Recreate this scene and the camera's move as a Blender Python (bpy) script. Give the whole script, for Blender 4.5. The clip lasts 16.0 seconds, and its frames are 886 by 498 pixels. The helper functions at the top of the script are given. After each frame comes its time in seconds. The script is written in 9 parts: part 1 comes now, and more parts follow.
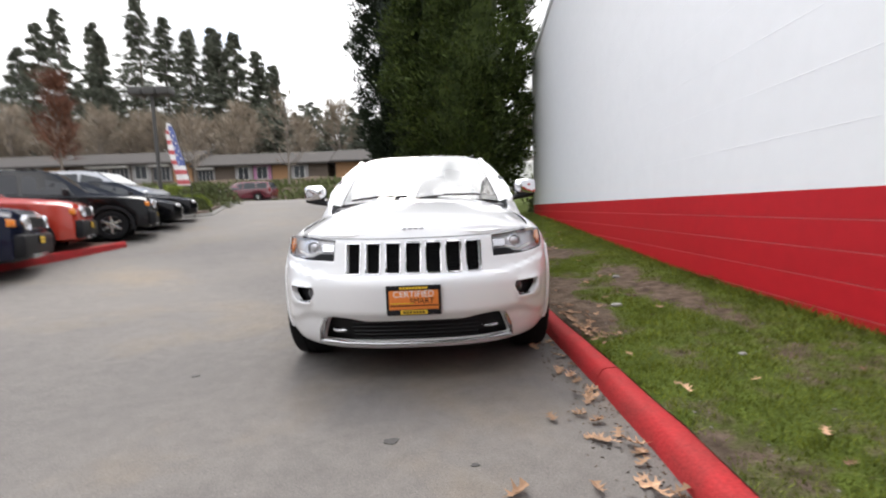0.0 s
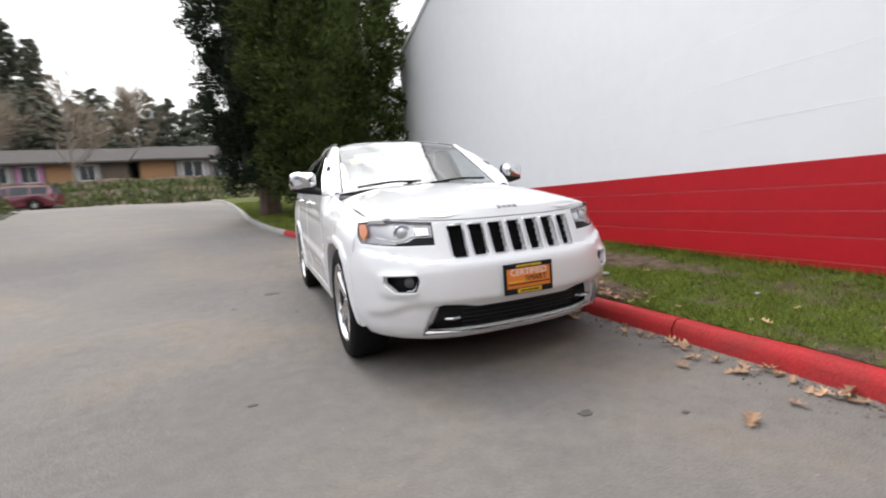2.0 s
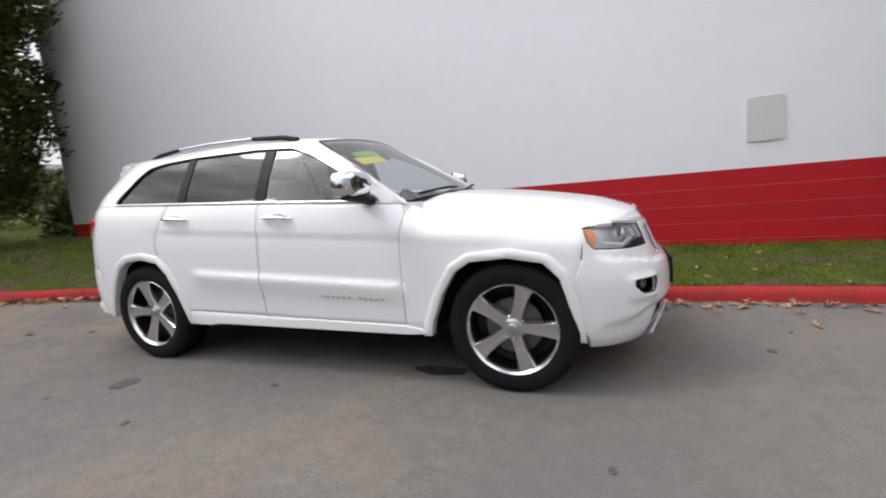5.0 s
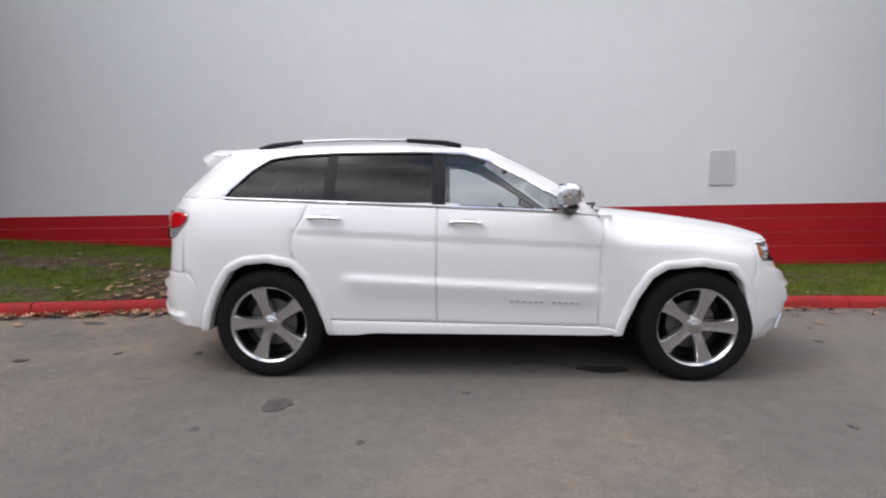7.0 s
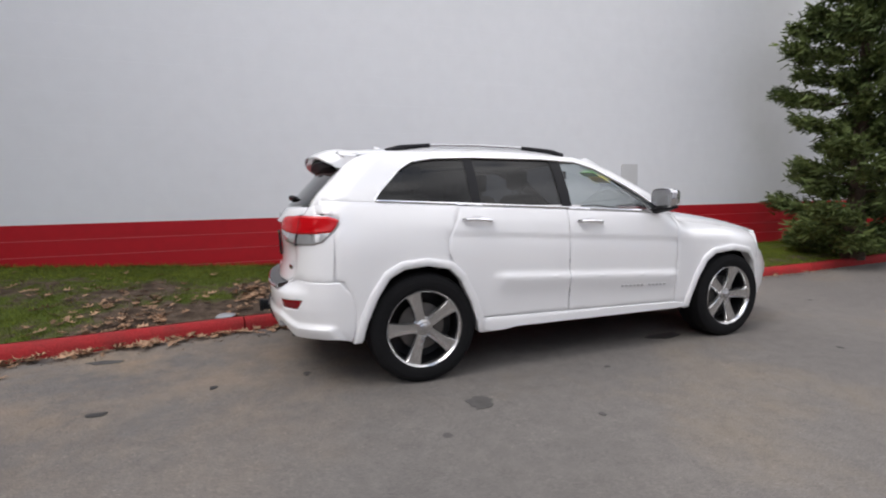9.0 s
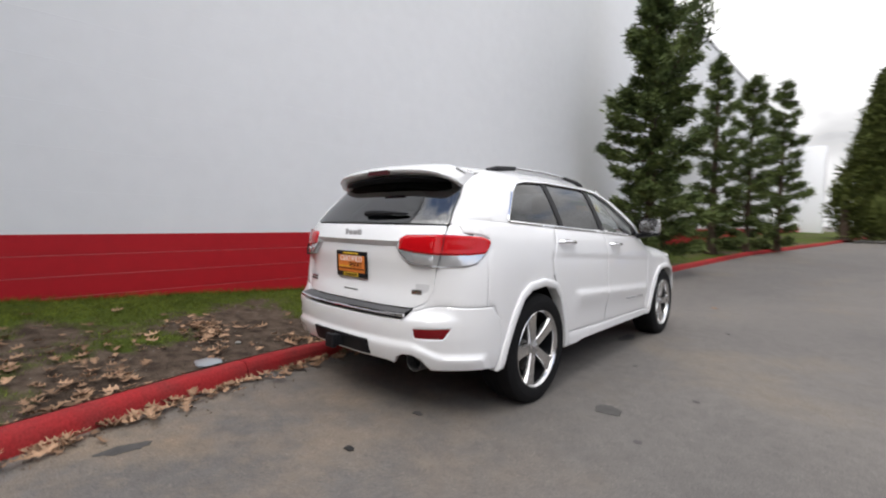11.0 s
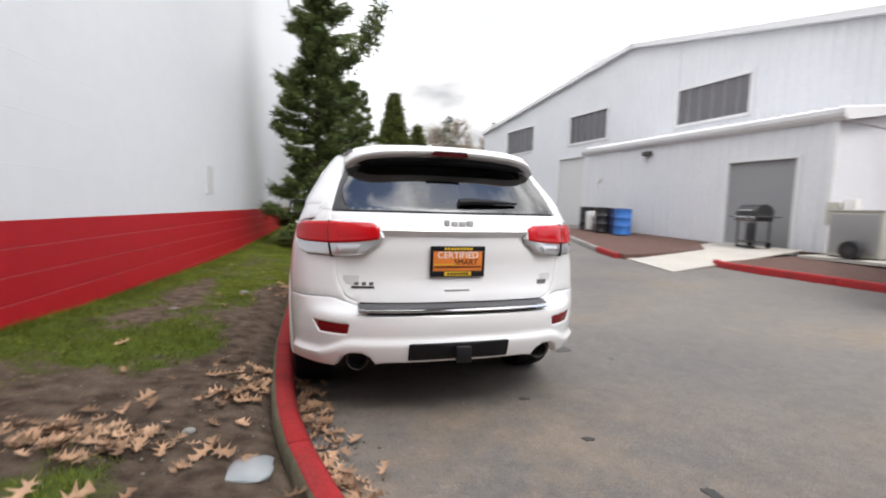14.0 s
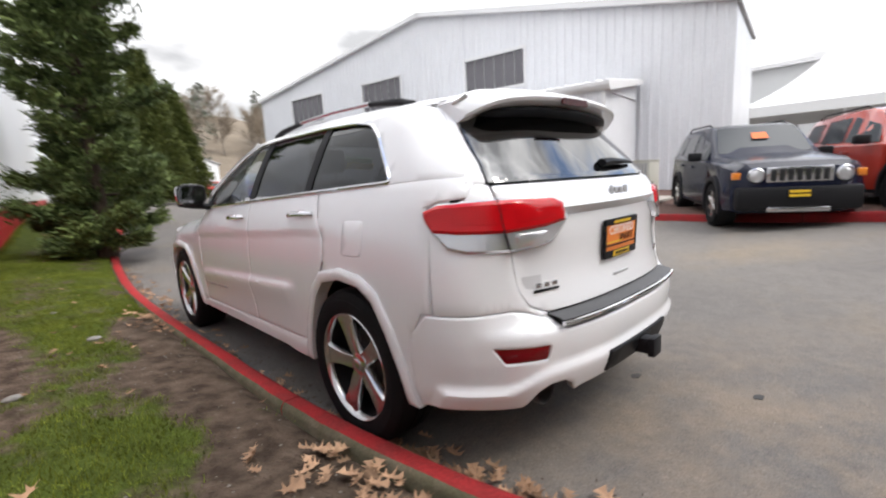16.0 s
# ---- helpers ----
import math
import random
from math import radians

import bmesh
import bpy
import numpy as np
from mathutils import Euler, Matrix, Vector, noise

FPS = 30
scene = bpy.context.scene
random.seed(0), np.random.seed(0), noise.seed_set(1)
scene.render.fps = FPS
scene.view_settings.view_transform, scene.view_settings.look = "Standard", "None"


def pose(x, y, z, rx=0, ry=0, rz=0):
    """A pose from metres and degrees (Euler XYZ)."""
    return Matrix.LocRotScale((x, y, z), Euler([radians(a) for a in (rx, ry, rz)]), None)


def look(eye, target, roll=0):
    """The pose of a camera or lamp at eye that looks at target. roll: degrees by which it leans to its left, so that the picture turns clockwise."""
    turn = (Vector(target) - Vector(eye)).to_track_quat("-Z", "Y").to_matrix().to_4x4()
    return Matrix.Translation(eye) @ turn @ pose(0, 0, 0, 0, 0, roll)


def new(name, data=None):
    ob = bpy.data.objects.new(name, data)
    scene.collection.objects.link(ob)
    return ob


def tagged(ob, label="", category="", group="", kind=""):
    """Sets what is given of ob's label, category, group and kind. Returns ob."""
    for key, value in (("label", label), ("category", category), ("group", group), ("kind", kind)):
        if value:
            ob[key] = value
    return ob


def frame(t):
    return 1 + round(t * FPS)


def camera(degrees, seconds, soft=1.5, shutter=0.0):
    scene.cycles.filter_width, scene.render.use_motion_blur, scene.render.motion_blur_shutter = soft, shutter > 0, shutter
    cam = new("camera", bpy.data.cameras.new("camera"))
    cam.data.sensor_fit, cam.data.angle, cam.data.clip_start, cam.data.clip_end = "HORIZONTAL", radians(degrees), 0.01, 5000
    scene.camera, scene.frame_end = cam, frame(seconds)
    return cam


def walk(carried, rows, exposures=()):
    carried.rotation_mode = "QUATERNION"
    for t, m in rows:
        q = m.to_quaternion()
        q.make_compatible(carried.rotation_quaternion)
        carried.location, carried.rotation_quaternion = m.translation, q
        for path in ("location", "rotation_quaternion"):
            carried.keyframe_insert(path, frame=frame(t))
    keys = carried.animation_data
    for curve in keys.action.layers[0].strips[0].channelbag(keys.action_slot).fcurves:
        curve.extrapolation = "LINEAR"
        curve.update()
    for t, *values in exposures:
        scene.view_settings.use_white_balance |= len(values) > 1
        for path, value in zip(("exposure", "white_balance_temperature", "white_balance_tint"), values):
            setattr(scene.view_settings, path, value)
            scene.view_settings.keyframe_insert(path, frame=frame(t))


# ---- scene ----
# camera and its walk
cam = camera(90.5, 16.0, soft=2.0, shutter=0.6)
PATH = [
    (0, (0.157, -3.464, 1.081), (0.177, -1.472, 0.901), -2.0),
    (0.5, (-0.028, -3.472, 1.118), (0.173, -1.497, 0.876), 1.8),
    (1, (-0.427, -3.435, 1.103), (-0.045, -1.488, 0.853), -0.9),
    (1.5, (-0.894, -3.234, 1.077), (-0.348, -1.326, 0.835), -2.2),
    (2, (-1.394, -3.047, 1.03), (-0.641, -1.207, 0.81), -4.2),
    (2.5, (-1.852, -2.71, 1.077), (-0.83, -1.016, 0.784), -3.9),
    (3, (-2.302, -2.341, 1.069), (-1.053, -0.804, 0.786), -4.5),
    (3.5, (-2.599, -1.895, 1.104), (-1.164, -0.532, 0.815), -4.1),
    (5.8, (-3.579, 0.232, 1.229), (-1.637, 0.666, 1.031), -3.7),
    (6, (-3.64, 0.442, 1.234), (-1.686, 0.828, 1.06), -2.8),
    (6.5, (-3.811, 1.006, 1.246), (-1.834, 1.216, 1.028), -2.1),
    (7, (-3.861, 1.582, 1.246), (-1.874, 1.655, 1.034), -1.1),
    (7.5, (-3.963, 2.147, 1.265), (-1.975, 2.058, 1.069), -1.2),
    (8, (-3.921, 2.697, 1.26), (-1.953, 2.414, 1.045), -0.7),
    (8.5, (-3.883, 3.261, 1.273), (-1.958, 2.767, 1.052), -0.9),
    (9, (-3.732, 3.796, 1.276), (-1.865, 3.109, 1.069), -1.4),
    (9.2, (-3.641, 3.998, 1.298), (-1.798, 3.251, 1.086), -0.3),
    (11.3, (-2.199, 5.826, 1.295), (-1.015, 4.222, 1.139), -0.4),
    (11.5, (-2.024, 5.969, 1.267), (-0.952, 4.291, 1.077), -1.0),
    (12, (-1.412, 6.285, 1.275), (-0.713, 4.421, 1.081), 0.1),
    (12.5, (-0.87, 6.385, 1.27), (-0.466, 4.432, 1.119), 0.5),
    (13, (-0.321, 6.433, 1.255), (-0.142, 4.445, 1.117), 0.0),
    (13.5, (0.23, 6.332, 1.268), (0.186, 4.341, 1.085), 1.9),
    (14, (0.736, 6.204, 1.312), (0.218, 4.281, 1.122), 1.6),
    (14.5, (1.153, 5.895, 1.314), (0.405, 4.049, 1.126), 2.1),
    (15, (1.515, 5.538, 1.315), (0.506, 3.829, 1.069), 0.6),
    (15.5, (1.754, 5.114, 1.306), (0.574, 3.515, 1.074), -2.8),
    (16, (1.984, 4.7, 1.313), (0.626, 3.268, 0.99), -2.9),
]
EXPOSURES = [(0, 0.14, 6650, 11), (1.5, 0.12, 6650, 11), (2.5, -0.06, 6650, 11), (3.5, -0.18, 6650, 11), (6, -0.44, 6600, 13), (7, -0.48, 6600, 13), (8.5, -0.52, 6600, 13), (9, -0.5, 6600, 13), (11.5, -0.36, 6650, 11), (12.5, -0.18, 6650, 11), (14.5, -0.04, 6650, 11), (15, -0.05, 6650, 11), (16, 0.06, 6650, 11)]
walk(cam, [(t, look(eye, target, roll)) for t, eye, target, roll in PATH], EXPOSURES)

# world, sun and exposure
SUN_ELEV, SUN_AZ = radians(53), radians(344)
world = bpy.data.worlds.new("world")
scene.world = world
world.use_nodes = True
wn = world.node_tree
wn.nodes.clear()


w_out = wn.nodes.new("ShaderNodeOutputWorld")
w_bg = wn.nodes.new("ShaderNodeBackground")
w_bg.inputs["Strength"].default_value = 1.0
sky = wn.nodes.new("ShaderNodeTexSky")
sky.sky_type = "NISHITA"
sky.sun_disc = False
sky.sun_elevation, sky.sun_rotation = SUN_ELEV, SUN_AZ
w_tc = wn.nodes.new("ShaderNodeTexCoord")
w_map = wn.nodes.new("ShaderNodeMapping")
w_map.inputs["Scale"].default_value = (1.0, 1.0, 2.6)
w_noise = wn.nodes.new("ShaderNodeTexNoise")
w_noise.inputs["Scale"].default_value = 2.1
w_noise.inputs["Detail"].default_value = 9.0
w_noise.inputs["Roughness"].default_value = 0.56
w_ramp = wn.nodes.new("ShaderNodeValToRGB")
w_ramp.color_ramp.elements[0].position = 0.24
w_ramp.color_ramp.elements[0].color = (0, 0, 0, 1)
w_ramp.color_ramp.elements[1].position = 0.40
w_ramp.color_ramp.elements[1].color = (1, 1, 1, 1)
w_noise2 = wn.nodes.new("ShaderNodeTexNoise")
w_noise2.inputs["Scale"].default_value = 3.4
w_noise2.inputs["Detail"].default_value = 6.0
w_cloud = wn.nodes.new("ShaderNodeValToRGB")
w_cloud.color_ramp.elements[0].position = 0.34
w_cloud.color_ramp.elements[0].color = (0.50, 0.515, 0.54, 1)
w_cloud.color_ramp.elements[1].position = 0.60
w_cloud.color_ramp.elements[1].color = (1.31, 1.33, 1.36, 1)
w_skymul = wn.nodes.new("ShaderNodeVectorMath")
w_skymul.operation = "SCALE"
w_skymul.inputs["Scale"].default_value = 0.36
w_mix = wn.nodes.new("ShaderNodeMixRGB")
wl = wn.links.new
wl(w_tc.outputs["Generated"], w_map.inputs["Vector"])
wl(w_map.outputs["Vector"], w_noise.inputs["Vector"])
wl(w_map.outputs["Vector"], w_noise2.inputs["Vector"])
w_thin = wn.nodes.new("ShaderNodeMapRange")
w_thin.inputs["From Min"].default_value, w_thin.inputs["From Max"].default_value = 0.79, 0.97
w_thin.inputs["To Min"].default_value, w_thin.inputs["To Max"].default_value = 0.0, -0.25
w_cover = wn.nodes.new("ShaderNodeMath")
wl(w_noise.outputs["Fac"], w_cover.inputs[0])
wl(w_thin.outputs["Result"], w_cover.inputs[1])
wl(w_noise2.outputs["Fac"], w_cloud.inputs["Fac"])
wl(sky.outputs["Color"], w_skymul.inputs[0])
wl(w_skymul.outputs["Vector"], w_mix.inputs["Color1"])
w_sep = wn.nodes.new("ShaderNodeSeparateXYZ")
w_lift = wn.nodes.new("ShaderNodeMapRange")
w_lift.inputs["From Min"].default_value, w_lift.inputs["From Max"].default_value = 0.05, 1.0
w_lift.inputs["To Min"].default_value, w_lift.inputs["To Max"].default_value = 0.95, 2.9
w_over = wn.nodes.new("ShaderNodeVectorMath")
w_over.operation = "SCALE"
wl(w_tc.outputs["Generated"], w_sep.inputs[0])
wl(w_sep.outputs["Z"], w_lift.inputs["Value"])
wl(w_sep.outputs["Z"], w_thin.inputs["Value"])
wl(w_cloud.outputs["Color"], w_over.inputs[0])
wl(w_lift.outputs["Result"], w_over.inputs["Scale"])
wl(w_over.outputs["Vector"], w_mix.inputs["Color2"])
wl(w_ramp.outputs["Color"], w_mix.inputs["Fac"])
# the cloud glows round the veiled sun
w_sun = wn.nodes.new("ShaderNodeVectorMath")
w_sun.operation = "DOT_PRODUCT"
w_sun.inputs[1].default_value = Vector((math.sin(SUN_AZ) * 30, math.cos(SUN_AZ) * 30, 40)).normalized()
w_norm = wn.nodes.new("ShaderNodeVectorMath")
w_norm.operation = "NORMALIZE"
w_halo = wn.nodes.new("ShaderNodeMapRange")
w_halo.interpolation_type = "SMOOTHSTEP"
w_halo.inputs["From Min"].default_value, w_halo.inputs["From Max"].default_value = 0.80, 1.0
w_gain = wn.nodes.new("ShaderNodeMath")
w_gain.operation = "MULTIPLY_ADD"
w_gain.inputs[1].default_value, w_gain.inputs[2].default_value = 1.1, 1.0
w_veil = wn.nodes.new("ShaderNodeMath")
w_veil.operation = "MULTIPLY_ADD"
w_veil.inputs[1].default_value = 0.45
w_glow = wn.nodes.new("ShaderNodeVectorMath")
w_glow.operation = "SCALE"
wl(w_tc.outputs["Generated"], w_norm.inputs[0])
wl(w_norm.outputs["Vector"], w_sun.inputs[0])
wl(w_sun.outputs["Value"], w_halo.inputs["Value"])
wl(w_halo.outputs["Result"], w_gain.inputs[0])
wl(w_halo.outputs["Result"], w_veil.inputs[0])
# broken cloud with blue gaps high in the west
w_west = wn.nodes.new("ShaderNodeVectorMath")
w_west.operation = "DOT_PRODUCT"
w_west.inputs[1].default_value = Vector((-0.80, 0.15, 0.58)).normalized()
w_gap = wn.nodes.new("ShaderNodeMapRange")
w_gap.interpolation_type = "SMOOTHSTEP"
w_gap.inputs["From Min"].default_value, w_gap.inputs["From Max"].default_value = 0.70, 0.98
w_gap.inputs["To Min"].default_value, w_gap.inputs["To Max"].default_value = 0.0, -0.15
w_open = wn.nodes.new("ShaderNodeMath")
wl(w_norm.outputs["Vector"], w_west.inputs[0])
wl(w_west.outputs["Value"], w_gap.inputs["Value"])
wl(w_cover.outputs["Value"], w_open.inputs[0])
wl(w_gap.outputs["Result"], w_open.inputs[1])
wl(w_open.outputs["Value"], w_veil.inputs[2])
wl(w_veil.outputs["Value"], w_ramp.inputs["Fac"])
wl(w_mix.outputs["Color"], w_glow.inputs[0])
wl(w_gain.outputs["Value"], w_glow.inputs["Scale"])
wl(w_glow.outputs["Vector"], w_bg.inputs["Color"])
wl(w_bg.outputs["Background"], w_out.inputs["Surface"])
sun = new("sun", bpy.data.lights.new("sun", "SUN"))
sun.data.energy, sun.data.angle, sun.data.color = 1.3, radians(16), (1.0, 0.96, 0.9)
sun.matrix_world = look((-math.sin(SUN_AZ) * -30, math.cos(SUN_AZ) * 30, 40), (0, 0, 0))

# materials
MATS = {}


def material(name, color, rough=0.6, metal=0.0, var=0.0, scale=8.0, bump=0.0, bump_scale=60.0, coat=0.0, color2=None, spec=0.5, trans=0.0, emit=0.0, mid=0.5, width=0.25, rand=0.0, detail=6.0, dist=0.02):
    """A procedural surface: two-scale colour variation between color and color2, grain relief, gloss."""
    m = bpy.data.materials.new(name)
    m.use_nodes = True
    nt = m.node_tree
    b = nt.nodes["Principled BSDF"]
    lk = nt.links.new
    b.inputs["Roughness"].default_value = rough
    b.inputs["Metallic"].default_value = metal
    b.inputs["Specular IOR Level"].default_value = spec
    b.inputs["Coat Weight"].default_value = coat
    b.inputs["Coat Roughness"].default_value = 0.04
    b.inputs["Transmission Weight"].default_value = trans
    b.inputs["Base Color"].default_value = (*color, 1)
    if emit:
        b.inputs["Emission Color"].default_value = (*color, 1)
        b.inputs["Emission Strength"].default_value = emit
    tc = nt.nodes.new("ShaderNodeTexCoord")
    src = tc.outputs["Object"]
    if color2 is None and var:
        color2 = tuple(c * (1 - var) for c in color)
    if color2 is not None:
        n1 = nt.nodes.new("ShaderNodeTexNoise")
        n1.inputs["Scale"].default_value = scale
        n1.inputs["Detail"].default_value = detail
        n1.inputs["Roughness"].default_value = 0.62
        lk(src, n1.inputs["Vector"])
        r1 = nt.nodes.new("ShaderNodeValToRGB")
        r1.color_ramp.elements[0].position = max(0, mid - width)
        r1.color_ramp.elements[1].position = min(1, mid + width)
        r1.color_ramp.elements[0].color = (*color2, 1)
        r1.color_ramp.elements[1].color = (*color, 1)
        lk(n1.outputs["Fac"], r1.inputs["Fac"])
        n2 = nt.nodes.new("ShaderNodeTexNoise")
        n2.inputs["Scale"].default_value = scale * 14
        n2.inputs["Detail"].default_value = 3.0
        lk(src, n2.inputs["Vector"])
        hv = nt.nodes.new("ShaderNodeHueSaturation")
        mr = nt.nodes.new("ShaderNodeMapRange")
        mr.inputs["From Min"].default_value, mr.inputs["From Max"].default_value = 0.3, 0.7
        mr.inputs["To Min"].default_value, mr.inputs["To Max"].default_value = 1 - max(var, 0.02) * 0.7, 1 + max(var, 0.02) * 0.7
        lk(n2.outputs["Fac"], mr.inputs["Value"])
        last = mr.outputs["Result"]
        if rand:
            oi = nt.nodes.new("ShaderNodeObjectInfo")
            mr2 = nt.nodes.new("ShaderNodeMapRange")
            mr2.inputs["To Min"].default_value, mr2.inputs["To Max"].default_value = 1 - rand, 1 + rand
            lk(oi.outputs["Random"], mr2.inputs["Value"])
            mm = nt.nodes.new("ShaderNodeMath")
            mm.operation = "MULTIPLY"
            lk(last, mm.inputs[0])
            lk(mr2.outputs["Result"], mm.inputs[1])
            last = mm.outputs["Value"]
        lk(last, hv.inputs["Value"])
        lk(r1.outputs["Color"], hv.inputs["Color"])
        lk(hv.outputs["Color"], b.inputs["Base Color"])
    if bump:
        n3 = nt.nodes.new("ShaderNodeTexNoise")
        n3.inputs["Scale"].default_value = bump_scale
        n3.inputs["Detail"].default_value = 5.0
        lk(src, n3.inputs["Vector"])
        bp = nt.nodes.new("ShaderNodeBump")
        bp.inputs["Strength"].default_value = bump
        bp.inputs["Distance"].default_value = dist
        lk(n3.outputs["Fac"], bp.inputs["Height"])
        lk(bp.outputs["Normal"], b.inputs["Normal"])
    MATS[name] = m
    return m


def leaf_material(name, c1, c2, island=0.5, rough=0.6):
    m = material(name, c1, rough, color2=c2, scale=1.7, var=0.2, spec=0.12, width=0.16)
    nt = m.node_tree
    b = nt.nodes["Principled BSDF"]
    old = b.inputs["Base Color"].links[0].from_socket
    g = nt.nodes.new("ShaderNodeNewGeometry")
    mr = nt.nodes.new("ShaderNodeMapRange")
    mr.inputs["To Min"].default_value, mr.inputs["To Max"].default_value = 1 - island, 1 + island
    nt.links.new(g.outputs["Random Per Island"], mr.inputs["Value"])
    hv = nt.nodes.new("ShaderNodeHueSaturation")
    nt.links.new(mr.outputs["Result"], hv.inputs["Value"])
    nt.links.new(old, hv.inputs["Color"])
    nt.links.new(hv.outputs["Color"], b.inputs["Base Color"])
    return m


def asphalt_material():
    """Worn asphalt: broad tone patches, tan grime, fine stone speckle."""
    m = material("asphalt", (0.15, 0.14, 0.132), 0.88, spec=0.25, bump=0.55, bump_scale=230, dist=0.004)
    nt = m.node_tree
    lk = nt.links.new
    b = nt.nodes["Principled BSDF"]
    tc = nt.nodes.new("ShaderNodeTexCoord")

    def tone(scale, detail, lo, hi, c0, c1, rough=0.6):
        n = nt.nodes.new("ShaderNodeTexNoise")
        n.inputs["Scale"].default_value, n.inputs["Detail"].default_value, n.inputs["Roughness"].default_value = scale, detail, rough
        lk(tc.outputs["Object"], n.inputs["Vector"])
        r = nt.nodes.new("ShaderNodeValToRGB")
        r.color_ramp.elements[0].position, r.color_ramp.elements[1].position = lo, hi
        r.color_ramp.elements[0].color, r.color_ramp.elements[1].color = (*c0, 1), (*c1, 1)
        lk(n.outputs["Fac"], r.inputs["Fac"])
        return r.outputs["Color"]

    def mix(mode, fac, a, c):
        x = nt.nodes.new("ShaderNodeMixRGB")
        x.blend_type = mode
        x.inputs["Fac"].default_value = fac
        lk(a, x.inputs["Color1"])
        lk(c, x.inputs["Color2"])
        return x.outputs["Color"]

    base = tone(0.22, 5, 0.38, 0.66, (0.136, 0.127, 0.121), (0.188, 0.173, 0.159))
    tan = tone(0.5, 7, 0.52, 0.72, (1, 1, 1), (1.22, 1.10, 0.92), 0.65)
    mid = tone(9.0, 6, 0.30, 0.72, (0.86, 0.86, 0.86), (1.10, 1.10, 1.10), 0.7)
    grit = tone(140.0, 3, 0.34, 0.70, (0.62, 0.62, 0.63), (1.34, 1.33, 1.30), 0.8)
    pale = tone(60.0, 2, 0.66, 0.74, (1, 1, 1), (1.55, 1.52, 1.46))
    out = mix("MULTIPLY", 1.0, base, tan)
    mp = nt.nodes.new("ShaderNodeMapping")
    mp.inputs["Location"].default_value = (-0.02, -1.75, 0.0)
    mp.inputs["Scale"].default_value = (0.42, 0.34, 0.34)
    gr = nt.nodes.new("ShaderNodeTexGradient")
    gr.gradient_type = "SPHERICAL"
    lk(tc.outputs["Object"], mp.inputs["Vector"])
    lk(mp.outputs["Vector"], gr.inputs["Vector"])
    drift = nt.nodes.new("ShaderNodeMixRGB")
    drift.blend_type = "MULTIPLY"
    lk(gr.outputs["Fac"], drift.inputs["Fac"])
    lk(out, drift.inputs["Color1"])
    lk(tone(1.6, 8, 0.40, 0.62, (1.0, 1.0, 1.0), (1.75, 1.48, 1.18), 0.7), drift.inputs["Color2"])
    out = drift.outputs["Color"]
    for layer in (mid, grit, pale):
        out = mix("MULTIPLY", 1.0, out, layer)
    lk(out, b.inputs["Base Color"])


asphalt_material()
material("kerb_red", (0.35, 0.026, 0.028), 0.7, spec=0.15, color2=(0.20, 0.032, 0.030), var=0.25, scale=5, bump=0.5, bump_scale=70, dist=0.006, width=0.2, mid=0.42, rand=0.12)
material("kerb_back", (0.17, 0.145, 0.10), 0.95, color2=(0.085, 0.085, 0.04), var=0.3, scale=7, bump=0.7, bump_scale=50, dist=0.008)
material("kerb_grey", (0.30, 0.29, 0.27), 0.85, var=0.3, scale=4, bump=0.5, bump_scale=70, dist=0.006, rand=0.1)
material("soil", (0.155, 0.110, 0.080), 0.95, color2=(0.085, 0.060, 0.044), var=0.3, scale=3, bump=0.8, bump_scale=30, dist=0.03)
material("wall_white", (0.785, 0.795, 0.815), 0.36, color2=(0.755, 0.765, 0.785), var=0.015, scale=0.35, bump=0.06, bump_scale=60, dist=0.004)
material("joint_pale", (0.80, 0.81, 0.83), 0.36, var=0.03, scale=2)
material("wall_red", (0.46, 0.014, 0.021), 0.5, spec=0.2, color2=(0.42, 0.013, 0.021), var=0.08, scale=0.7, bump=0.3, bump_scale=90, dist=0.004, rand=0.05)
material("mortar_red", (0.68, 0.17, 0.175), 0.5, var=0.1, scale=2)
material("car_white", (0.80, 0.80, 0.81), 0.3, coat=1.0)
material("pebble", (0.22, 0.20, 0.17), 0.9, var=0.3, scale=20)
material("badge_grey", (0.46, 0.46, 0.47), 0.4, metal=0.3)
material("seam", (0.60, 0.60, 0.61), 0.5)
material("black_plastic", (0.013, 0.013, 0.015), 0.5, spec=0.18, var=0.2, scale=20)
material("rubber", (0.010, 0.010, 0.011), 0.8, spec=0.15, var=0.25, scale=14, bump=0.2, bump_scale=90, dist=0.003)
# near-black paint that stands in for the shade inside hollows
material("hollow_shade", (0.008, 0.008, 0.009), 0.8)
material("chrome", (0.78, 0.78, 0.80), 0.09, metal=1.0)
material("satin_chrome", (0.55, 0.55, 0.57), 0.25, metal=1.0)
material("rim_polished", (0.63, 0.625, 0.625), 0.22, metal=0.95, var=0.06, scale=5)
material("rim_dark", (0.02, 0.02, 0.022), 0.4, metal=0.7)
material("brake_steel", (0.16, 0.155, 0.15), 0.45, metal=1.0)
material("red_lens", (0.50, 0.006, 0.010), 0.10, coat=0.25, spec=0.3)
material("red_lens_deep", (0.17, 0.004, 0.007), 0.15, coat=0.25, spec=0.3)
material("brake_dark", (0.055, 0.004, 0.006), 0.25, spec=0.3)
material("hill_brush", (0.23, 0.19, 0.145), 0.95, color2=(0.15, 0.125, 0.10), var=0.3, scale=0.25, spec=0.05, bump=0.8, bump_scale=1.5, dist=0.3)
material("clear_lens", (0.62, 0.62, 0.64), 0.12, coat=1.0, metal=0.6)
material("lamp_bowl", (0.55, 0.55, 0.57), 0.2, metal=0.45)
material("fog_glass", (0.10, 0.10, 0.11), 0.1, coat=1.0)
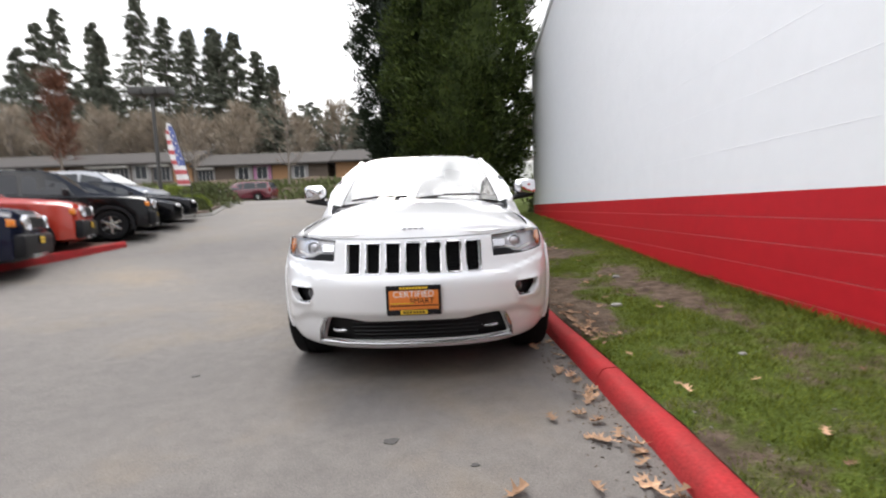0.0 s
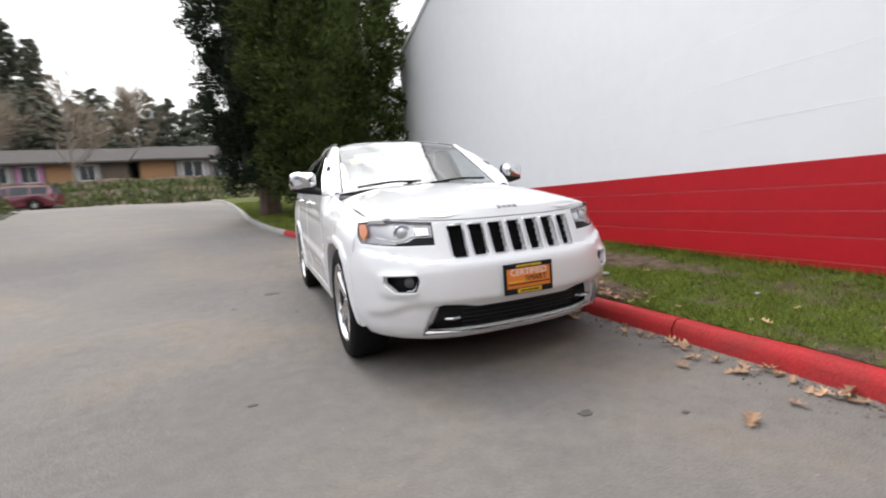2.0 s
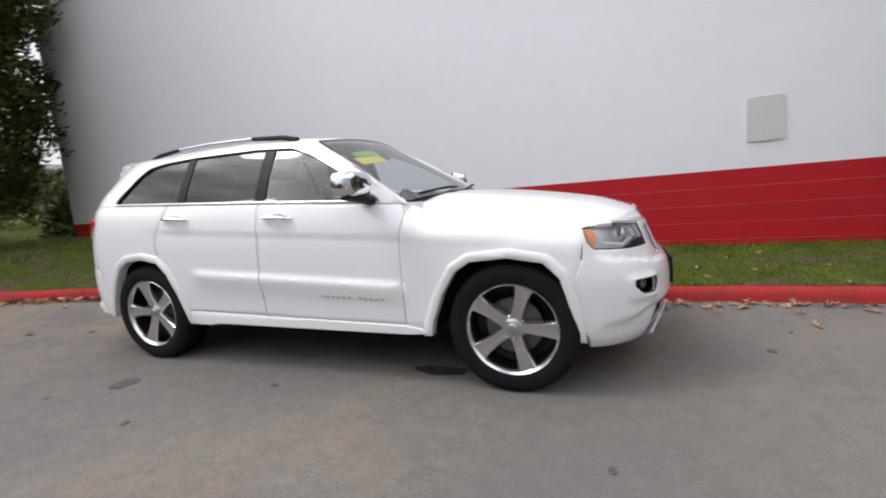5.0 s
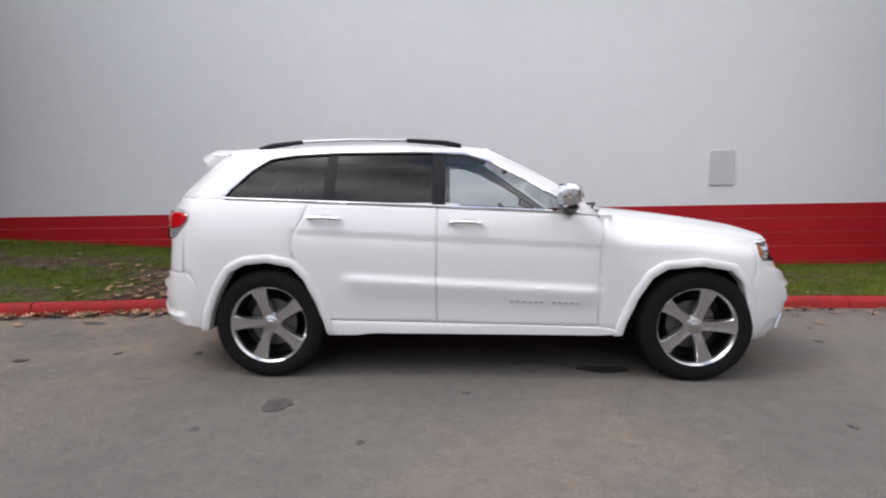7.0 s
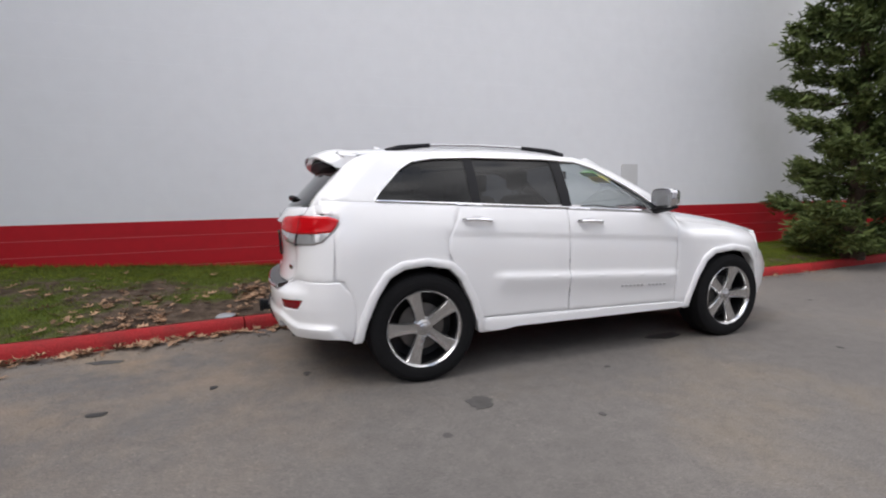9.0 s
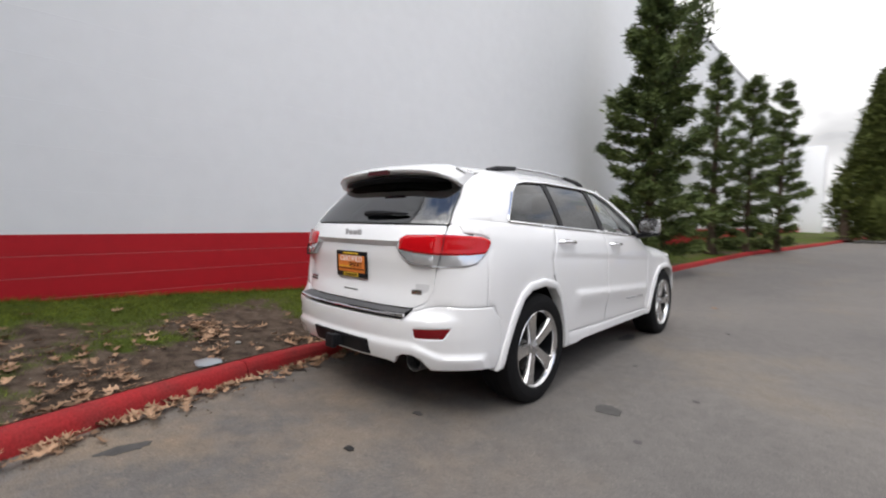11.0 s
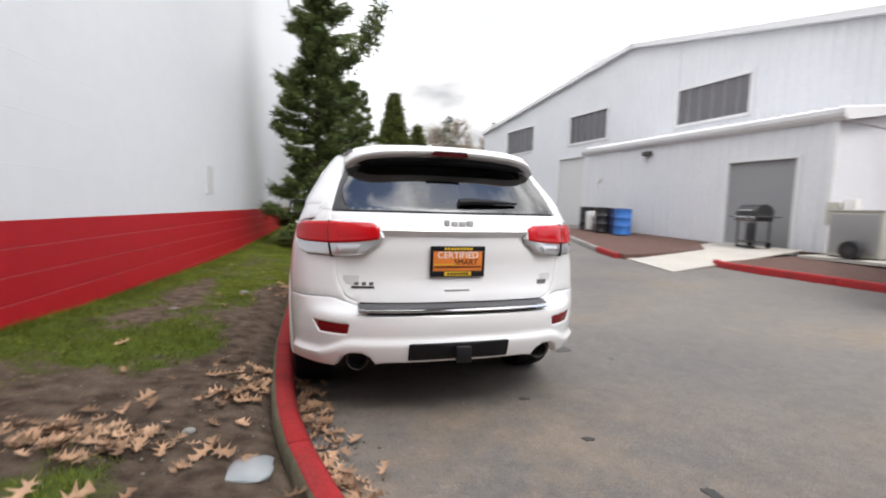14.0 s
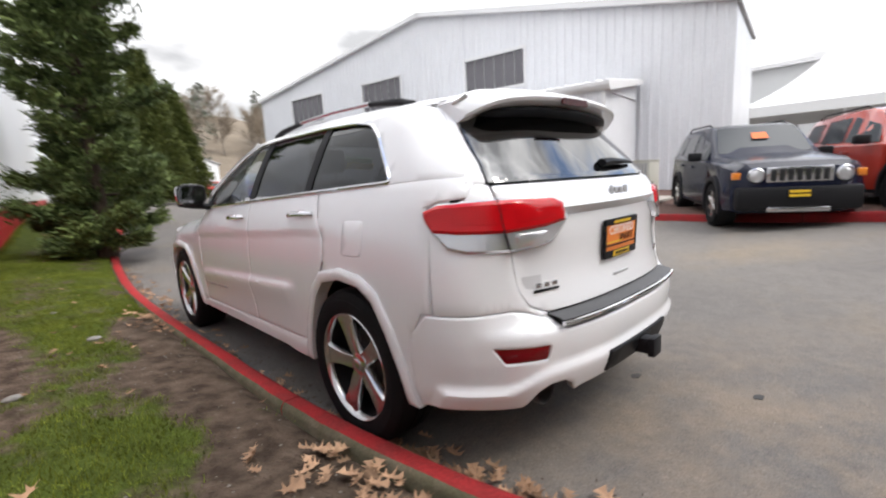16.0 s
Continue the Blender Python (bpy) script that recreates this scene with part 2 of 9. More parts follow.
material("amber_lens", (0.75, 0.22, 0.02), 0.12, coat=1.0)
material("leather_grey", (0.10, 0.10, 0.105), 0.6, var=0.15, scale=10)
material("plate_orange", (0.80, 0.23, 0.04), 0.5, var=0.05, scale=9)
material("plate_yellow", (0.78, 0.50, 0.03), 0.5)
material("plate_white", (0.8, 0.8, 0.78), 0.5)
material("sticker_yellow", (0.8, 0.65, 0.03), 0.5)
material("sticker_green", (0.13, 0.5, 0.03), 0.5)
material("siding", (0.68, 0.69, 0.72), 0.45, var=0.04, color2=(0.62, 0.63, 0.66), scale=0.7)
material("trim_white", (0.70, 0.70, 0.71), 0.5, var=0.05, scale=1.5)
material("grey_door", (0.27, 0.27, 0.28), 0.6, var=0.06, scale=1.5)
material("pale_panel", (0.60, 0.60, 0.60), 0.6, var=0.05, scale=4)
material("blind_grey", (0.12, 0.115, 0.128), 0.25, var=0.15, scale=3)
material("window_dark", (0.035, 0.04, 0.046), 0.06, spec=0.28)
material("concrete", (0.44, 0.41, 0.36), 0.9, color2=(0.35, 0.33, 0.3), var=0.12, scale=1.2, bump=0.4, bump_scale=80, dist=0.004)
material("drum_black", (0.02, 0.02, 0.022), 0.4, var=0.2, scale=5)
material("drum_blue", (0.035, 0.16, 0.50), 0.45, var=0.12, scale=5)
material("drum_navy", (0.02, 0.035, 0.12), 0.45, var=0.12, scale=5)
material("plastic_white", (0.7, 0.7, 0.68), 0.5, var=0.1, scale=8)
material("ac_beige", (0.42, 0.41, 0.36), 0.55, var=0.08, scale=4)
material("cone_orange", (0.75, 0.16, 0.03), 0.55, var=0.1, scale=8)
material("paint_navy", (0.006, 0.008, 0.022), 0.25, coat=0.35, spec=0.2)
material("paint_black", (0.005, 0.005, 0.006), 0.25, coat=0.35, spec=0.2)
material("paint_orange", (0.40, 0.040, 0.024), 0.25, coat=1.0, var=0.03)
material("paint_silver", (0.27, 0.28, 0.30), 0.28, metal=0.5, coat=1.0)
material("paint_blue", (0.010, 0.030, 0.24), 0.22, coat=1.0)
material("paint_maroon", (0.10, 0.007, 0.018), 0.25, coat=1.0)
material("bark", (0.10, 0.068, 0.048), 0.95, color2=(0.055, 0.038, 0.028), var=0.3, scale=6, bump=0.9, bump_scale=16, dist=0.04)
material("bark_grey", (0.21, 0.18, 0.155), 0.95, var=0.3, scale=4, bump=0.6, bump_scale=12, dist=0.03)
material("house_orange", (0.34, 0.19, 0.095), 0.8, var=0.12, scale=2)
material("house_pink", (0.50, 0.22, 0.40), 0.8, var=0.1, scale=2)
material("house_grey", (0.34, 0.33, 0.33), 0.8, var=0.1, scale=2)
material("house_brown", (0.13, 0.10, 0.08), 0.8, var=0.15, scale=2)
material("roof_grey", (0.075, 0.068, 0.064), 0.9, spec=0.15, var=0.2, scale=1.5, bump=0.4, bump_scale=8)
material("mulch", (0.125, 0.062, 0.045), 0.95, color2=(0.06, 0.032, 0.025), var=0.35, scale=5, bump=0.8, bump_scale=30, dist=0.03)
material("tent_white", (0.72, 0.72, 0.72), 0.6, var=0.04, scale=1)
material("steel_dark", (0.05, 0.048, 0.047), 0.6, var=0.2, scale=6)
material("flag_red", (0.50, 0.10, 0.11), 0.8, var=0.08, scale=8)
material("flag_white", (0.75, 0.74, 0.74), 0.8)
material("flag_blue", (0.12, 0.15, 0.36), 0.8, var=0.1, scale=8)
material("marking_yellow", (0.55, 0.45, 0.15), 0.8, var=0.2, scale=6)
material("bag_film", (0.30, 0.32, 0.33), 0.25, coat=0.5)
material("stain_faint", (0.085, 0.08, 0.075), 0.8, var=0.4, scale=14)
material("pad_grey", (0.085, 0.085, 0.088), 0.55, var=0.2, scale=30)
material("stain", (0.03, 0.029, 0.028), 0.6, var=0.4, scale=14)
leaf_material("needle_dark", (0.019, 0.029, 0.013), (0.008, 0.014, 0.007), 0.4)
leaf_material("needle_blue", (0.135, 0.170, 0.055), (0.055, 0.080, 0.032), 0.5)
leaf_material("arbor_green", (0.064, 0.088, 0.020), (0.020, 0.032, 0.010), 0.5)
leaf_material("arbor_lime", (0.10, 0.115, 0.032), (0.062, 0.078, 0.022), 0.4)
# distance haze is painted into these pale fir needles
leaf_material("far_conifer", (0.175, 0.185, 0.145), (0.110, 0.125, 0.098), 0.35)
leaf_material("bare_brown", (0.29, 0.24, 0.185), (0.20, 0.165, 0.125), 0.3)
leaf_material("rust_leaf", (0.17, 0.075, 0.048), (0.10, 0.045, 0.03), 0.35)
leaf_material("shrub", (0.12, 0.14, 0.052), (0.065, 0.08, 0.034), 0.4)
leaf_material("shrub_lime", (0.22, 0.26, 0.05), (0.13, 0.17, 0.04), 0.35)
leaf_material("grass_blade", (0.175, 0.205, 0.032), (0.098, 0.125, 0.020), 0.55)
leaf_material("dead_leaf", (0.43, 0.275, 0.175), (0.25, 0.15, 0.092), 0.5, 0.8)


def glass(name, color, face=0.06, rough=0.0):
    """A thin pane: tinted see-through, with a mirror share of `face` head-on that grows towards grazing."""
    m = bpy.data.materials.new(name)
    m.use_nodes = True
    nt = m.node_tree
    nt.nodes.clear()
    out = nt.nodes.new("ShaderNodeOutputMaterial")
    tr = nt.nodes.new("ShaderNodeBsdfTransparent")
    tr.inputs["Color"].default_value = (*color, 1)
    gl = nt.nodes.new("ShaderNodeBsdfGlossy")
    gl.inputs["Roughness"].default_value = rough
    lw = nt.nodes.new("ShaderNodeLayerWeight")
    lw.inputs["Blend"].default_value = 0.5
    pw = nt.nodes.new("ShaderNodeMath")
    pw.operation = "POWER"
    pw.inputs[1].default_value = 4.0
    mr = nt.nodes.new("ShaderNodeMapRange")
    mr.inputs["To Min"].default_value, mr.inputs["To Max"].default_value = face, 1.0
    mx = nt.nodes.new("ShaderNodeMixShader")
    nt.links.new(lw.outputs["Facing"], pw.inputs[0])
    nt.links.new(pw.outputs["Value"], mr.inputs["Value"])
    nt.links.new(mr.outputs["Result"], mx.inputs["Fac"])
    nt.links.new(tr.outputs["BSDF"], mx.inputs[1])
    nt.links.new(gl.outputs["BSDF"], mx.inputs[2])
    nt.links.new(mx.outputs["Shader"], out.inputs["Surface"])
    MATS[name] = m


glass("glass_clear", (0.80, 0.86, 0.87), 0.09)
glass("glass_tint", (0.06, 0.064, 0.072), 0.038)
glass("glass_rear", (0.06, 0.065, 0.075), 0.16)
glass("glass_screen", (0.78, 0.83, 0.84), 0.21)
glass("glass_lamp", (0.97, 0.97, 0.98), 0.05)


def lawn_material():
    """Grass and bare earth, parted by the verge's own measure of growth."""
    m = material("lawn", (0.092, 0.122, 0.022), 0.95, spec=0.08, color2=(0.050, 0.066, 0.015), var=0.35, scale=5, bump=0.9, bump_scale=45, dist=0.03)
    nt = m.node_tree
    lk = nt.links.new
    b = nt.nodes["Principled BSDF"]
    grass = b.inputs["Base Color"].links[0].from_socket
    at = nt.nodes.new("ShaderNodeAttribute")
    at.attribute_name = "green"
    tc = nt.nodes.new("ShaderNodeTexCoord")
    n1 = nt.nodes.new("ShaderNodeTexNoise")
    n1.inputs["Scale"].default_value, n1.inputs["Detail"].default_value = 7.0, 8.0
    lk(tc.outputs["Object"], n1.inputs["Vector"])
    ad = nt.nodes.new("ShaderNodeMath")
    ad.operation = "ADD"
    lk(at.outputs["Fac"], ad.inputs[0])
    lk(n1.outputs["Fac"], ad.inputs[1])
    mr = nt.nodes.new("ShaderNodeMapRange")
    mr.inputs["From Min"].default_value, mr.inputs["From Max"].default_value = 0.78, 1.05
    lk(ad.outputs["Value"], mr.inputs["Value"])
    n2 = nt.nodes.new("ShaderNodeTexNoise")
    n2.inputs["Scale"].default_value, n2.inputs["Detail"].default_value = 9.0, 10.0
    lk(tc.outputs["Object"], n2.inputs["Vector"])
    r2 = nt.nodes.new("ShaderNodeValToRGB")
    r2.color_ramp.elements[0].position, r2.color_ramp.elements[1].position = 0.35, 0.68
    r2.color_ramp.elements[0].color = (0.060, 0.043, 0.032, 1)
    r2.color_ramp.elements[1].color = (0.150, 0.112, 0.084, 1)
    lk(n2.outputs["Fac"], r2.inputs["Fac"])
    mx = nt.nodes.new("ShaderNodeMixRGB")
    lk(mr.outputs["Result"], mx.inputs["Fac"])
    lk(r2.outputs["Color"], mx.inputs["Color1"])
    lk(grass, mx.inputs["Color2"])
    lk(mx.outputs["Color"], b.inputs["Base Color"])


lawn_material()

# building helpers


def smooth(bm, angle=35):
    for f in bm.faces:
        f.smooth = True
    lim = math.cos(radians(angle))
    for e in bm.edges:
        if len(e.link_faces) == 2:
            if e.link_faces[0].normal.dot(e.link_faces[1].normal) < lim:
                e.smooth = False
    return bm


def mesh_of(bm, name, angle=35):
    bm.normal_update()
    smooth(bm, angle)
    me = bpy.data.meshes.new(name)
    bm.to_mesh(me)
    bm.free()
    return me


def part(name, bm, mat, parent=None, label="", angle=35):
    me = mesh_of(bm, name, angle)
    me.materials.append(MATS[mat])
    ob = new(name, me)
    if parent is not None:
        ob.parent = parent
    if label:
        ob["label"] = label
    return ob


def thing(name, label, category, m=None, group="", kind=""):
    ob = new(name)
    ob.empty_display_size = 0.1
    if m is not None:
        ob.matrix_world = m
    return tagged(ob, label, category, group, kind)


def box(bm, x0, x1, y0, y1, z0, z1, bevel=0.0, m=None, seg=2):
    r = bmesh.ops.create_cube(bm, size=1.0, matrix=Matrix.Translation(((x0 + x1) / 2, (y0 + y1) / 2, (z0 + z1) / 2)) @ Matrix.Diagonal((x1 - x0, y1 - y0, z1 - z0, 1)))
    vs = r["verts"]
    if bevel:
        es = list({e for v in vs for e in v.link_edges})
        rb = bmesh.ops.bevel(bm, geom=es, offset=bevel, segments=seg, affect="EDGES", profile=0.5)
        vs = list({v for f in rb["faces"] for v in f.verts} | {v for v in vs if v.is_valid})
    if m is not None:
        bmesh.ops.transform(bm, matrix=m, verts=[v for v in vs if v.is_valid])
    return bm


def boxes(*rows, bevel=0.0):
    bm = bmesh.new()
    for r in rows:
        box(bm, *r, bevel=bevel)
    return bm


def rings(bm, loops, close=True, cap=True):
    """Joins rings of points, each of one length, into a skin."""
    vs = [[bm.verts.new(p) for p in lp] for lp in loops]
    n = len(vs[0])
    for a, b in zip(vs, vs[1:]):
        for i in range(n if close else n - 1):
            j = (i + 1) % n
            try:
                bm.faces.new((a[i], a[j], b[j], b[i]))
            except ValueError:
                pass
    if cap and close:
        for lp in (vs[0][::-1], vs[-1]):
            try:
                bm.faces.new(lp)
            except ValueError:
                pass
    return bm


def tube(bm, pts, r, n=8, close=False, cap=True, flat=1.0):
    """A round bar along points; r is one radius or one for each point."""
    pts = [Vector(p) for p in pts]
    loops = []
    last = None
    for i, p in enumerate(pts):
        a = pts[i - 1] if i or close else p
        b = pts[(i + 1) % len(pts)] if i + 1 < len(pts) or close else p
        d = (b - a).normalized()
        side = d.cross(Vector((0, 0, 1)))
        if side.length < 0.05:
            side = d.cross(Vector((0, 1, 0)))
        if last is not None and side.dot(last) < 0:
            side = -side
        side.normalize()
        last = side
        up = side.cross(d).normalized()
        rr = r[i] if isinstance(r, (list, tuple)) else r
        loops.append([p + side * math.cos(t) * rr + up * math.sin(t) * rr * flat for t in [2 * math.pi * k / n for k in range(n)]])
    if close:
        loops.append(loops[0])
    rings(bm, loops, True, cap and not close)
    if close:
        bmesh.ops.remove_doubles(bm, verts=bm.verts, dist=1e-6)
    bmesh.ops.recalc_face_normals(bm, faces=bm.faces)
    return bm


def lathe(bm, prof, n=32, axis="z", m=None):
    """Turns a profile of (radius, height) about an axis."""
    loops = []
    for r, h in prof:
        lp = []
        for k in range(n):
            a = 2 * math.pi * k / n
            c, s = r * math.cos(a), r * math.sin(a)
            p = {"z": (c, s, h), "x": (h, c, s), "y": (c, h, s)}[axis]
            lp.append(Vector(p) if m is None else m @ Vector(p))
        loops.append(lp)
    rings(bm, loops, True, False)
    bmesh.ops.remove_doubles(bm, verts=bm.verts, dist=1e-5)
    bmesh.ops.recalc_face_normals(bm, faces=bm.faces)
    return bm


def prism(bm, outline, h, mapf):
    """A plate: an outline in a plane, h thick. mapf(a, b, d) gives the place."""
    lo = [bm.verts.new(mapf(a, b, 0)) for a, b in outline]
    hi = [bm.verts.new(mapf(a, b, h)) for a, b in outline]
    n = len(outline)
    bm.faces.new(lo[::-1])
    bm.faces.new(hi)
    for i in range(n):
        j = (i + 1) % n
        bm.faces.new((lo[i], lo[j], hi[j], hi[i]))
    bmesh.ops.recalc_face_normals(bm, faces=bm.faces)
    return bm


def lerp(rows, t):
    if t <= rows[0][0]:
        return rows[0][1]
    for (a, u), (b, v) in zip(rows, rows[1:]):
        if t <= b:
            k = (t - a) / (b - a)
            return u + (v - u) * k
    return rows[-1][1]


def curve(rows, t):
    """Smooth (monotone-slope) interpolation of rows of (t, value)."""
    n = len(rows)
    if t <= rows[0][0]:
        return rows[0][1]
    if t >= rows[-1][0]:
        return rows[-1][1]
    for i in range(n - 1):
        if t <= rows[i + 1][0]:
            break
    (x0, y0), (x1, y1) = rows[i], rows[i + 1]
    h = x1 - x0
    s = (y1 - y0) / h
    m0 = s if i == 0 else (y1 - rows[i - 1][1]) / (x1 - rows[i - 1][0])
    m1 = s if i + 2 >= n else (rows[i + 2][1] - y0) / (rows[i + 2][0] - x0)
    k = (t - x0) / h
    return (2 * k**3 - 3 * k**2 + 1) * y0 + (k**3 - 2 * k**2 + k) * h * m0 + (-2 * k**3 + 3 * k**2) * y1 + (k**3 - k**2) * h * m1


def inside(p, poly):
    x, y = p
    hit = False
    j = len(poly) - 1
    for i in range(len(poly)):
        xi, yi = poly[i]
        xj, yj = poly[j]
        if (yi > y) != (yj > y) and x < (xj - xi) * (y - yi) / (yj - yi) + xi:
            hit = not hit
        j = i
    return hit


def dense(poly, step):
    out = []
    for i in range(len(poly)):
        a, b = Vector(poly[i]), Vector(poly[(i + 1) % len(poly)])
        n = max(1, int(math.ceil((b - a).length / step)))
        out += [tuple(a.lerp(b, k / n)) for k in range(n)]
    return out


def rounded(poly, r, n=4):
    """A polygon with its corners rounded by about r."""
    out = []
    m = len(poly)
    for i in range(m):
        p0, p1, p2 = Vector(poly[i - 1]), Vector(poly[i]), Vector(poly[(i + 1) % m])
        d0, d1 = (p0 - p1), (p2 - p1)
        rr = min(r, d0.length * 0.45, d1.length * 0.45)
        a, b = p1 + d0.normalized() * rr, p1 + d1.normalized() * rr
        for k in range(n + 1):
            t = k / n
            out.append(tuple((1 - t) ** 2 * a + 2 * t * (1 - t) * p1 + t * t * b))
    return out


def offset_poly(poly, d):
    """A closed outline moved inwards by d."""
    area = sum(poly[i - 1][0] * poly[i][1] - poly[i][0] * poly[i - 1][1] for i in range(len(poly)))
    sg = 1 if area > 0 else -1
    out = []
    for i in range(len(poly)):
        a, b = Vector(poly[i - 1]), Vector(poly[(i + 1) % len(poly)])
        t = (b - a)
        if t.length < 1e-9:
            out.append(poly[i])
            continue
        t.normalize()
        out.append((poly[i][0] - t.y * d * sg, poly[i][1] + t.x * d * sg))
    return out


from mathutils import geometry


def drape(outline, mapf, step=0.05, thick=0.009, holes=(), edge=0.004, lip=0.006, bm=None):
    """A pressed panel: an outline with holes in a flat chart, laid on a curved form by mapf(a, b, depth), with rolled edges."""
    bm = bm or bmesh.new()
    loops = [dense(outline, step)] + [dense(h, step) for h in holes]
    pts, edges, kind = [], [], []
    for k, lp in enumerate(loops):
        s = len(pts)
        pts += [Vector(p) for p in lp]
        kind += [1] * len(lp)
        edges += [(s + i, s + (i + 1) % len(lp)) for i in range(len(lp))]
    ok = lambda p: inside(p, loops[0]) and not any(inside(p, h) for h in loops[1:])
    if lip:
        for k, lp in enumerate(loops):
            for p in offset_poly(lp, lip if k == 0 else -lip):
                if ok(p):
                    pts.append(Vector(p))
                    kind.append(0)
    border = [p for lp in loops for p in lp]
    bx = np.array(border)
    xs, ys = [p[0] for p in loops[0]], [p[1] for p in loops[0]]
    x = min(xs)
    row = 0
    h = step * 0.87
    y = min(ys) + h * 0.5
    while y < max(ys):
        x = min(xs) + (step * 0.5 if row % 2 else 0)
        while x < max(xs):
            if ok((x, y)) and np.hypot(bx[:, 0] - x, bx[:, 1] - y).min() > step * 0.55:
                pts.append(Vector((x, y)))
                kind.append(0)
            x += step
        y += h
        row += 1
    co, ed, fc, ov, _, _ = geometry.delaunay_2d_cdt(pts, edges, [], 0, 1e-6)
    rim = [any(kind[i] for i in o) for o in ov]
    top = [bm.verts.new(mapf(c[0], c[1], edge if r else 0.0)) for c, r in zip(co, rim)]
    used = {}
    for f in fc:
        c = (co[f[0]] + co[f[1]] + co[f[2]]) / 3
        if ok((c[0], c[1])):
            bm.faces.new([top[i] for i in f])
            for a, b in ((f[0], f[1]), (f[1], f[2]), (f[2], f[0])):
                key = (min(a, b), max(a, b))
                used[key] = used.get(key, 0) + 1
    low = {}
    for (a, b), n in used.items():
        if n == 1:
            for i in (a, b):
                if i not in low:
                    low[i] = bm.verts.new(mapf(co[i][0], co[i][1], thick + edge))
            bm.faces.new((top[a], top[b], low[b], low[a]))
    for v in [v for v in bm.verts if not v.link_faces]:
        bm.verts.remove(v)
    bmesh.ops.recalc_face_normals(bm, faces=bm.faces)
    return bm


def face_out(bm, centre):
    """Turns an open skin's faces away from a centre."""
    bm.normal_update()
    s = sum((f.calc_center_median() - Vector(centre)).dot(f.normal) * f.calc_area() for f in bm.faces)
    if s < 0:
        bmesh.ops.reverse_faces(bm, faces=bm.faces)
    return bm


def text_bm(word, size, depth, m):
    """Letters of the built-in font as a mesh."""
    cu = bpy.data.curves.new("letters", "FONT")
    cu.body, cu.size, cu.extrude, cu.align_x, cu.align_y = word, size, depth, "CENTER", "CENTER"
    ob = bpy.data.objects.new("letters", cu)
    me = bpy.data.meshes.new_from_object(ob)
    bpy.data.objects.remove(ob)
    bm = bmesh.new()
    bm.from_mesh(me)
    bpy.data.meshes.remove(me)
    bpy.data.curves.remove(cu)
    bmesh.ops.transform(bm, matrix=m, verts=bm.verts)
    return bm

# the ground: level by the car, rising to the street behind it and to the far side of the lane
RISE = [(-3000, 0.5), (-25, 0.5), (-12, 0.30), (-8, 0.15), (-4, 0.0), (0, 0.0), (3.0, 0.045), (5.0, 0.15), (10, 0.50), (36, 2.30), (39, 2.36), (52, 5.2), (62, 5.7), (130, 16.0), (400, 30.0), (3000, 60.0)]


def zg(x, y):
    return lerp(RISE, y) + lerp([(-9.0, 0.33), (-2.2, 0.0), (3, 0)], x) * lerp([(-60, 0.0), (-22, 0.1), (-8, 1), (30, 1), (36, 0)], y)


KERB = [(-80, -10.5), (-45, -5.0), (-25, -2.7), (-17, -1.3), (-12, -0.30), (-8, 0.38), (-5.5, 0.77), (-3, 1.0), (-1.5, 1.065), (0, 1.05), (1.2, 1.025), (2.4, 0.995), (3.1, 0.94), (3.7, 0.88), (4.2, 0.775), (4.6, 0.66), (5.1, 0.485), (5.8, 0.21), (6.8, -0.22), (10, -1.10), (14, -1.75), (20, -2.3), (28, -3.2), (35.5, -4.7)]


def xk(y):
    return curve(KERB, y)


def xw(y):
    """The long wall's face."""
    return 2.67 + 0.055 * (y + 2.2)


def z_wall(y):
    """The grass's height at the wall's foot."""
    return lerp([(-60, 0.75), (-25, 0.75), (-12, 0.5), (-8, 0.36), (-4, 0.25), (-2, 0.24), (1.5, 0.31), (4, 0.45), (7, 0.62), (10.5, 0.80), (14, 1.0), (20, 1.5), (36, 2.5)], y)


def grid_sheet(name, xs, ys, zf, mat, label, category, kind="structure"):
    bm = bmesh.new()
    vs = [[bm.verts.new((x, y, zf(x, y))) for x in xs] for y in ys]
    for a, b in zip(vs, vs[1:]):
        for i in range(len(xs) - 1):
            bm.faces.new((a[i], a[i + 1], b[i + 1], b[i]))
    ob = part(name, bm, mat, angle=80)
    return tagged(ob, label, category, kind=kind)


def steps(a, b, n):
    return [a + (b - a) * i / n for i in range(n + 1)]


gx = [-3000, -800, -300, -120, -70] + steps(-50, -10, 20) + steps(-9, 6, 30) + steps(8, 40, 16) + [70, 120, 300, 800, 3000]
gy = [-3000, -900, -300, -120] + steps(-80, -12, 17) + steps(-10, 14, 60) + steps(16, 62, 30) + [80, 130, 400, 1200, 3000]
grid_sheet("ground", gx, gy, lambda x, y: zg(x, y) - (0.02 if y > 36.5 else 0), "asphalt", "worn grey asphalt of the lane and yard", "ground")

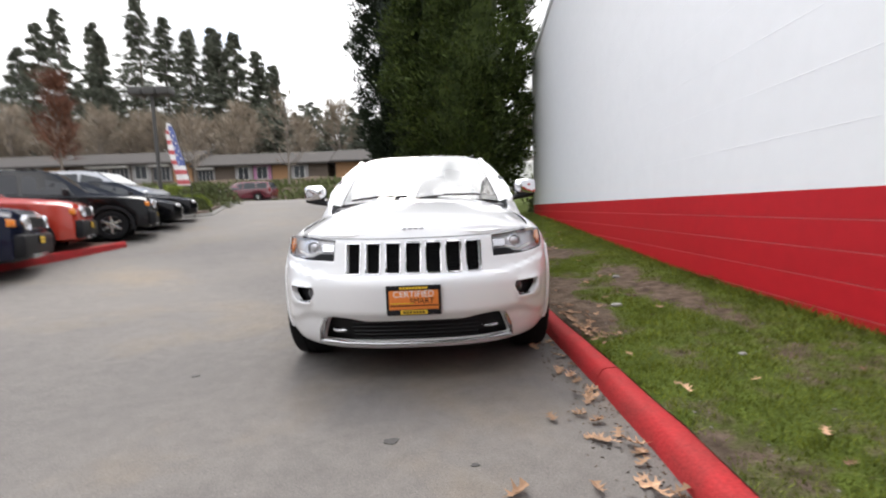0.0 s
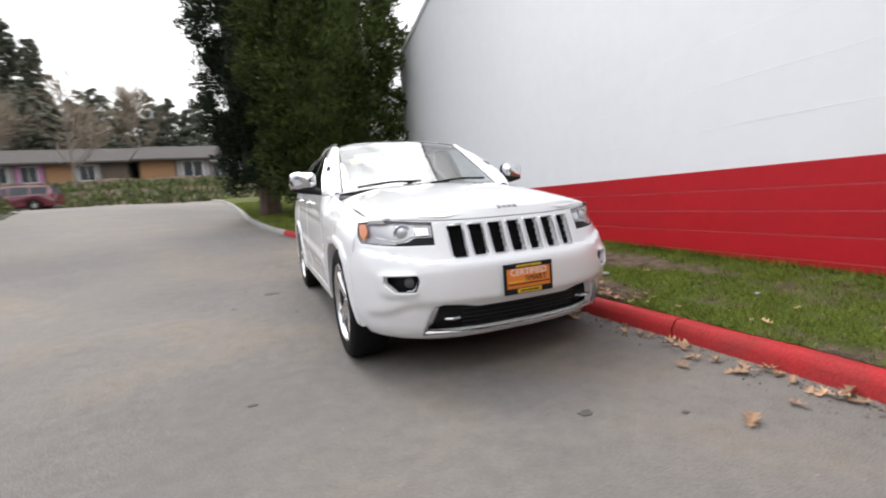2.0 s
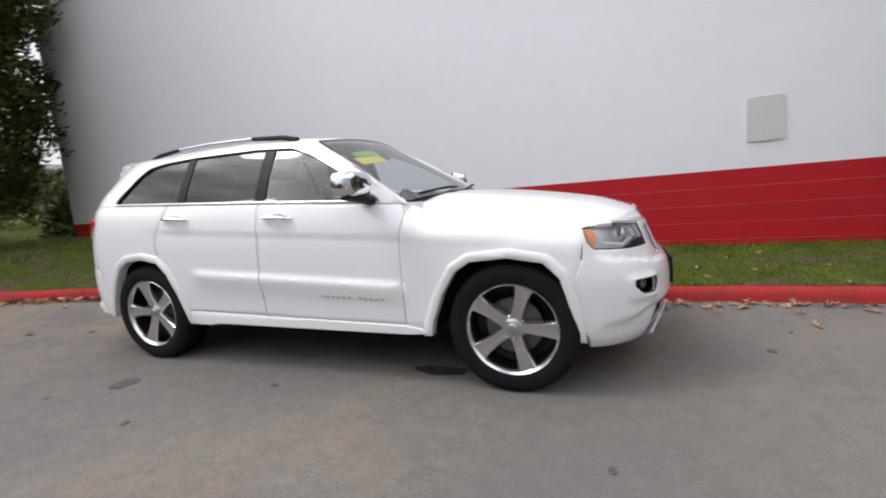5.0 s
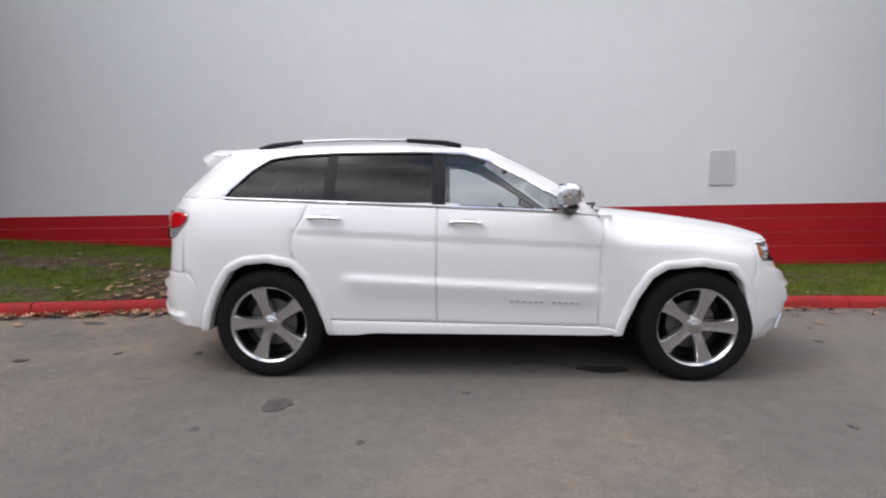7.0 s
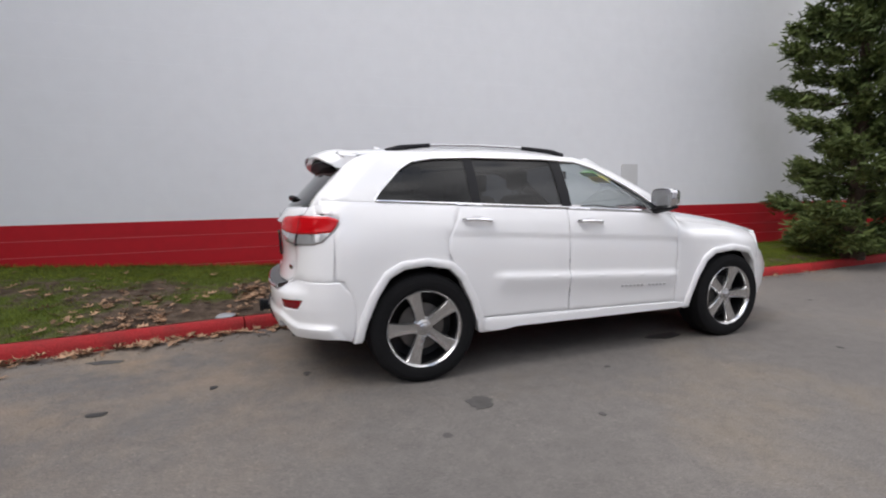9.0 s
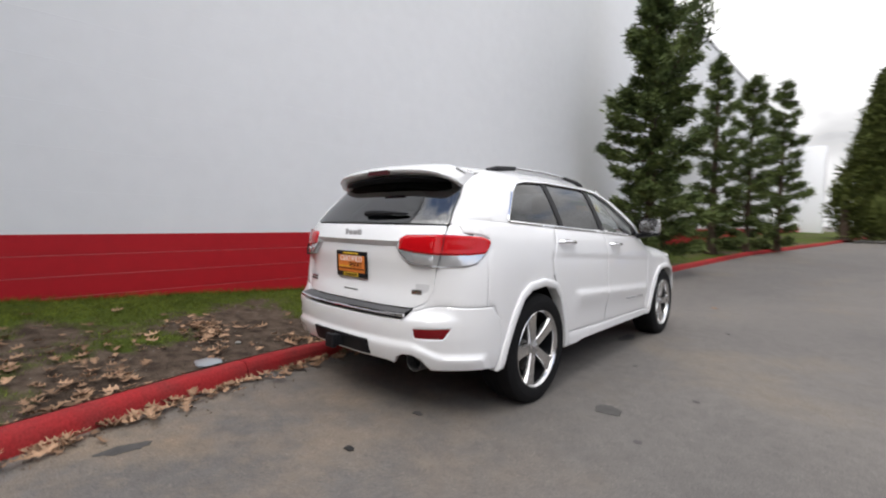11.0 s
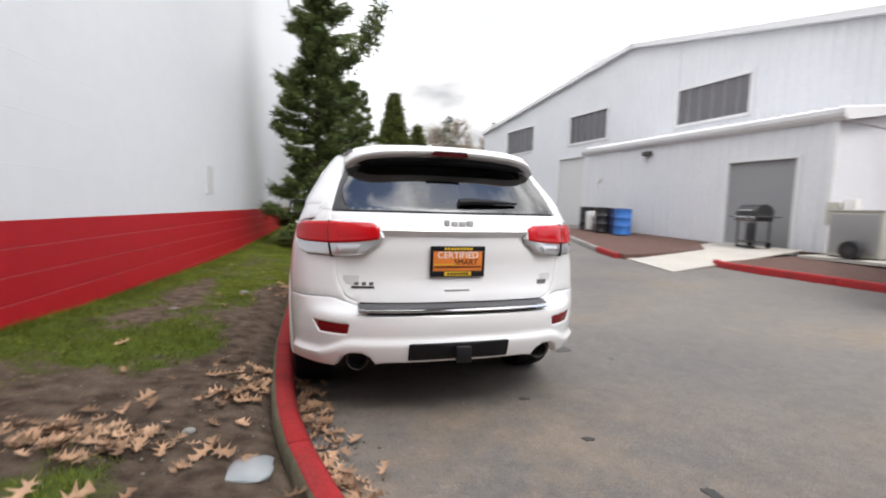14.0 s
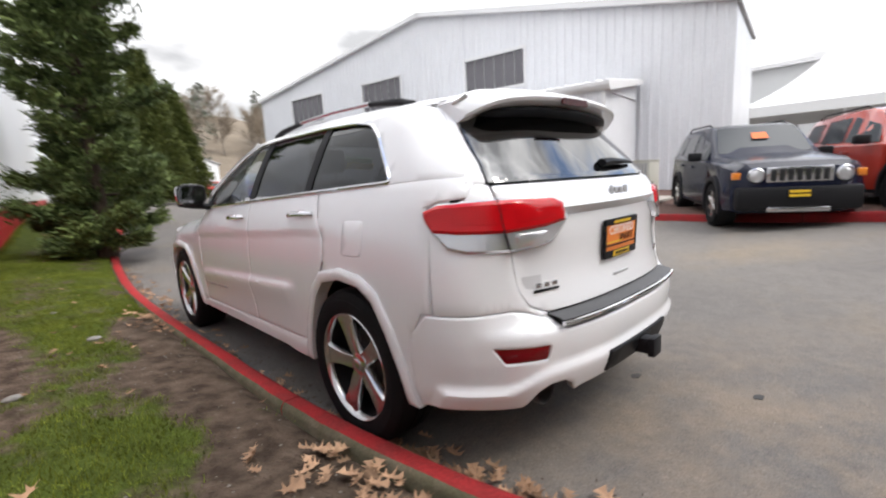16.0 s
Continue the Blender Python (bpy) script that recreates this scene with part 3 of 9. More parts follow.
# the verge between kerb and wall
bm = bmesh.new()
rows = []
vy = steps(-60, -10, 40) + steps(-9.6, 14, 118) + steps(14.4, 36, 40)
for y in vy:
    x0 = xk(y) + 0.13
    x1 = xw(y) + 0.05 if y < 11.3 else lerp([(11.3, xw(11.3)), (13, 16), (36, 22)], y)
    z0, z1 = zg(x0, y) + 0.105 - 0.045 * min(1, max(0, (y - 1.5) / 1.5)) * min(1, max(0, (8 - y) / 2)), z_wall(y)
    row = []
    for k in range(23):
        f = k / 22
        x = x0 + (x1 - x0) * f
        z = z0 + (z1 - z0) * (f**0.85)
        z += 0.022 * noise.noise(Vector((x * 1.7, y * 1.7, 0))) + 0.012 * noise.noise(Vector((x * 6, y * 6, 3)))
        if k == 0:
            z = z0 - 0.03
        row.append(bm.verts.new((x, y, z)))
    rows.append(row)
for a, b in zip(rows, rows[1:]):
    for i in range(22):
        bm.faces.new((a[i], a[i + 1], b[i + 1], b[i]))
tagged(part("lawn", bm, "lawn", angle=80), "patchy green grass verge with bare brown earth", "grass", kind="structure")


def z_lawn(x, y):
    x0 = xk(y) + 0.13
    x1 = xw(y) + 0.05 if y < 11.3 else lerp([(11.3, xw(11.3)), (13, 16), (36, 22)], y)
    f = min(1, max(0, (x - x0) / (x1 - x0)))
    z0 = zg(x0, y) + 0.105 - 0.045 * min(1, max(0, (y - 1.5) / 1.5)) * min(1, max(0, (8 - y) / 2))
    return z0 + (z_wall(y) - z0) * f**0.85 + 0.022 * noise.noise(Vector((x * 1.7, y * 1.7, 0))) + 0.012 * noise.noise(Vector((x * 6, y * 6, 3)))


# kerbs in cast lengths
def kerb_run(root, path, y_mat, w=0.14, h=0.118, length=2.44, flip=False, backs=False):
    """Kerb stones along a plan line of (x, y), each a bevelled length; y_mat(x, y) names the paint."""
    pts = [Vector((x, y, zg(x, y))) for x, y in path]
    seglen = [0.0]
    for a, b in zip(pts, pts[1:]):
        seglen.append(seglen[-1] + (b - a).length)

    def at(s):
        for i in range(len(pts) - 1):
            if s <= seglen[i + 1]:
                k = (s - seglen[i]) / max(1e-6, seglen[i + 1] - seglen[i])
                return pts[i].lerp(pts[i + 1], k), (pts[i + 1] - pts[i]).normalized()
        return pts[-1], (pts[-1] - pts[-2]).normalized()

    s = 0.0
    rr = random.Random(5)
    while s < seglen[-1] - 0.05:
        e = min(seglen[-1], s + length)
        n = 10
        bm = bmesh.new()
        loops = []
        dz = rr.uniform(-0.004, 0.004)
        for k in range(n + 1):
            p, d = at(s + 0.006 + (e - s - 0.012) * k / n)
            side = Vector((d.y, -d.x, 0)).normalized() * (-1 if flip else 1)
            wob = 0.004 * noise.noise(p * 2.3)
            prof = [(0, -0.1), (0.0, h * 0.55), (0.012, h - 0.035), (0.024, h - 0.012), (0.045, h), (w - 0.03, h + 0.002), (w - 0.012, h - 0.008), (w, h - 0.03), (w, -0.1)]
            loops.append([p + side * (u + wob) + Vector((0, 0, v + dz + wob)) for u, v in prof])
        rings(bm, loops, True, True)
        bmesh.ops.recalc_face_normals(bm, faces=bm.faces)
        c, _ = at((s + e) / 2)
        stone = part("kerb_stone", bm, y_mat(c.x, c.y), root, angle=50)
        if y_mat(c.x, c.y) == "kerb_red" and backs and -8 < c.y < 10:
            bm = bmesh.new()
            loops = []
            for k in range(n + 1):
                p, d = at(s + 0.006 + (e - s - 0.012) * k / n)
                side = Vector((d.y, -d.x, 0)).normalized() * (-1 if flip else 1)
                wob = 0.004 * noise.noise(p * 2.3)
                edge = 0.012 * noise.noise(p * 5.1)
                loops.append([p + side * (u + wob) + Vector((0, 0, v + dz + wob)) for u, v in ((w - 0.020 + edge * 0.8, h + 0.0035), (w - 0.011, h - 0.004), (w + 0.003, h - 0.028), (w + 0.003, -0.1))])
            rings(bm, loops, False, False)
            bmesh.ops.recalc_face_normals(bm, faces=bm.faces)
            part("bare_back", bm, "kerb_back", stone, "bare mossy concrete back of the kerb")
        s = e
    return root


kerb = thing("kerb", "painted red concrete kerb along the grass verge, chipped in places", "kerb", kind="structure")
kerb_run(kerb, [(xk(y), y) for y in steps(-0.97, 35.5, 120)], lambda x, y: "kerb_red" if -46 < y < 9.6 else "kerb_grey", length=1.72, backs=True)
kerb_run(kerb, [(xk(y), y) for y in steps(-0.97, -72, 110)], lambda x, y: "kerb_red" if -46 < y < 9.6 else "kerb_grey", length=1.72, flip=True, backs=True)

# the long block wall: white above, red dado below
wall = thing("wall_east", "tall white-painted block wall over a red dado", "wall", kind="structure")
WALL_TOP = [(-46.5, 8.9), (-12, 8.9), (-7, 8.5), (11.3, 5.65)]
RED_Z = 1.13
ang = math.atan(0.055)


def wp(s, z, d=0.0):
    """A place on the wall: s along y, z up, d out to the lane."""
    y = -2.2 + s * math.cos(ang) + d * math.sin(ang)
    return Vector((2.67 + s * math.sin(ang) - d * math.cos(ang), y, z))


bm = bmesh.new()
ss = steps(-44.4, 13.55, 60)
for a, b in zip(ss, ss[1:]):
    ya, yb = wp(a, 0).y, wp(b, 0).y
    q = [wp(a, RED_Z), wp(b, RED_Z), wp(b, lerp(WALL_TOP, yb)), wp(a, lerp(WALL_TOP, ya))]
    bm.faces.new([bm.verts.new(p) for p in q])
bmesh.ops.remove_doubles(bm, verts=bm.verts, dist=1e-4)
r = bmesh.ops.extrude_face_region(bm, geom=bm.faces[:])
for v in r["geom"]:
    if isinstance(v, bmesh.types.BMVert):
        v.co += Vector((0.4, 0, 0))
bmesh.ops.recalc_face_normals(bm, faces=bm.faces)
part("upper_wall", bm, "wall_white", wall)
bm = bmesh.new()
rings(bm, [[wp(s, -0.6, -0.002), wp(s, RED_Z, -0.002), wp(s, RED_Z, -0.4), wp(s, -0.6, -0.4)] for s in (-44.4, 13.55)])
bmesh.ops.recalc_face_normals(bm, faces=bm.faces)
part("dado_joint", bm, "mortar_red", wall)
COURSE = 0.203
for k in range(6):
    z1 = RED_Z - 0.003 - k * COURSE
    bm = bmesh.new()
    rings(bm, [[wp(s, z1 - COURSE + 0.009, 0.004), wp(s, z1, 0.004), wp(s, z1, -0.02), wp(s, z1 - COURSE + 0.009, -0.02)] for s in (-44.4, 13.55)])
    bmesh.ops.recalc_face_normals(bm, faces=bm.faces)
    part("block_course", bm, "wall_red", wall)
bm = bmesh.new()
prism(bm, rounded([(-0.17, -0.24), (0.17, -0.24), (0.17, 0.24), (-0.17, 0.24)], 0.03), 0.018, lambda a, b, d: wp(0.0 + a, 1.66 + b, d + 0.001))
tagged(part("wall_plate", bm, "pale_panel"), "pale grey cover plate fixed on the white wall", "cover plate", kind="structure")
bm = bmesh.new()
for (sa, za), (sb, zb) in zip([(-44.4, 8.9), (-9.8, 8.9), (-4.8, 8.5)], [(-9.8, 8.9), (-4.8, 8.5), (13.55, 5.65)]):
    rings(bm, [[wp(s, z, 0.05), wp(s, z + 0.12, 0.05), wp(s, z + 0.12, -0.45), wp(s, z, -0.45)] for s, z in ((sa, za), (sb, zb))])
bmesh.ops.recalc_face_normals(bm, faces=bm.faces)
part("coping", bm, "wall_white", wall)
bm = bmesh.new()
rings(bm, [[wp(13.55, z, -0.02), wp(13.55, z, -25), wp(13.2, z, -25), wp(13.2, z, -0.02)] for z in (-0.5, 5.6)])
bmesh.ops.recalc_face_normals(bm, faces=bm.faces)
part("end_wall", bm, "wall_white", wall)
part("annex", boxes((-1.35, 0.7, -53, -46.7, 0.2, 8.55), bevel=0.02), "wall_white", wall, "plain white end block of the long wall")

# faint bed joints of the white blocks
for k in range(1, 19):
    z = RED_Z + k * 0.406
    far = [s_ for s_ in steps(-12, 13.4, 63) if lerp(WALL_TOP, wp(s_, 0).y) > z + 0.12]
    if len(far) < 2:
        continue
    bm = bmesh.new()
    rings(bm, [[wp(q, z - 0.004, 0.0005), wp(q, z - 0.0015, 0.0015), wp(q, z + 0.0015, 0.0015), wp(q, z + 0.004, 0.0005)] for q in (far[0], far[-1])], False, False)
    bmesh.ops.recalc_face_normals(bm, faces=bm.faces)
    if sum(f.normal.x for f in bm.faces) > 0:
        bmesh.ops.reverse_faces(bm, faces=bm.faces)
    part("bed_joint", bm, "joint_pale", wall)

# the white sport utility vehicle: x across, y from the front axle backwards, z up
B_YF = [(0.20, -0.70), (0.27, -0.80), (0.36, -0.86), (0.50, -0.878), (0.64, -0.872), (0.70, -0.85), (0.76, -0.82), (0.90, -0.765), (0.955, -0.735), (1.0, -0.70), (1.1, -0.60)]
B_YR = [(0.24, 3.62), (0.32, 3.80), (0.42, 3.865), (0.55, 3.895), (0.642, 3.898), (0.692, 3.874), (0.73, 3.853), (1.0, 3.835), (1.14, 3.815), (1.20, 3.78), (1.27, 3.715), (1.4, 3.60), (1.5, 3.51), (1.6, 3.42), (1.68, 3.34)]
B_YC = [(0.24, 3.62), (0.32, 3.80), (0.42, 3.865), (0.55, 3.885), (0.63, 3.883), (0.78, 3.862), (1.0, 3.837), (1.14, 3.815), (1.20, 3.78), (1.27, 3.715), (1.4, 3.60), (1.5, 3.51), (1.6, 3.42), (1.68, 3.34)]
B_W = [(0.20, 0.86), (0.28, 0.905), (0.36, 0.925), (0.50, 0.935), (0.70, 0.944), (0.88, 0.945), (1.0, 0.935), (1.10, 0.915), (1.18, 0.888), (1.24, 0.862), (1.30, 0.838), (1.40, 0.788), (1.50, 0.733), (1.56, 0.692), (1.60, 0.655), (1.64, 0.59)]
BELT = [(0.60, 1.118), (0.92, 1.140), (1.76, 1.180), (2.52, 1.210), (3.23, 1.238), (3.75, 1.25)]
HOOD_Z = [(-0.76, 0.945), (-0.70, 0.990), (-0.6, 1.025), (-0.4, 1.070), (0, 1.130), (0.3, 1.163), (0.55, 1.185)]
FL, RS = 0.78, 1.3


def clamp(v, a=0.0, b=1.0):
    return max(a, min(b, v))


def p_front(z):
    return lerp([(0.30, 2.7), (0.95, 2.62)], z)


def l_rear(z):
    return lerp([(1.1, 0.55), (1.3, 0.36)], z)


def taper(d, ln, p):
    k = clamp(d / ln)
    return (1 - (1 - k) ** p) ** (1 / p)


def hood_z(x, y):
    k = abs(x) / 0.76
    q = clamp((0.62 - abs(x)) / 0.20)
    return curve(HOOD_Z, y) - 0.045 * k**2 - 0.05 * k**7 + 0.015 * q * q * (3 - 2 * q) * clamp((y + 0.75) / 0.3) - 0.015


def body_x(y, z):
    """Half the body's breadth at a place of its side."""
    w = curve(B_W, z)
    if z < 1.2:
        w *= taper(y - curve(B_YF, z), FL, p_front(z))
    w *= taper(curve(B_YR, z) - y, l_rear(z), 2.6)
    if z < 1.26:
        top = hood_z(0.76, y) if y < 0.5 else lerp([(0.5, hood_z(0.76, 0.5)), (0.7, lerp(BELT, 0.7))], y) if y < 0.7 else lerp(BELT, y)
        amount = lerp([(-0.5, 0.05), (-0.15, 0.115), (0.25, 0.15), (0.45, 0.15), (0.75, 0.02), (1.0, 0.0)], y)
        w -= amount * clamp((z - top + 0.17) / 0.17) ** 2.4
        c1 = 0.93 + 0.05 * (y - 0.64)
        if z < c1 and 0.0 < y < 3.3:
            w -= 0.010 * math.exp(-(c1 - z) / 0.10) * clamp((c1 - z) / 0.018) * clamp((3.0 - y) / 0.4)
        zb = 0.625 + 0.047 * (y - 0.64)
        k = clamp((y - 0.62) / 0.1) * clamp((2.42 - y) / 0.12)
        w += k * 0.022 * (math.exp(-(((zb - z) / 0.10) ** 2)) if z < zb else clamp(1 - (z - zb) / 0.042) ** 1.5)
    return w


def side_map(sg):
    return lambda y, z, d: Vector((sg * (body_x(y, z) - d), y, z))


def front_map(a, z, d):
    p = p_front(z)
    ph = clamp(abs(a) / RS, 0, 1) * math.pi / 2
    sg = 1 if a >= 0 else -1
    x = curve(B_W, z) * math.sin(ph) ** (2 / p)
    y = curve(B_YF, z) + FL * (1 - max(0.0, math.cos(ph)) ** (2 / p))
    k = clamp((z - shelf_z(abs(a))) / 0.014)
    y += (0.030 * k * k * (3 - 2 * k) - 0.012) * clamp((0.97 - abs(a)) / 0.14)
    return Vector((sg * (x - d * math.sin(ph)), y + d * math.cos(ph), z))


def shelf_z(a):
    """Height of the bumper's shelf under grille and lamps."""
    return lerp([(0.0, 0.690), (0.36, 0.694), (0.50, 0.708), (0.62, 0.730), (0.78, 0.755), (1.0, 0.768)], a)


def fa(x, z):
    k = clamp(abs(x) / curve(B_W, z)) ** (p_front(z) / 2)
    return math.copysign(math.asin(k) * 2 / math.pi * RS, x)


def fa_y(y, z):
    """The chart's place of a given y on the front's right corner."""
    k = clamp(1 - (y - curve(B_YF, z)) / FL) ** (p_front(z) / 2)
    return math.acos(k) * 2 / math.pi * RS


def rear_map(a, z, d):
    p = 2.6
    ph = clamp(abs(a) / RS, 0, 1) * math.pi / 2
    sg = 1 if a >= 0 else -1
    x = curve(B_W, z) * math.sin(ph) ** (2 / p)
    k = clamp((abs(a) - 0.55) / 0.35)
    y = curve(B_YR, z) + (lerp(B_YC, z) - curve(B_YR, z)) * k * k * (3 - 2 * k) - l_rear(z) * (1 - max(0.0, math.cos(ph)) ** (2 / p))
    q = clamp((z - 0.660) / 0.03)
    d += (0.014 * q - 0.010 * (1 - q)) * clamp((0.86 - abs(a)) / 0.30) * clamp((1.0 - z) / 0.08)
    return Vector((sg * (x - d * math.sin(ph)), y - d * math.cos(ph), z))


def ra(x, z):
    k = clamp(abs(x) / curve(B_W, z)) ** 1.3
    return math.copysign(math.asin(k) * 2 / math.pi * RS, x)


def ra_y(y, z):
    k = clamp(1 - (curve(B_YR, z) - y) / l_rear(z)) ** 1.3
    return math.acos(k) * 2 / math.pi * RS


def both(poly):
    """A half outline for x > 0, mirrored into a whole one (first and last points lie near the middle)."""
    return list(poly) + [(-x, z) for x, z in reversed(poly)]


def in_front(poly):
    return [(fa(x, z), z) for x, z in poly]


def in_rear(poly):
    return [(ra(x, z), z) for x, z in poly]


suv = thing("sport_utility_vehicle", "white sport utility vehicle with chrome trim parked against the red kerb", "car", pose(0, 0, 0, 0.89, 0, 0))
ARCH_F = [(0.492, 0.315), (0.475, 0.40), (0.40, 0.58), (0.315, 0.715), (0.22, 0.775), (0.0, 0.795), (-0.19, 0.765), (-0.275, 0.68), (-0.315, 0.55), (-0.342, 0.40), (-0.352, 0.31)]
ARCH_R = [(2.508, 0.315), (2.52, 0.38), (2.575, 0.54), (2.655, 0.70), (2.74, 0.785), (2.90, 0.815), (3.06, 0.80), (3.16, 0.745), (3.24, 0.62), (3.31, 0.46), (3.345, 0.33)]


def grown(arch, cy, cz, d):
    out = []
    for y, z in arch:
        v = Vector((y - cy, z - cz))
        v = v + v.normalized() * d
        out.append((cy + v.x, cz + v.y))
    return out


AF2, AR2 = grown(ARCH_F, 0.06, 0.36, 0.012), grown(ARCH_R, 2.92, 0.36, 0.012)
DLO = rounded([(0.775, 1.150), (0.92, 1.158), (1.76, 1.196), (2.52, 1.226), (3.235, 1.253), (3.20, 1.30), (3.04, 1.465), (2.94, 1.530), (2.77, 1.558), (2.44, 1.575), (1.85, 1.576), (1.54, 1.558), (1.36, 1.495), (1.10, 1.358)], 0.035)
GREEN = [(0.63, 1.123), (0.92, 1.143), (1.76, 1.183), (2.52, 1.213), (3.23, 1.241), (3.57, 1.253), (3.55, 1.31), (3.49, 1.38), (3.40, 1.47), (3.33, 1.54), (3.27, 1.578), (3.0, 1.602), (2.5, 1.616), (2.0, 1.618), (1.6, 1.600), (1.40, 1.572), (1.20, 1.490), (0.95, 1.350), (0.78, 1.24)]

for sg, tag in ((-1, "passenger side"), (1, "driver side")):
    sm = side_map(sg)
    cen = (0, 1.5, 0.7)
    # wing
    wing_top = [(y, hood_z(0.76, y) - 0.004) for y in (-0.47, -0.36, -0.2, 0.0, 0.2, 0.4, 0.5)] + [(0.60, 1.112)]
    wing = [(0.52, 0.352), (0.655, 0.378)] + [(0.656, 0.62), (0.656, 0.92), (0.627, 1.05)] + wing_top[::-1] + [(-0.47, 0.948), (-0.41, 0.945), (-0.395, 0.90), (-0.385, 0.80)] + [(y, z) for y, z in AF2[::-1] if 0.36 < z]
    part("front_wing", face_out(drape(wing, sm, 0.045), cen), "car_white", suv)
    fd = rounded([(0.661, 0.385), (1.742, 0.405), (1.746, 0.70), (1.740, lerp(BELT, 1.740) + 0.001), (0.92, lerp(BELT, 0.92) + 0.001), (0.66, lerp(BELT, 0.66) - 0.001), (0.631, 1.05), (0.660, 0.92), (0.660, 0.62)], 0.02)
    door = part("front_door", face_out(drape(fd, sm, 0.022), cen), "car_white", suv)
    rd = [(1.748, 0.405), (2.485, 0.418)] + [(y, z) for y, z in AR2 if z > 0.42 and y < 2.70] + [(2.735, 0.90), (2.732, 0.99), (2.662, 1.12), (2.627, lerp(BELT, 2.627) + 0.001), (1.745, lerp(BELT, 1.745) + 0.001), (1.752, 0.70)]
    rdoor = part("rear_door", face_out(drape(rd, sm, 0.022), cen), "car_white", suv)
    qp = [(y, z) for y, z in AR2 if z > 0.78 and y > 2.70] + [(y, z) for y, z in AR2 if 0.60 < z <= 0.78 and y > 3.0] + [(3.285, 0.60)][:0] + [(y, z) for y, z in AR2 if 0.36 < z <= 0.60 and y > 3.0] + [(3.383, 0.36), (3.378, 0.55), (3.412, 0.66), (3.452, 0.742), (3.497, 0.745), (3.497, 1.05), (3.472, 1.10), (3.462, 1.145), (3.51, 1.166), (3.60, 1.178), (3.60, 1.258), (3.23, 1.246), (2.63, lerp(BELT, 2.63) + 0.003), (2.665, 1.12), (2.735, 0.99), (2.738, 0.88)]
    part("quarter_panel", face_out(drape(qp, sm, 0.04), cen), "car_white", suv)
    # sill with its step
    sill = [(0.52, 0.325), (0.64, 0.316), (0.70, 0.316), (2.20, 0.322), (2.30, 0.306), (2.50, 0.306), (2.50, 0.412), (2.46, 0.412), (2.36, 0.410), (1.74, 0.397), (0.66, 0.376), (0.56, 0.36), (0.49, 0.33)]
    part("sill", face_out(drape(sill, lambda y, z, d: Vector((sg * (body_x(y, max(z, 0.30)) - d + 0.004 + 0.012 * clamp((0.40 - z) / 0.06)), y, z)), 0.05, 0.05), cen), "car_white", suv)
    # arch trims
    for nm, arch, cy in (("front_arch_trim", ARCH_F, 0.06), ("rear_arch_trim", ARCH_R, 2.92)):
        o = grown(arch, cy, 0.36, 0.055)
        pts = list(arch) + o[::-1]
        part(nm, face_out(drape(pts, lambda y, z, d: Vector((sg * (body_x(clamp(y, -0.45, 3.6), max(z, 0.3)) + 0.020 - d), y, z)), 0.035, 0.07, edge=0.008, lip=0.012), cen), "car_white", suv)
        bm = bmesh.new()
        rings(bm, [[Vector((sg * (body_x(clamp(y, -0.4, 3.5), max(z, 0.3)) - d), y, z)) for y, z in grown(arch, cy, 0.36, 0.01)] for d in (0.02, 0.40)], close=False, cap=False)
        part("arch_liner", bm, "black_plastic", suv)
    bm = bmesh.new()
    rings(bm, [[sm(y, z, 0.011) for y in steps(0.54, 2.48, 40)] for z in steps(0.34, 1.13, 24)], False, False)
    rings(bm, [[sm(y, z, 0.011) for y in steps(1.6, 3.55, 40)] for z in steps(0.90, 1.215, 10)], False, False)
    rings(bm, [[sm(y, z, 0.011) for y in steps(3.36, 3.50, 6)] for z in steps(0.36, 0.95, 14)], False, False)
    top = sorted((y, z) for y, z in AR2 if z > 0.5 and y < 2.95)
    rings(bm, [[sm(y, zz, 0.011) for zz in steps(lerp(top, y) + 0.004, 0.95, 8)] for y in steps(2.56, 2.90, 12)], False, False)
    part("inner_skin", face_out(bm, cen), "seam", suv)
    # greenhouse side with its opening and panes
    gside = part("side_frame", face_out(drape(GREEN, sm, 0.04, 0.03, holes=[DLO]), (0, 2, 1.2)), "car_white", suv)
    bm = tube(bmesh.new(), [sm(y, z, -0.003) for y, z in dense(DLO, 0.05)], 0.0085, 6, close=True)
    part("window_trim", bm, "chrome", suv, "bright chrome window surround")
    # panes: front door, rear door, quarter
    cut1, cut2 = 1.735, 2.50
    zt = lambda y: lerp([(0.775, 1.16), (1.10, 1.362), (1.36, 1.498), (1.54, 1.562), (1.85, 1.580), (2.44, 1.579), (2.77, 1.562), (2.94, 1.534), (3.04, 1.469), (3.20, 1.304), (3.24, 1.26)], y)
    zb = lambda y: lerp([(0.775, 1.150), (0.92, 1.156), (1.76, 1.194), (2.52, 1.224), (3.24, 1.251)], y)

    def pane(y0, y1, name, mat, label):
        ys = steps(y0, y1, 14)
        out = [(y, zb(y) - 0.004) for y in ys] + [(y, zt(y) + 0.002) for y in reversed(ys)]
        ob = part(name, face_out(drape(out, lambda y, z, d: sm(y, z, 0.012 + d), 0.06, 0.004, edge=0, lip=0), (0, 2, 1.2)), mat, suv, label)
        ob.visible_shadow = False
        return ob

    pane(0.80, 1.695, "front_side_window", "glass_clear", "clear front door glass")
    pane(1.775, 2.47, "rear_side_window", "glass_tint", "dark tinted rear door glass")
    pane(2.525, 3.225, "quarter_window", "glass_tint", "dark tinted quarter glass")
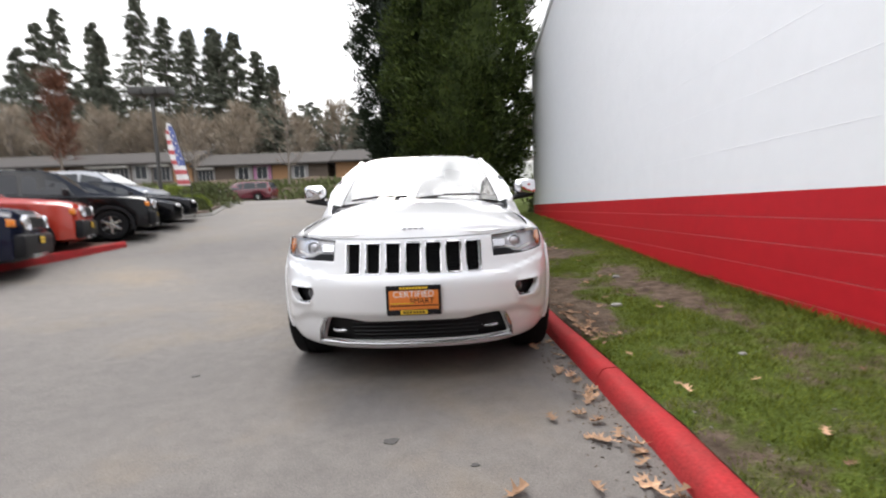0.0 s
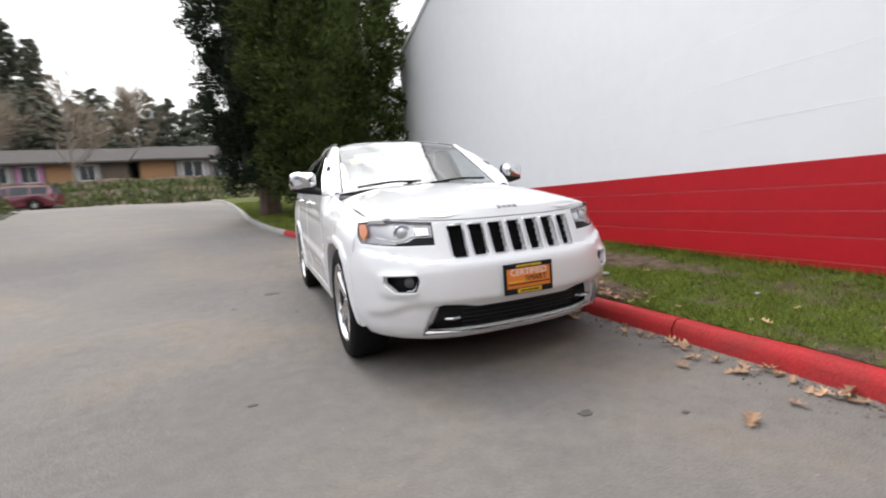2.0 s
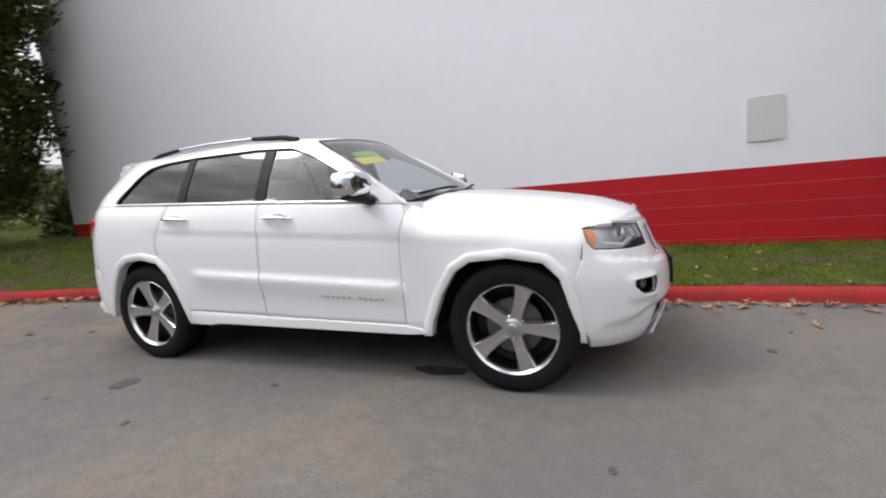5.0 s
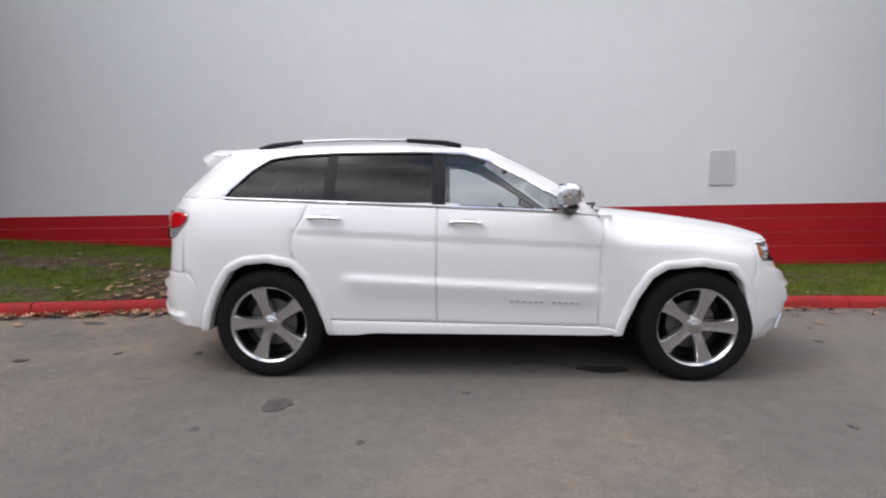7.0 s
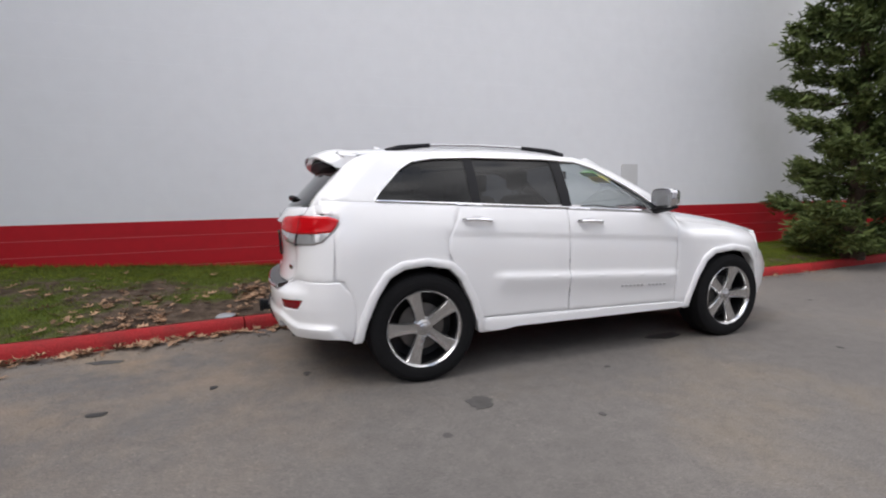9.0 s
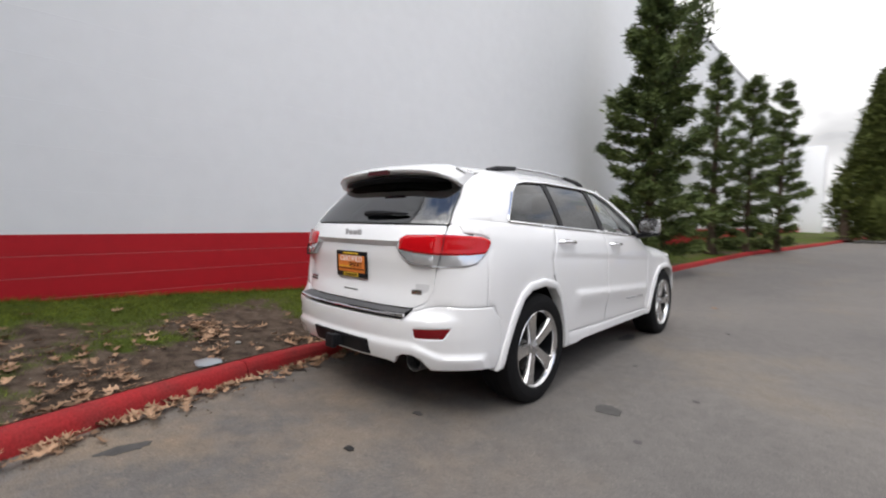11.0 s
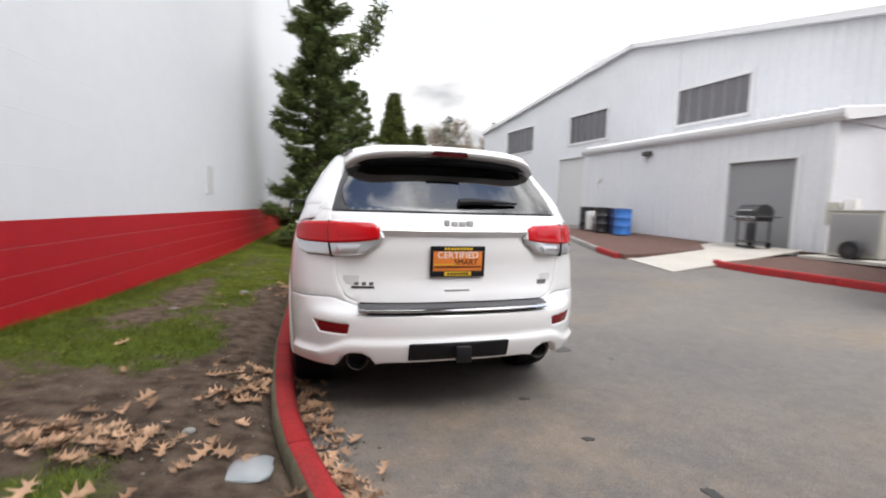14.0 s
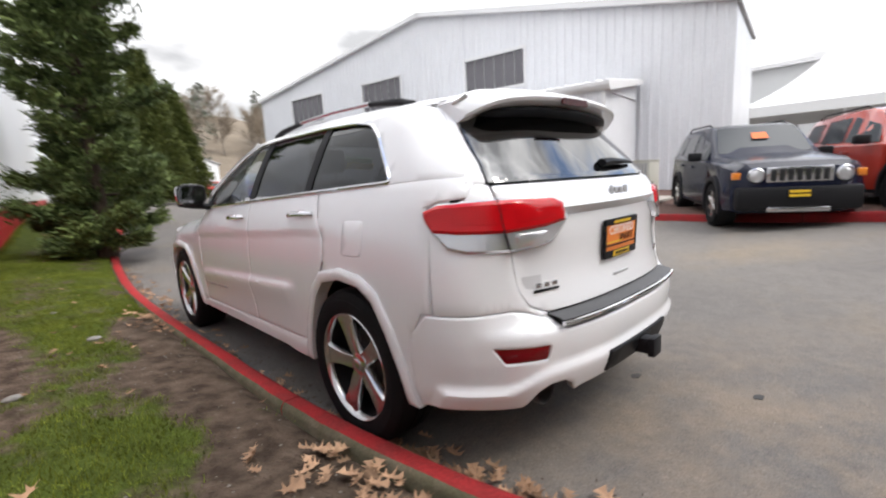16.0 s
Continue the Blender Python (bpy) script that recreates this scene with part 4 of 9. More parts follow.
    for nm, a, b, lean in (("b_pillar", 1.69, 1.78, 0.0), ("c_pillar", 2.46, 2.53, 0.0)):
        out = [(a, zb(a) - 0.004), (b, zb(b) - 0.004), (b + lean * 0.5, zt(b) + 0.003), (a + lean * 0.5, zt(a) + 0.003)]
        part(nm, face_out(drape(out, lambda y, z, d: sm(y, z, 0.006 + d), 0.06, 0.03, edge=0, lip=0), (0, 2, 1.2)), "black_plastic", suv, "gloss black door pillar")
    # handles
    for own, y0, y1, z in ((door, 1.445, 1.665, 1.078), (rdoor, 2.40, 2.625, 1.108)):
        bm = tube(bmesh.new(), [sm(y0 + (y1 - y0) * k, z + 0.008 * math.sin(k * math.pi) + 0.010 * k, -o) for k, o in ((0, 0.0), (0.08, 0.028), (0.3, 0.038), (0.7, 0.038), (0.92, 0.028), (1, 0.0))], [0.011, 0.016, 0.017, 0.017, 0.016, 0.011], 8, flat=0.9)
        part("door_handle", bm, "chrome", own, "chrome door handle")
        bm = lathe(bmesh.new(), [(0.0, 0.0), (0.05, 0.001), (0.048, 0.006), (0.0, 0.010)], 20, "x", Matrix.Translation(sm((y0 + y1) / 2, z, -0.001)) @ Matrix.Diagonal((-sg, 1.5, 0.75, 1)))
        part("handle_recess", bm, "car_white", own)
    # badge on the front door, as plain bars
    for k in range(12):
        if k == 5:
            continue
        y = 0.80 + k * 0.040
        z = 0.545 + 0.03 * (y - 0.8)
        bm = bmesh.new()
        box(bm, -0.004, 0.004, y - 0.012, y + 0.012, z - 0.009, z + 0.009, 0.003)
        bmesh.ops.translate(bm, vec=(sg * (body_x(y, z) + 0.002), 0, 0), verts=bm.verts)
        part("badge_bar", bm, "badge_grey", door)
    # door mirror
    mir = part("door_mirror", tube(bmesh.new(), [(sg * (body_x(0.84, 1.15) - 0.05), 0.85, 1.150), (sg * 0.93, 0.865, 1.168), (sg * 1.02, 0.88, 1.184), (sg * 1.11, 0.895, 1.192)], [0.05, 0.045, 0.052, 0.03], 12, flat=0.6), "black_plastic", suv, "chrome capped door mirror on a black foot")
    bm = bmesh.new()
    loops = []
    for t, (w, h, yy) in enumerate([(0.03, 0.022, 0.815), (0.072, 0.050, 0.818), (0.096, 0.068, 0.838), (0.107, 0.077, 0.88), (0.109, 0.079, 0.925), (0.106, 0.076, 0.94)]):
        loops.append([(sg * (1.025 + w * math.copysign(abs(math.cos(u)) ** 0.5, math.cos(u)) + 0.03 * (yy - 0.9)), yy + 0.02 * math.cos(u), 1.262 + h * math.copysign(abs(math.sin(u)) ** 0.55, math.sin(u))) for u in [2 * math.pi * k / 20 for k in range(20)]])
    rings(bm, loops)
    bmesh.ops.recalc_face_normals(bm, faces=bm.faces)
    part("mirror_cap", bm, "chrome", mir, "polished chrome mirror cap", angle=75)
    bm = bmesh.new()
    loops = [[(sg * (1.025 + w * math.copysign(abs(math.cos(u)) ** 0.5, math.cos(u))), yy, 1.262 + h * math.copysign(abs(math.sin(u)) ** 0.55, math.sin(u))) for u in [2 * math.pi * k / 20 for k in range(20)]] for w, h, yy in ((0.107, 0.077, 0.935), (0.101, 0.071, 0.950))]
    rings(bm, loops)
    bmesh.ops.recalc_face_normals(bm, faces=bm.faces)
    part("mirror_rim", bm, "black_plastic", mir)
    bm = bmesh.new()
    loops = [[(sg * (1.025 + w * math.copysign(abs(math.cos(u)) ** 0.5, math.cos(u))), yy, 1.262 + h * math.copysign(abs(math.sin(u)) ** 0.55, math.sin(u))) for u in [2 * math.pi * k / 20 for k in range(20)]] for w, h, yy in ((0.092, 0.063, 0.9505), (0.091, 0.062, 0.9525))]
    rings(bm, loops)
    bmesh.ops.recalc_face_normals(bm, faces=bm.faces)
    part("mirror_glass", bm, "chrome", mir, "silvered mirror glass")
    # roof rail
    rail = [(1.58, 1.626), (1.70, 1.652), (1.98, 1.671), (2.4, 1.676), (2.75, 1.666), (2.98, 1.642), (3.08, 1.614)]
    rx = lambda y: 0.592 - 0.02 * ((y - 2.2) / 0.8) ** 2
    bm = tube(bmesh.new(), [(sg * rx(y), y, z) for y, z in [(p[0], p[1]) for p in rail[1:-1]]], 0.013, 8)
    rl = part("roof_rail", bm, "satin_chrome", suv, "bright roof rail with black feet")
    for seg in (rail[:3], rail[-3:]):
        bm = tube(bmesh.new(), [(sg * rx(y), y, z - 0.002) for y, z in seg], [0.020, 0.019, 0.015] if seg[0][0] < 2 else [0.015, 0.019, 0.020], 8)
        part("rail_foot", bm, "black_plastic", rl)
    # wheels
    for cy in (0.0, 2.915):
        c = Matrix.Translation((sg * 0.81, cy, 0.378)) @ Matrix.Diagonal((sg, 1, 1, 1)) @ Matrix.Rotation(radians(17 if cy else 54) * sg, 4, "X")
        wheel = part("wheel", lathe(bmesh.new(), [(0.262, 0.085), (0.272, 0.118), (0.266, 0.126), (0.257, 0.118), (0.250, 0.104), (0.249, 0.092)], 48, "x", c), "rim_polished", suv, "polished five-spoke alloy wheel")
        tp = [(0.262, -0.125), (0.30, -0.133), (0.345, -0.130), (0.372, -0.112), (0.383, -0.08), (0.385, -0.03), (0.380, -0.028), (0.380, -0.018), (0.385, -0.016), (0.385, 0.02), (0.380, 0.022), (0.380, 0.032), (0.385, 0.034), (0.383, 0.08), (0.373, 0.112), (0.352, 0.128), (0.335, 0.1305), (0.333, 0.133), (0.318, 0.1335), (0.300, 0.132), (0.285, 0.130), (0.268, 0.122)]
        part("tyre", lathe(bmesh.new(), tp, 56, "x", c), "rubber", wheel, "worn black road tyre", angle=30)
        part("rim_well", lathe(bmesh.new(), [(0.262, 0.09), (0.2495, 0.093), (0.243, 0.03), (0.236, -0.02), (0.20, -0.03), (0.05, -0.03), (0.05, -0.09), (0.262, -0.10)], 40, "x", c), "rim_dark", wheel)
        part("brake_disc", lathe(bmesh.new(), [(0.06, 0.020), (0.165, 0.020), (0.168, 0.026), (0.165, 0.032), (0.06, 0.032)], 40, "x", c), "brake_steel", wheel)
        for k in range(5):
            a = 2 * math.pi * k / 5
            bm = bmesh.new()
            loops = []
            for r, hw, xx, th in ((0.035, 0.034, 0.085, 0.05), (0.075, 0.038, 0.094, 0.05), (0.13, 0.039, 0.100, 0.045), (0.19, 0.046, 0.106, 0.04), (0.235, 0.056, 0.111, 0.035), (0.254, 0.070, 0.112, 0.03)):
                lp = []
                for u, dx in ((-1, -th), (-1, -0.012), (-0.80, 0), (-0.25, -0.004), (0.25, -0.004), (0.80, 0), (1, -0.012), (1, -th)):
                    lp.append(c @ Matrix.Rotation(a, 4, "X") @ Vector((xx + dx, hw * u, r)))
                loops.append(lp)
            rings(bm, loops)
            bmesh.ops.recalc_face_normals(bm, faces=bm.faces)
            part("spoke", bm, "rim_polished", wheel, angle=50)
            bm = lathe(bmesh.new(), [(0.0, 0.0), (0.011, 0.0), (0.011, 0.018), (0.008, 0.022), (0.0, 0.022)], 8, "x", c @ Matrix.Rotation(a + math.pi / 5, 4, "X") @ Matrix.Translation((0.062, 0, 0.058)))
            part("lug_nut", bm, "satin_chrome", wheel)
        part("hub", lathe(bmesh.new(), [(0.075, 0.03), (0.075, 0.075), (0.045, 0.094), (0.03, 0.096)], 24, "x", c), "rim_polished", wheel)
        part("hub_cap", lathe(bmesh.new(), [(0.032, 0.085), (0.032, 0.102), (0.026, 0.106), (0.0, 0.107)], 24, "x", c), "satin_chrome", wheel)

# bonnet


def nose_y(x):
    return front_map(fa(x, 0.955), 0.955, 0).y + 0.008


def lip_z(x):
    """The bonnet's lower edge over grille and lamps."""
    return lerp([(0.0, 0.924), (0.25, 0.925), (0.50, 0.932), (0.70, 0.951), (0.80, 0.955)], abs(x))


def bonnet_x(y):
    """Half the bonnet's breadth, up to the wing's shoulder."""
    return min(0.752, body_x(y, hood_z(0.76, y) - 0.004) - 0.004) if y > -0.46 else lerp([(nose_y(0.70), 0.70), (-0.46, min(0.752, body_x(-0.46, hood_z(0.76, -0.46) - 0.004) - 0.004))], y)


def bonnet_column(u):
    """One line of the bonnet from the cowl over the nose, down to its lip; u runs from -1 to 1 across."""
    y1 = 0.46 + 0.19 * u * u
    xn = u * 0.70
    y0 = nose_y(xn) + 0.012
    pts = [Vector((u * 0.735, y1, hood_z(u * 0.735, y1) - 0.022)), Vector((u * 0.735, y1 - 0.004, hood_z(u * 0.735, y1) - 0.003))]
    for k in range(1, 27):
        y = y1 + (y0 - y1) * (k / 26) ** 0.8
        x = u * (lerp([(0.4, 0.752), (0.65, 0.735)], y) if y > 0.4 else bonnet_x(y))
        pts.append(Vector((x, y, hood_z(x, y))))
    top, low = pts[-1].z, min(lip_z(xn), pts[-1].z - 0.004)
    for k in range(1, 8):
        z = top + (low - top) * k / 7
        p = front_map(fa(xn, z), z, 0)
        pts.append(Vector((xn, min(p.y + 0.004 * (1 - k / 7), pts[-1].y), z)))
    pts.append(pts[-1] + Vector((0, 0.025, 0.002)))
    return pts


def nose_x(y, z):
    return curve(B_W, z) * taper(y - curve(B_YF, z), FL, p_front(z))


for sg in (-1, 1):
    rows_ = []
    for y in steps(nose_y(0.70) + 0.004, -0.36, 12):
        k = clamp((y + 0.47) / 0.08)
        k = k * k * (3 - 2 * k)
        z1 = 0.948 - 0.03 * k
        xi, xo = bonnet_x(y) - 0.006, nose_x(y, z1) - 0.002 + (body_x(y, z1) + 0.002 - nose_x(y, z1)) * k
        zi = hood_z(xi, y) - 0.004
        rows_.append([Vector((sg * (xi + (xo - xi) * f), y, zi + (z1 - zi) * f**1.6)) for f in steps(0, 1, 5)] + [Vector((sg * (xo - 0.012), y, z1 - 0.02))])
    part("wing_nose", face_out(rings(bmesh.new(), rows_, False, False), (0, 0, 0.5)), "car_white", suv, angle=60)
bm = rings(bmesh.new(), [bonnet_column(u) for u in steps(-1, 1, 60)], False, False)
bonnet = part("bonnet", face_out(bm, (0, 0, 0.3)), "car_white", suv, angle=60)
bm = bmesh.new()
def ledge_point(k, f):
    y = -0.70 + f * (1.13 + 0.19 * k * k)
    x = min(0.785, body_x(y, 0.93) - 0.006)
    return Vector((k * x, y, hood_z(k * min(0.745, x), y) - 0.010 - 0.006 * k * k))


rings(bm, [[ledge_point(k, f) for k in steps(-1, 1, 30)] for f in steps(0, 1, 28)], False, False)
part("bonnet_ledge", face_out(bm, (0, 0, 0)), "car_white", suv)
for k, (w, h) in enumerate(((0.020, 0.030), (0.024, 0.022), (0.024, 0.022), (0.024, 0.026))):
    x = -0.054 + k * 0.036
    bm = bmesh.new()
    box(bm, x - w / 2 - 0.003, x + w / 2 + 0.003, -0.006, 0.006, -h / 2, h / 2, 0.005)
    bmesh.ops.transform(bm, matrix=Matrix.Translation((0, nose_y(x) + 0.015, hood_z(x, nose_y(x) + 0.015) + 0.002)) @ Matrix.Rotation(radians(-52), 4, "X"), verts=bm.verts)
    part("badge_bar", bm, "badge_grey", bonnet)
part("cowl", face_out(drape([(x, 0.465 + 0.19 * (x / 0.735) ** 2) for x in steps(-0.62, 0.62, 12)] + [(x, 0.56 + 0.19 * (x / 0.735) ** 2) for x in steps(0.64, -0.64, 12)], lambda x, y, d: Vector((x, y, 1.158 - 0.035 * (x / 0.73) ** 2 - d)), 0.06, 0.02), (0, 0.5, 0)), "black_plastic", suv)
for x0, x1 in ((-0.62, -0.08), (-0.02, 0.55)):
    bm = tube(bmesh.new(), [(x0, 0.50 + 0.19 * (x0 / 0.735) ** 2, 1.178), ((x0 + x1) / 2, 0.53, 1.205), (x1, 0.55 + 0.1 * (x1 / 0.735) ** 2, 1.20)], 0.010, 6)
    part("wiper", bm, "black_plastic", suv)


# windscreen and roof
def screen(u, v, d):
    lo = Vector((0.735 * u, 0.50 + 0.19 * u * u, 1.178 - 0.045 * u * u))
    hi = Vector((0.605 * u, 1.315 + 0.06 * u * u, 1.628 - 0.035 * u * u))
    p = lo.lerp(hi, v)
    n = Vector((0.15 * u, -0.48, 0.86)).normalized()
    return p + n * (0.012 * 4 * v * (1 - v) * 0.5 * (1 - 0.4 * u * u) - d)


bm = bmesh.new()
rings(bm, [[screen(u, v, 0) for u in steps(-1, 1, 16)] for v in steps(0, 1, 10)], False, False)
face_out(bm, (0, 2, 0.5))
ws = part("windscreen", bm, "glass_screen", suv, "clear raked windscreen")
ws.visible_shadow = False
bm = tube(bmesh.new(), [screen(u, 0.0, 0.004) for u in steps(-1, 1, 12)] + [screen(1.0, v, 0.004) for v in steps(0.1, 1, 8)] + [screen(u, 1.0, 0.004) for u in steps(0.9, -0.9, 12)] + [screen(-1.0, v, 0.004) for v in steps(1, 0.1, 8)], 0.007, 6, close=True)
part("windscreen_seal", bm, "black_plastic", suv)
ROOF_Z = [(1.29, 1.624), (1.45, 1.650), (1.6, 1.664), (2.0, 1.683), (2.5, 1.680), (3.0, 1.664), (3.30, 1.645), (3.45, 1.632)]


def roof_z(x, y):
    k = abs(x) / 0.62
    return curve(ROOF_Z, y) - 0.030 * k * k - 0.030 * k**8


for sg in (-1, 1):
    bm = bmesh.new()
    edge_pts = [(0.63, 1.123), (0.78, 1.236), (0.95, 1.346), (1.20, 1.486), (1.40, 1.568), (1.46, 1.580)]
    rows_ = []
    for k in range(13):
        v = k / 12
        q = lerp([(i / 5, p[0]) for i, p in enumerate(edge_pts)], v), lerp([(i / 5, p[1]) for i, p in enumerate(edge_pts)], v)
        a, b = screen(sg, v, 0.0), side_map(sg)(q[0] + 0.012, q[1], -0.004)
        mid = a.lerp(b, 0.5) + Vector((sg * 0.016, -0.014, 0.017))
        rows_.append([a + Vector((0, 0.004, -0.006)), a.lerp(mid, 0.6) + Vector((0, -0.002, 0.002)), mid, mid.lerp(b, 0.5) + Vector((sg * 0.003, 0, 0.001)), b])
    rings(bm, rows_, False, False)
    part("a_pillar", face_out(bm, (0, 1.6, 1.0)), "car_white", suv, angle=60)
    bm = bmesh.new()
    rings(bm, [[Vector((sg * (0.628 - 0.012), y, curve(ROOF_Z, y) - 0.062)), Vector((sg * 0.628, y, curve(ROOF_Z, y) - 0.070)), side_map(sg)(y, lerp([(1.38, 1.560), (1.6, 1.592), (2.0, 1.610), (2.5, 1.608), (3.0, 1.594), (3.27, 1.570)], y), 0.004)] for y in steps(1.36, 3.30, 20)], False, False)
    part("roof_gutter", face_out(bm, (0, 2, 1.2)), "car_white", suv, angle=60)
roof_out = [(x, 1.318 + 0.06 * (x / 0.605) ** 2) for x in steps(-0.60, 0.60, 12)] + [(0.622, 1.50), (0.628, 2.2), (0.622, 2.9), (0.60, 3.33)] + [(-0.60, 3.33), (-0.622, 2.9), (-0.628, 2.2), (-0.622, 1.50)]
roof = part("roof", face_out(drape(roof_out, lambda x, y, d: Vector((x, y, roof_z(x, y) - d)), 0.07, 0.03), (0, 2, 1)), "car_white", suv)
bm = bmesh.new()
rings(bm, [[(0.02 * w * c - 0.0, 3.0 + 0.06 * l + 0.03 * w * s, roof_z(0, 3.0) + h) for c, s in [(math.cos(t), math.sin(t)) for t in [2 * math.pi * k / 12 for k in range(12)]]] for w, l, h in ((1.6, 0, -0.005), (1.4, 0.1, 0.02), (0.8, 0.5, 0.045), (0.2, 0.9, 0.055))])
bmesh.ops.recalc_face_normals(bm, faces=bm.faces)
part("aerial", bm, "car_white", roof)

# front fascia with its slots, lamps and intake
def slot(k):
    x = (k - 3) * 0.1235
    w = 0.047
    return rounded([(x - w + 0.004, 0.716), (x + w - 0.004, 0.716), (x + w, 0.898), (x - w, 0.898)], 0.010)


lamp_half = [(fa(0.50, 0.795), 0.795), (fa(0.70, 0.800), 0.800), (fa_y(-0.46, 0.82), 0.82), (fa_y(-0.425, 0.86), 0.86), (fa_y(-0.405, 0.935), 0.935), (fa(0.70, 0.945), 0.940), (fa(0.495, 0.918), 0.918)]
fog_half = rounded(in_front([(0.650, 0.546), (0.748, 0.548), (0.796, 0.598), (0.796, 0.638), (0.632, 0.640), (0.621, 0.606)]), 0.014)
intake_half = in_front([(0.0, 0.292), (0.42, 0.30), (0.60, 0.305), (0.575, 0.38), (0.545, 0.445), (0.50, 0.462), (0.40, 0.452), (0.30, 0.432), (0.0, 0.428)])
intake = both(intake_half[1:-1])
fas_half = [(0.0, 0.235), (fa(0.45, 0.235), 0.235), (fa(0.70, 0.25), 0.25), (fa_y(-0.42, 0.265), 0.265), (fa_y(-0.375, 0.40), 0.40), (fa_y(-0.36, 0.55), 0.55), (fa_y(-0.345, 0.66), 0.66), (fa_y(-0.36, 0.72), 0.72), (fa_y(-0.392, 0.775), 0.775), (fa_y(-0.40, 0.94), 0.94), (fa(0.70, 0.93), lip_z(0.70) - 0.005), (fa(0.50, 0.93), lip_z(0.50) - 0.005), (fa(0.25, 0.93), lip_z(0.25) - 0.005), (0.0, lip_z(0) - 0.005)]
fas = fas_half[1:] + [(-a, z) for a, z in reversed(fas_half[1:-1])]
holes = [[(fa(x, z), z) for x, z in slot(k)] for k in range(7)]
holes += [lamp_half, [(-a, z) for a, z in lamp_half], fog_half, [(-a, z) for a, z in fog_half], intake]
def fascia_map(a, z, d):
    """The nose, with the brow over the fog lamps and the tucked band under the grille."""
    v = front_map(a, z, d)
    zc = lerp([(0.0, 0.475), (0.42, 0.480), (0.54, 0.486), (0.60, 0.476), (0.70, 0.446), (0.78, 0.430), (0.88, 0.422), (1.0, 0.42)], abs(a))
    k = clamp((zc + 0.015 - z) / 0.060)
    tuck = 0.032 * k * k * (3 - 2 * k) * clamp((0.98 - abs(a)) / 0.1) * clamp((z - 0.24) / 0.12)
    eye = (abs(abs(a) - fa(0.735, 0.59)) / 0.155) ** 4 + (abs(z - 0.588) / 0.075) ** 4
    rim = 0.020 * clamp(1.25 - eye)
    return v + Vector((0, tuck - rim, 0))


fascia = part("front_bumper", face_out(drape(fas, fascia_map, 0.02, 0.035, holes=holes), (0, 0.5, 0.6)), "car_white", suv)
# added sheet behind the slots, its darkness painted instead of lit
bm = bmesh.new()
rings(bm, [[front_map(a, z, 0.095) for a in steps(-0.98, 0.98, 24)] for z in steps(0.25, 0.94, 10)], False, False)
part("grille_backing", face_out(bm, (0, 0.5, 0.6)), "hollow_shade", suv)
for k in range(7):
    lp = [(fa(x, z), z) for x, z in slot(k)]
    bm = tube(bmesh.new(), [front_map(a, z, -0.001) for a, z in dense(lp, 0.03)], 0.0055, 6, close=True)
    g = part("grille_ring", bm, "chrome", suv, "chrome rimmed grille slot")
    bm = bmesh.new()
    x0 = (k - 3) * 0.1235
    for i in range(10):
        z = 0.726 + i * 0.0185
        for j in range(4):
            x = x0 - 0.032 + j * 0.0213 + (0.0106 if i % 2 else 0)
            p = front_map(fa(x, z), z, 0.03)
            box(bm, p.x - 0.009, p.x + 0.009, p.y - 0.004, p.y + 0.01, p.z - 0.0012, p.z + 0.0012)
            box(bm, p.x - 0.0015, p.x + 0.0015, p.y - 0.004, p.y + 0.01, p.z - 0.009, p.z + 0.009)
    part("grille_mesh", bm, "black_plastic", g)
bm = tube(bmesh.new(), [front_map(a, z, -0.004) for a, z in in_front([(-0.545, 0.455), (-0.575, 0.38), (-0.60, 0.30), (-0.42, 0.292), (-0.2, 0.287), (0, 0.285), (0.2, 0.287), (0.42, 0.292), (0.60, 0.30), (0.575, 0.38), (0.545, 0.455)])], [0.012, 0.018, 0.018] + [0.008] * 5 + [0.018, 0.018, 0.012], 8, flat=1.0)
part("lower_trim", bm, "satin_chrome", fascia, "satin chrome lower intake trim")
bm = bmesh.new()
for i in range(5):
    z = 0.315 + i * 0.026
    tube(bm, [front_map(fa(x, z), z, 0.05) for x in steps(-0.40, 0.40, 8)], 0.006, 5)
part("lower_grille", bm, "black_plastic", fascia)
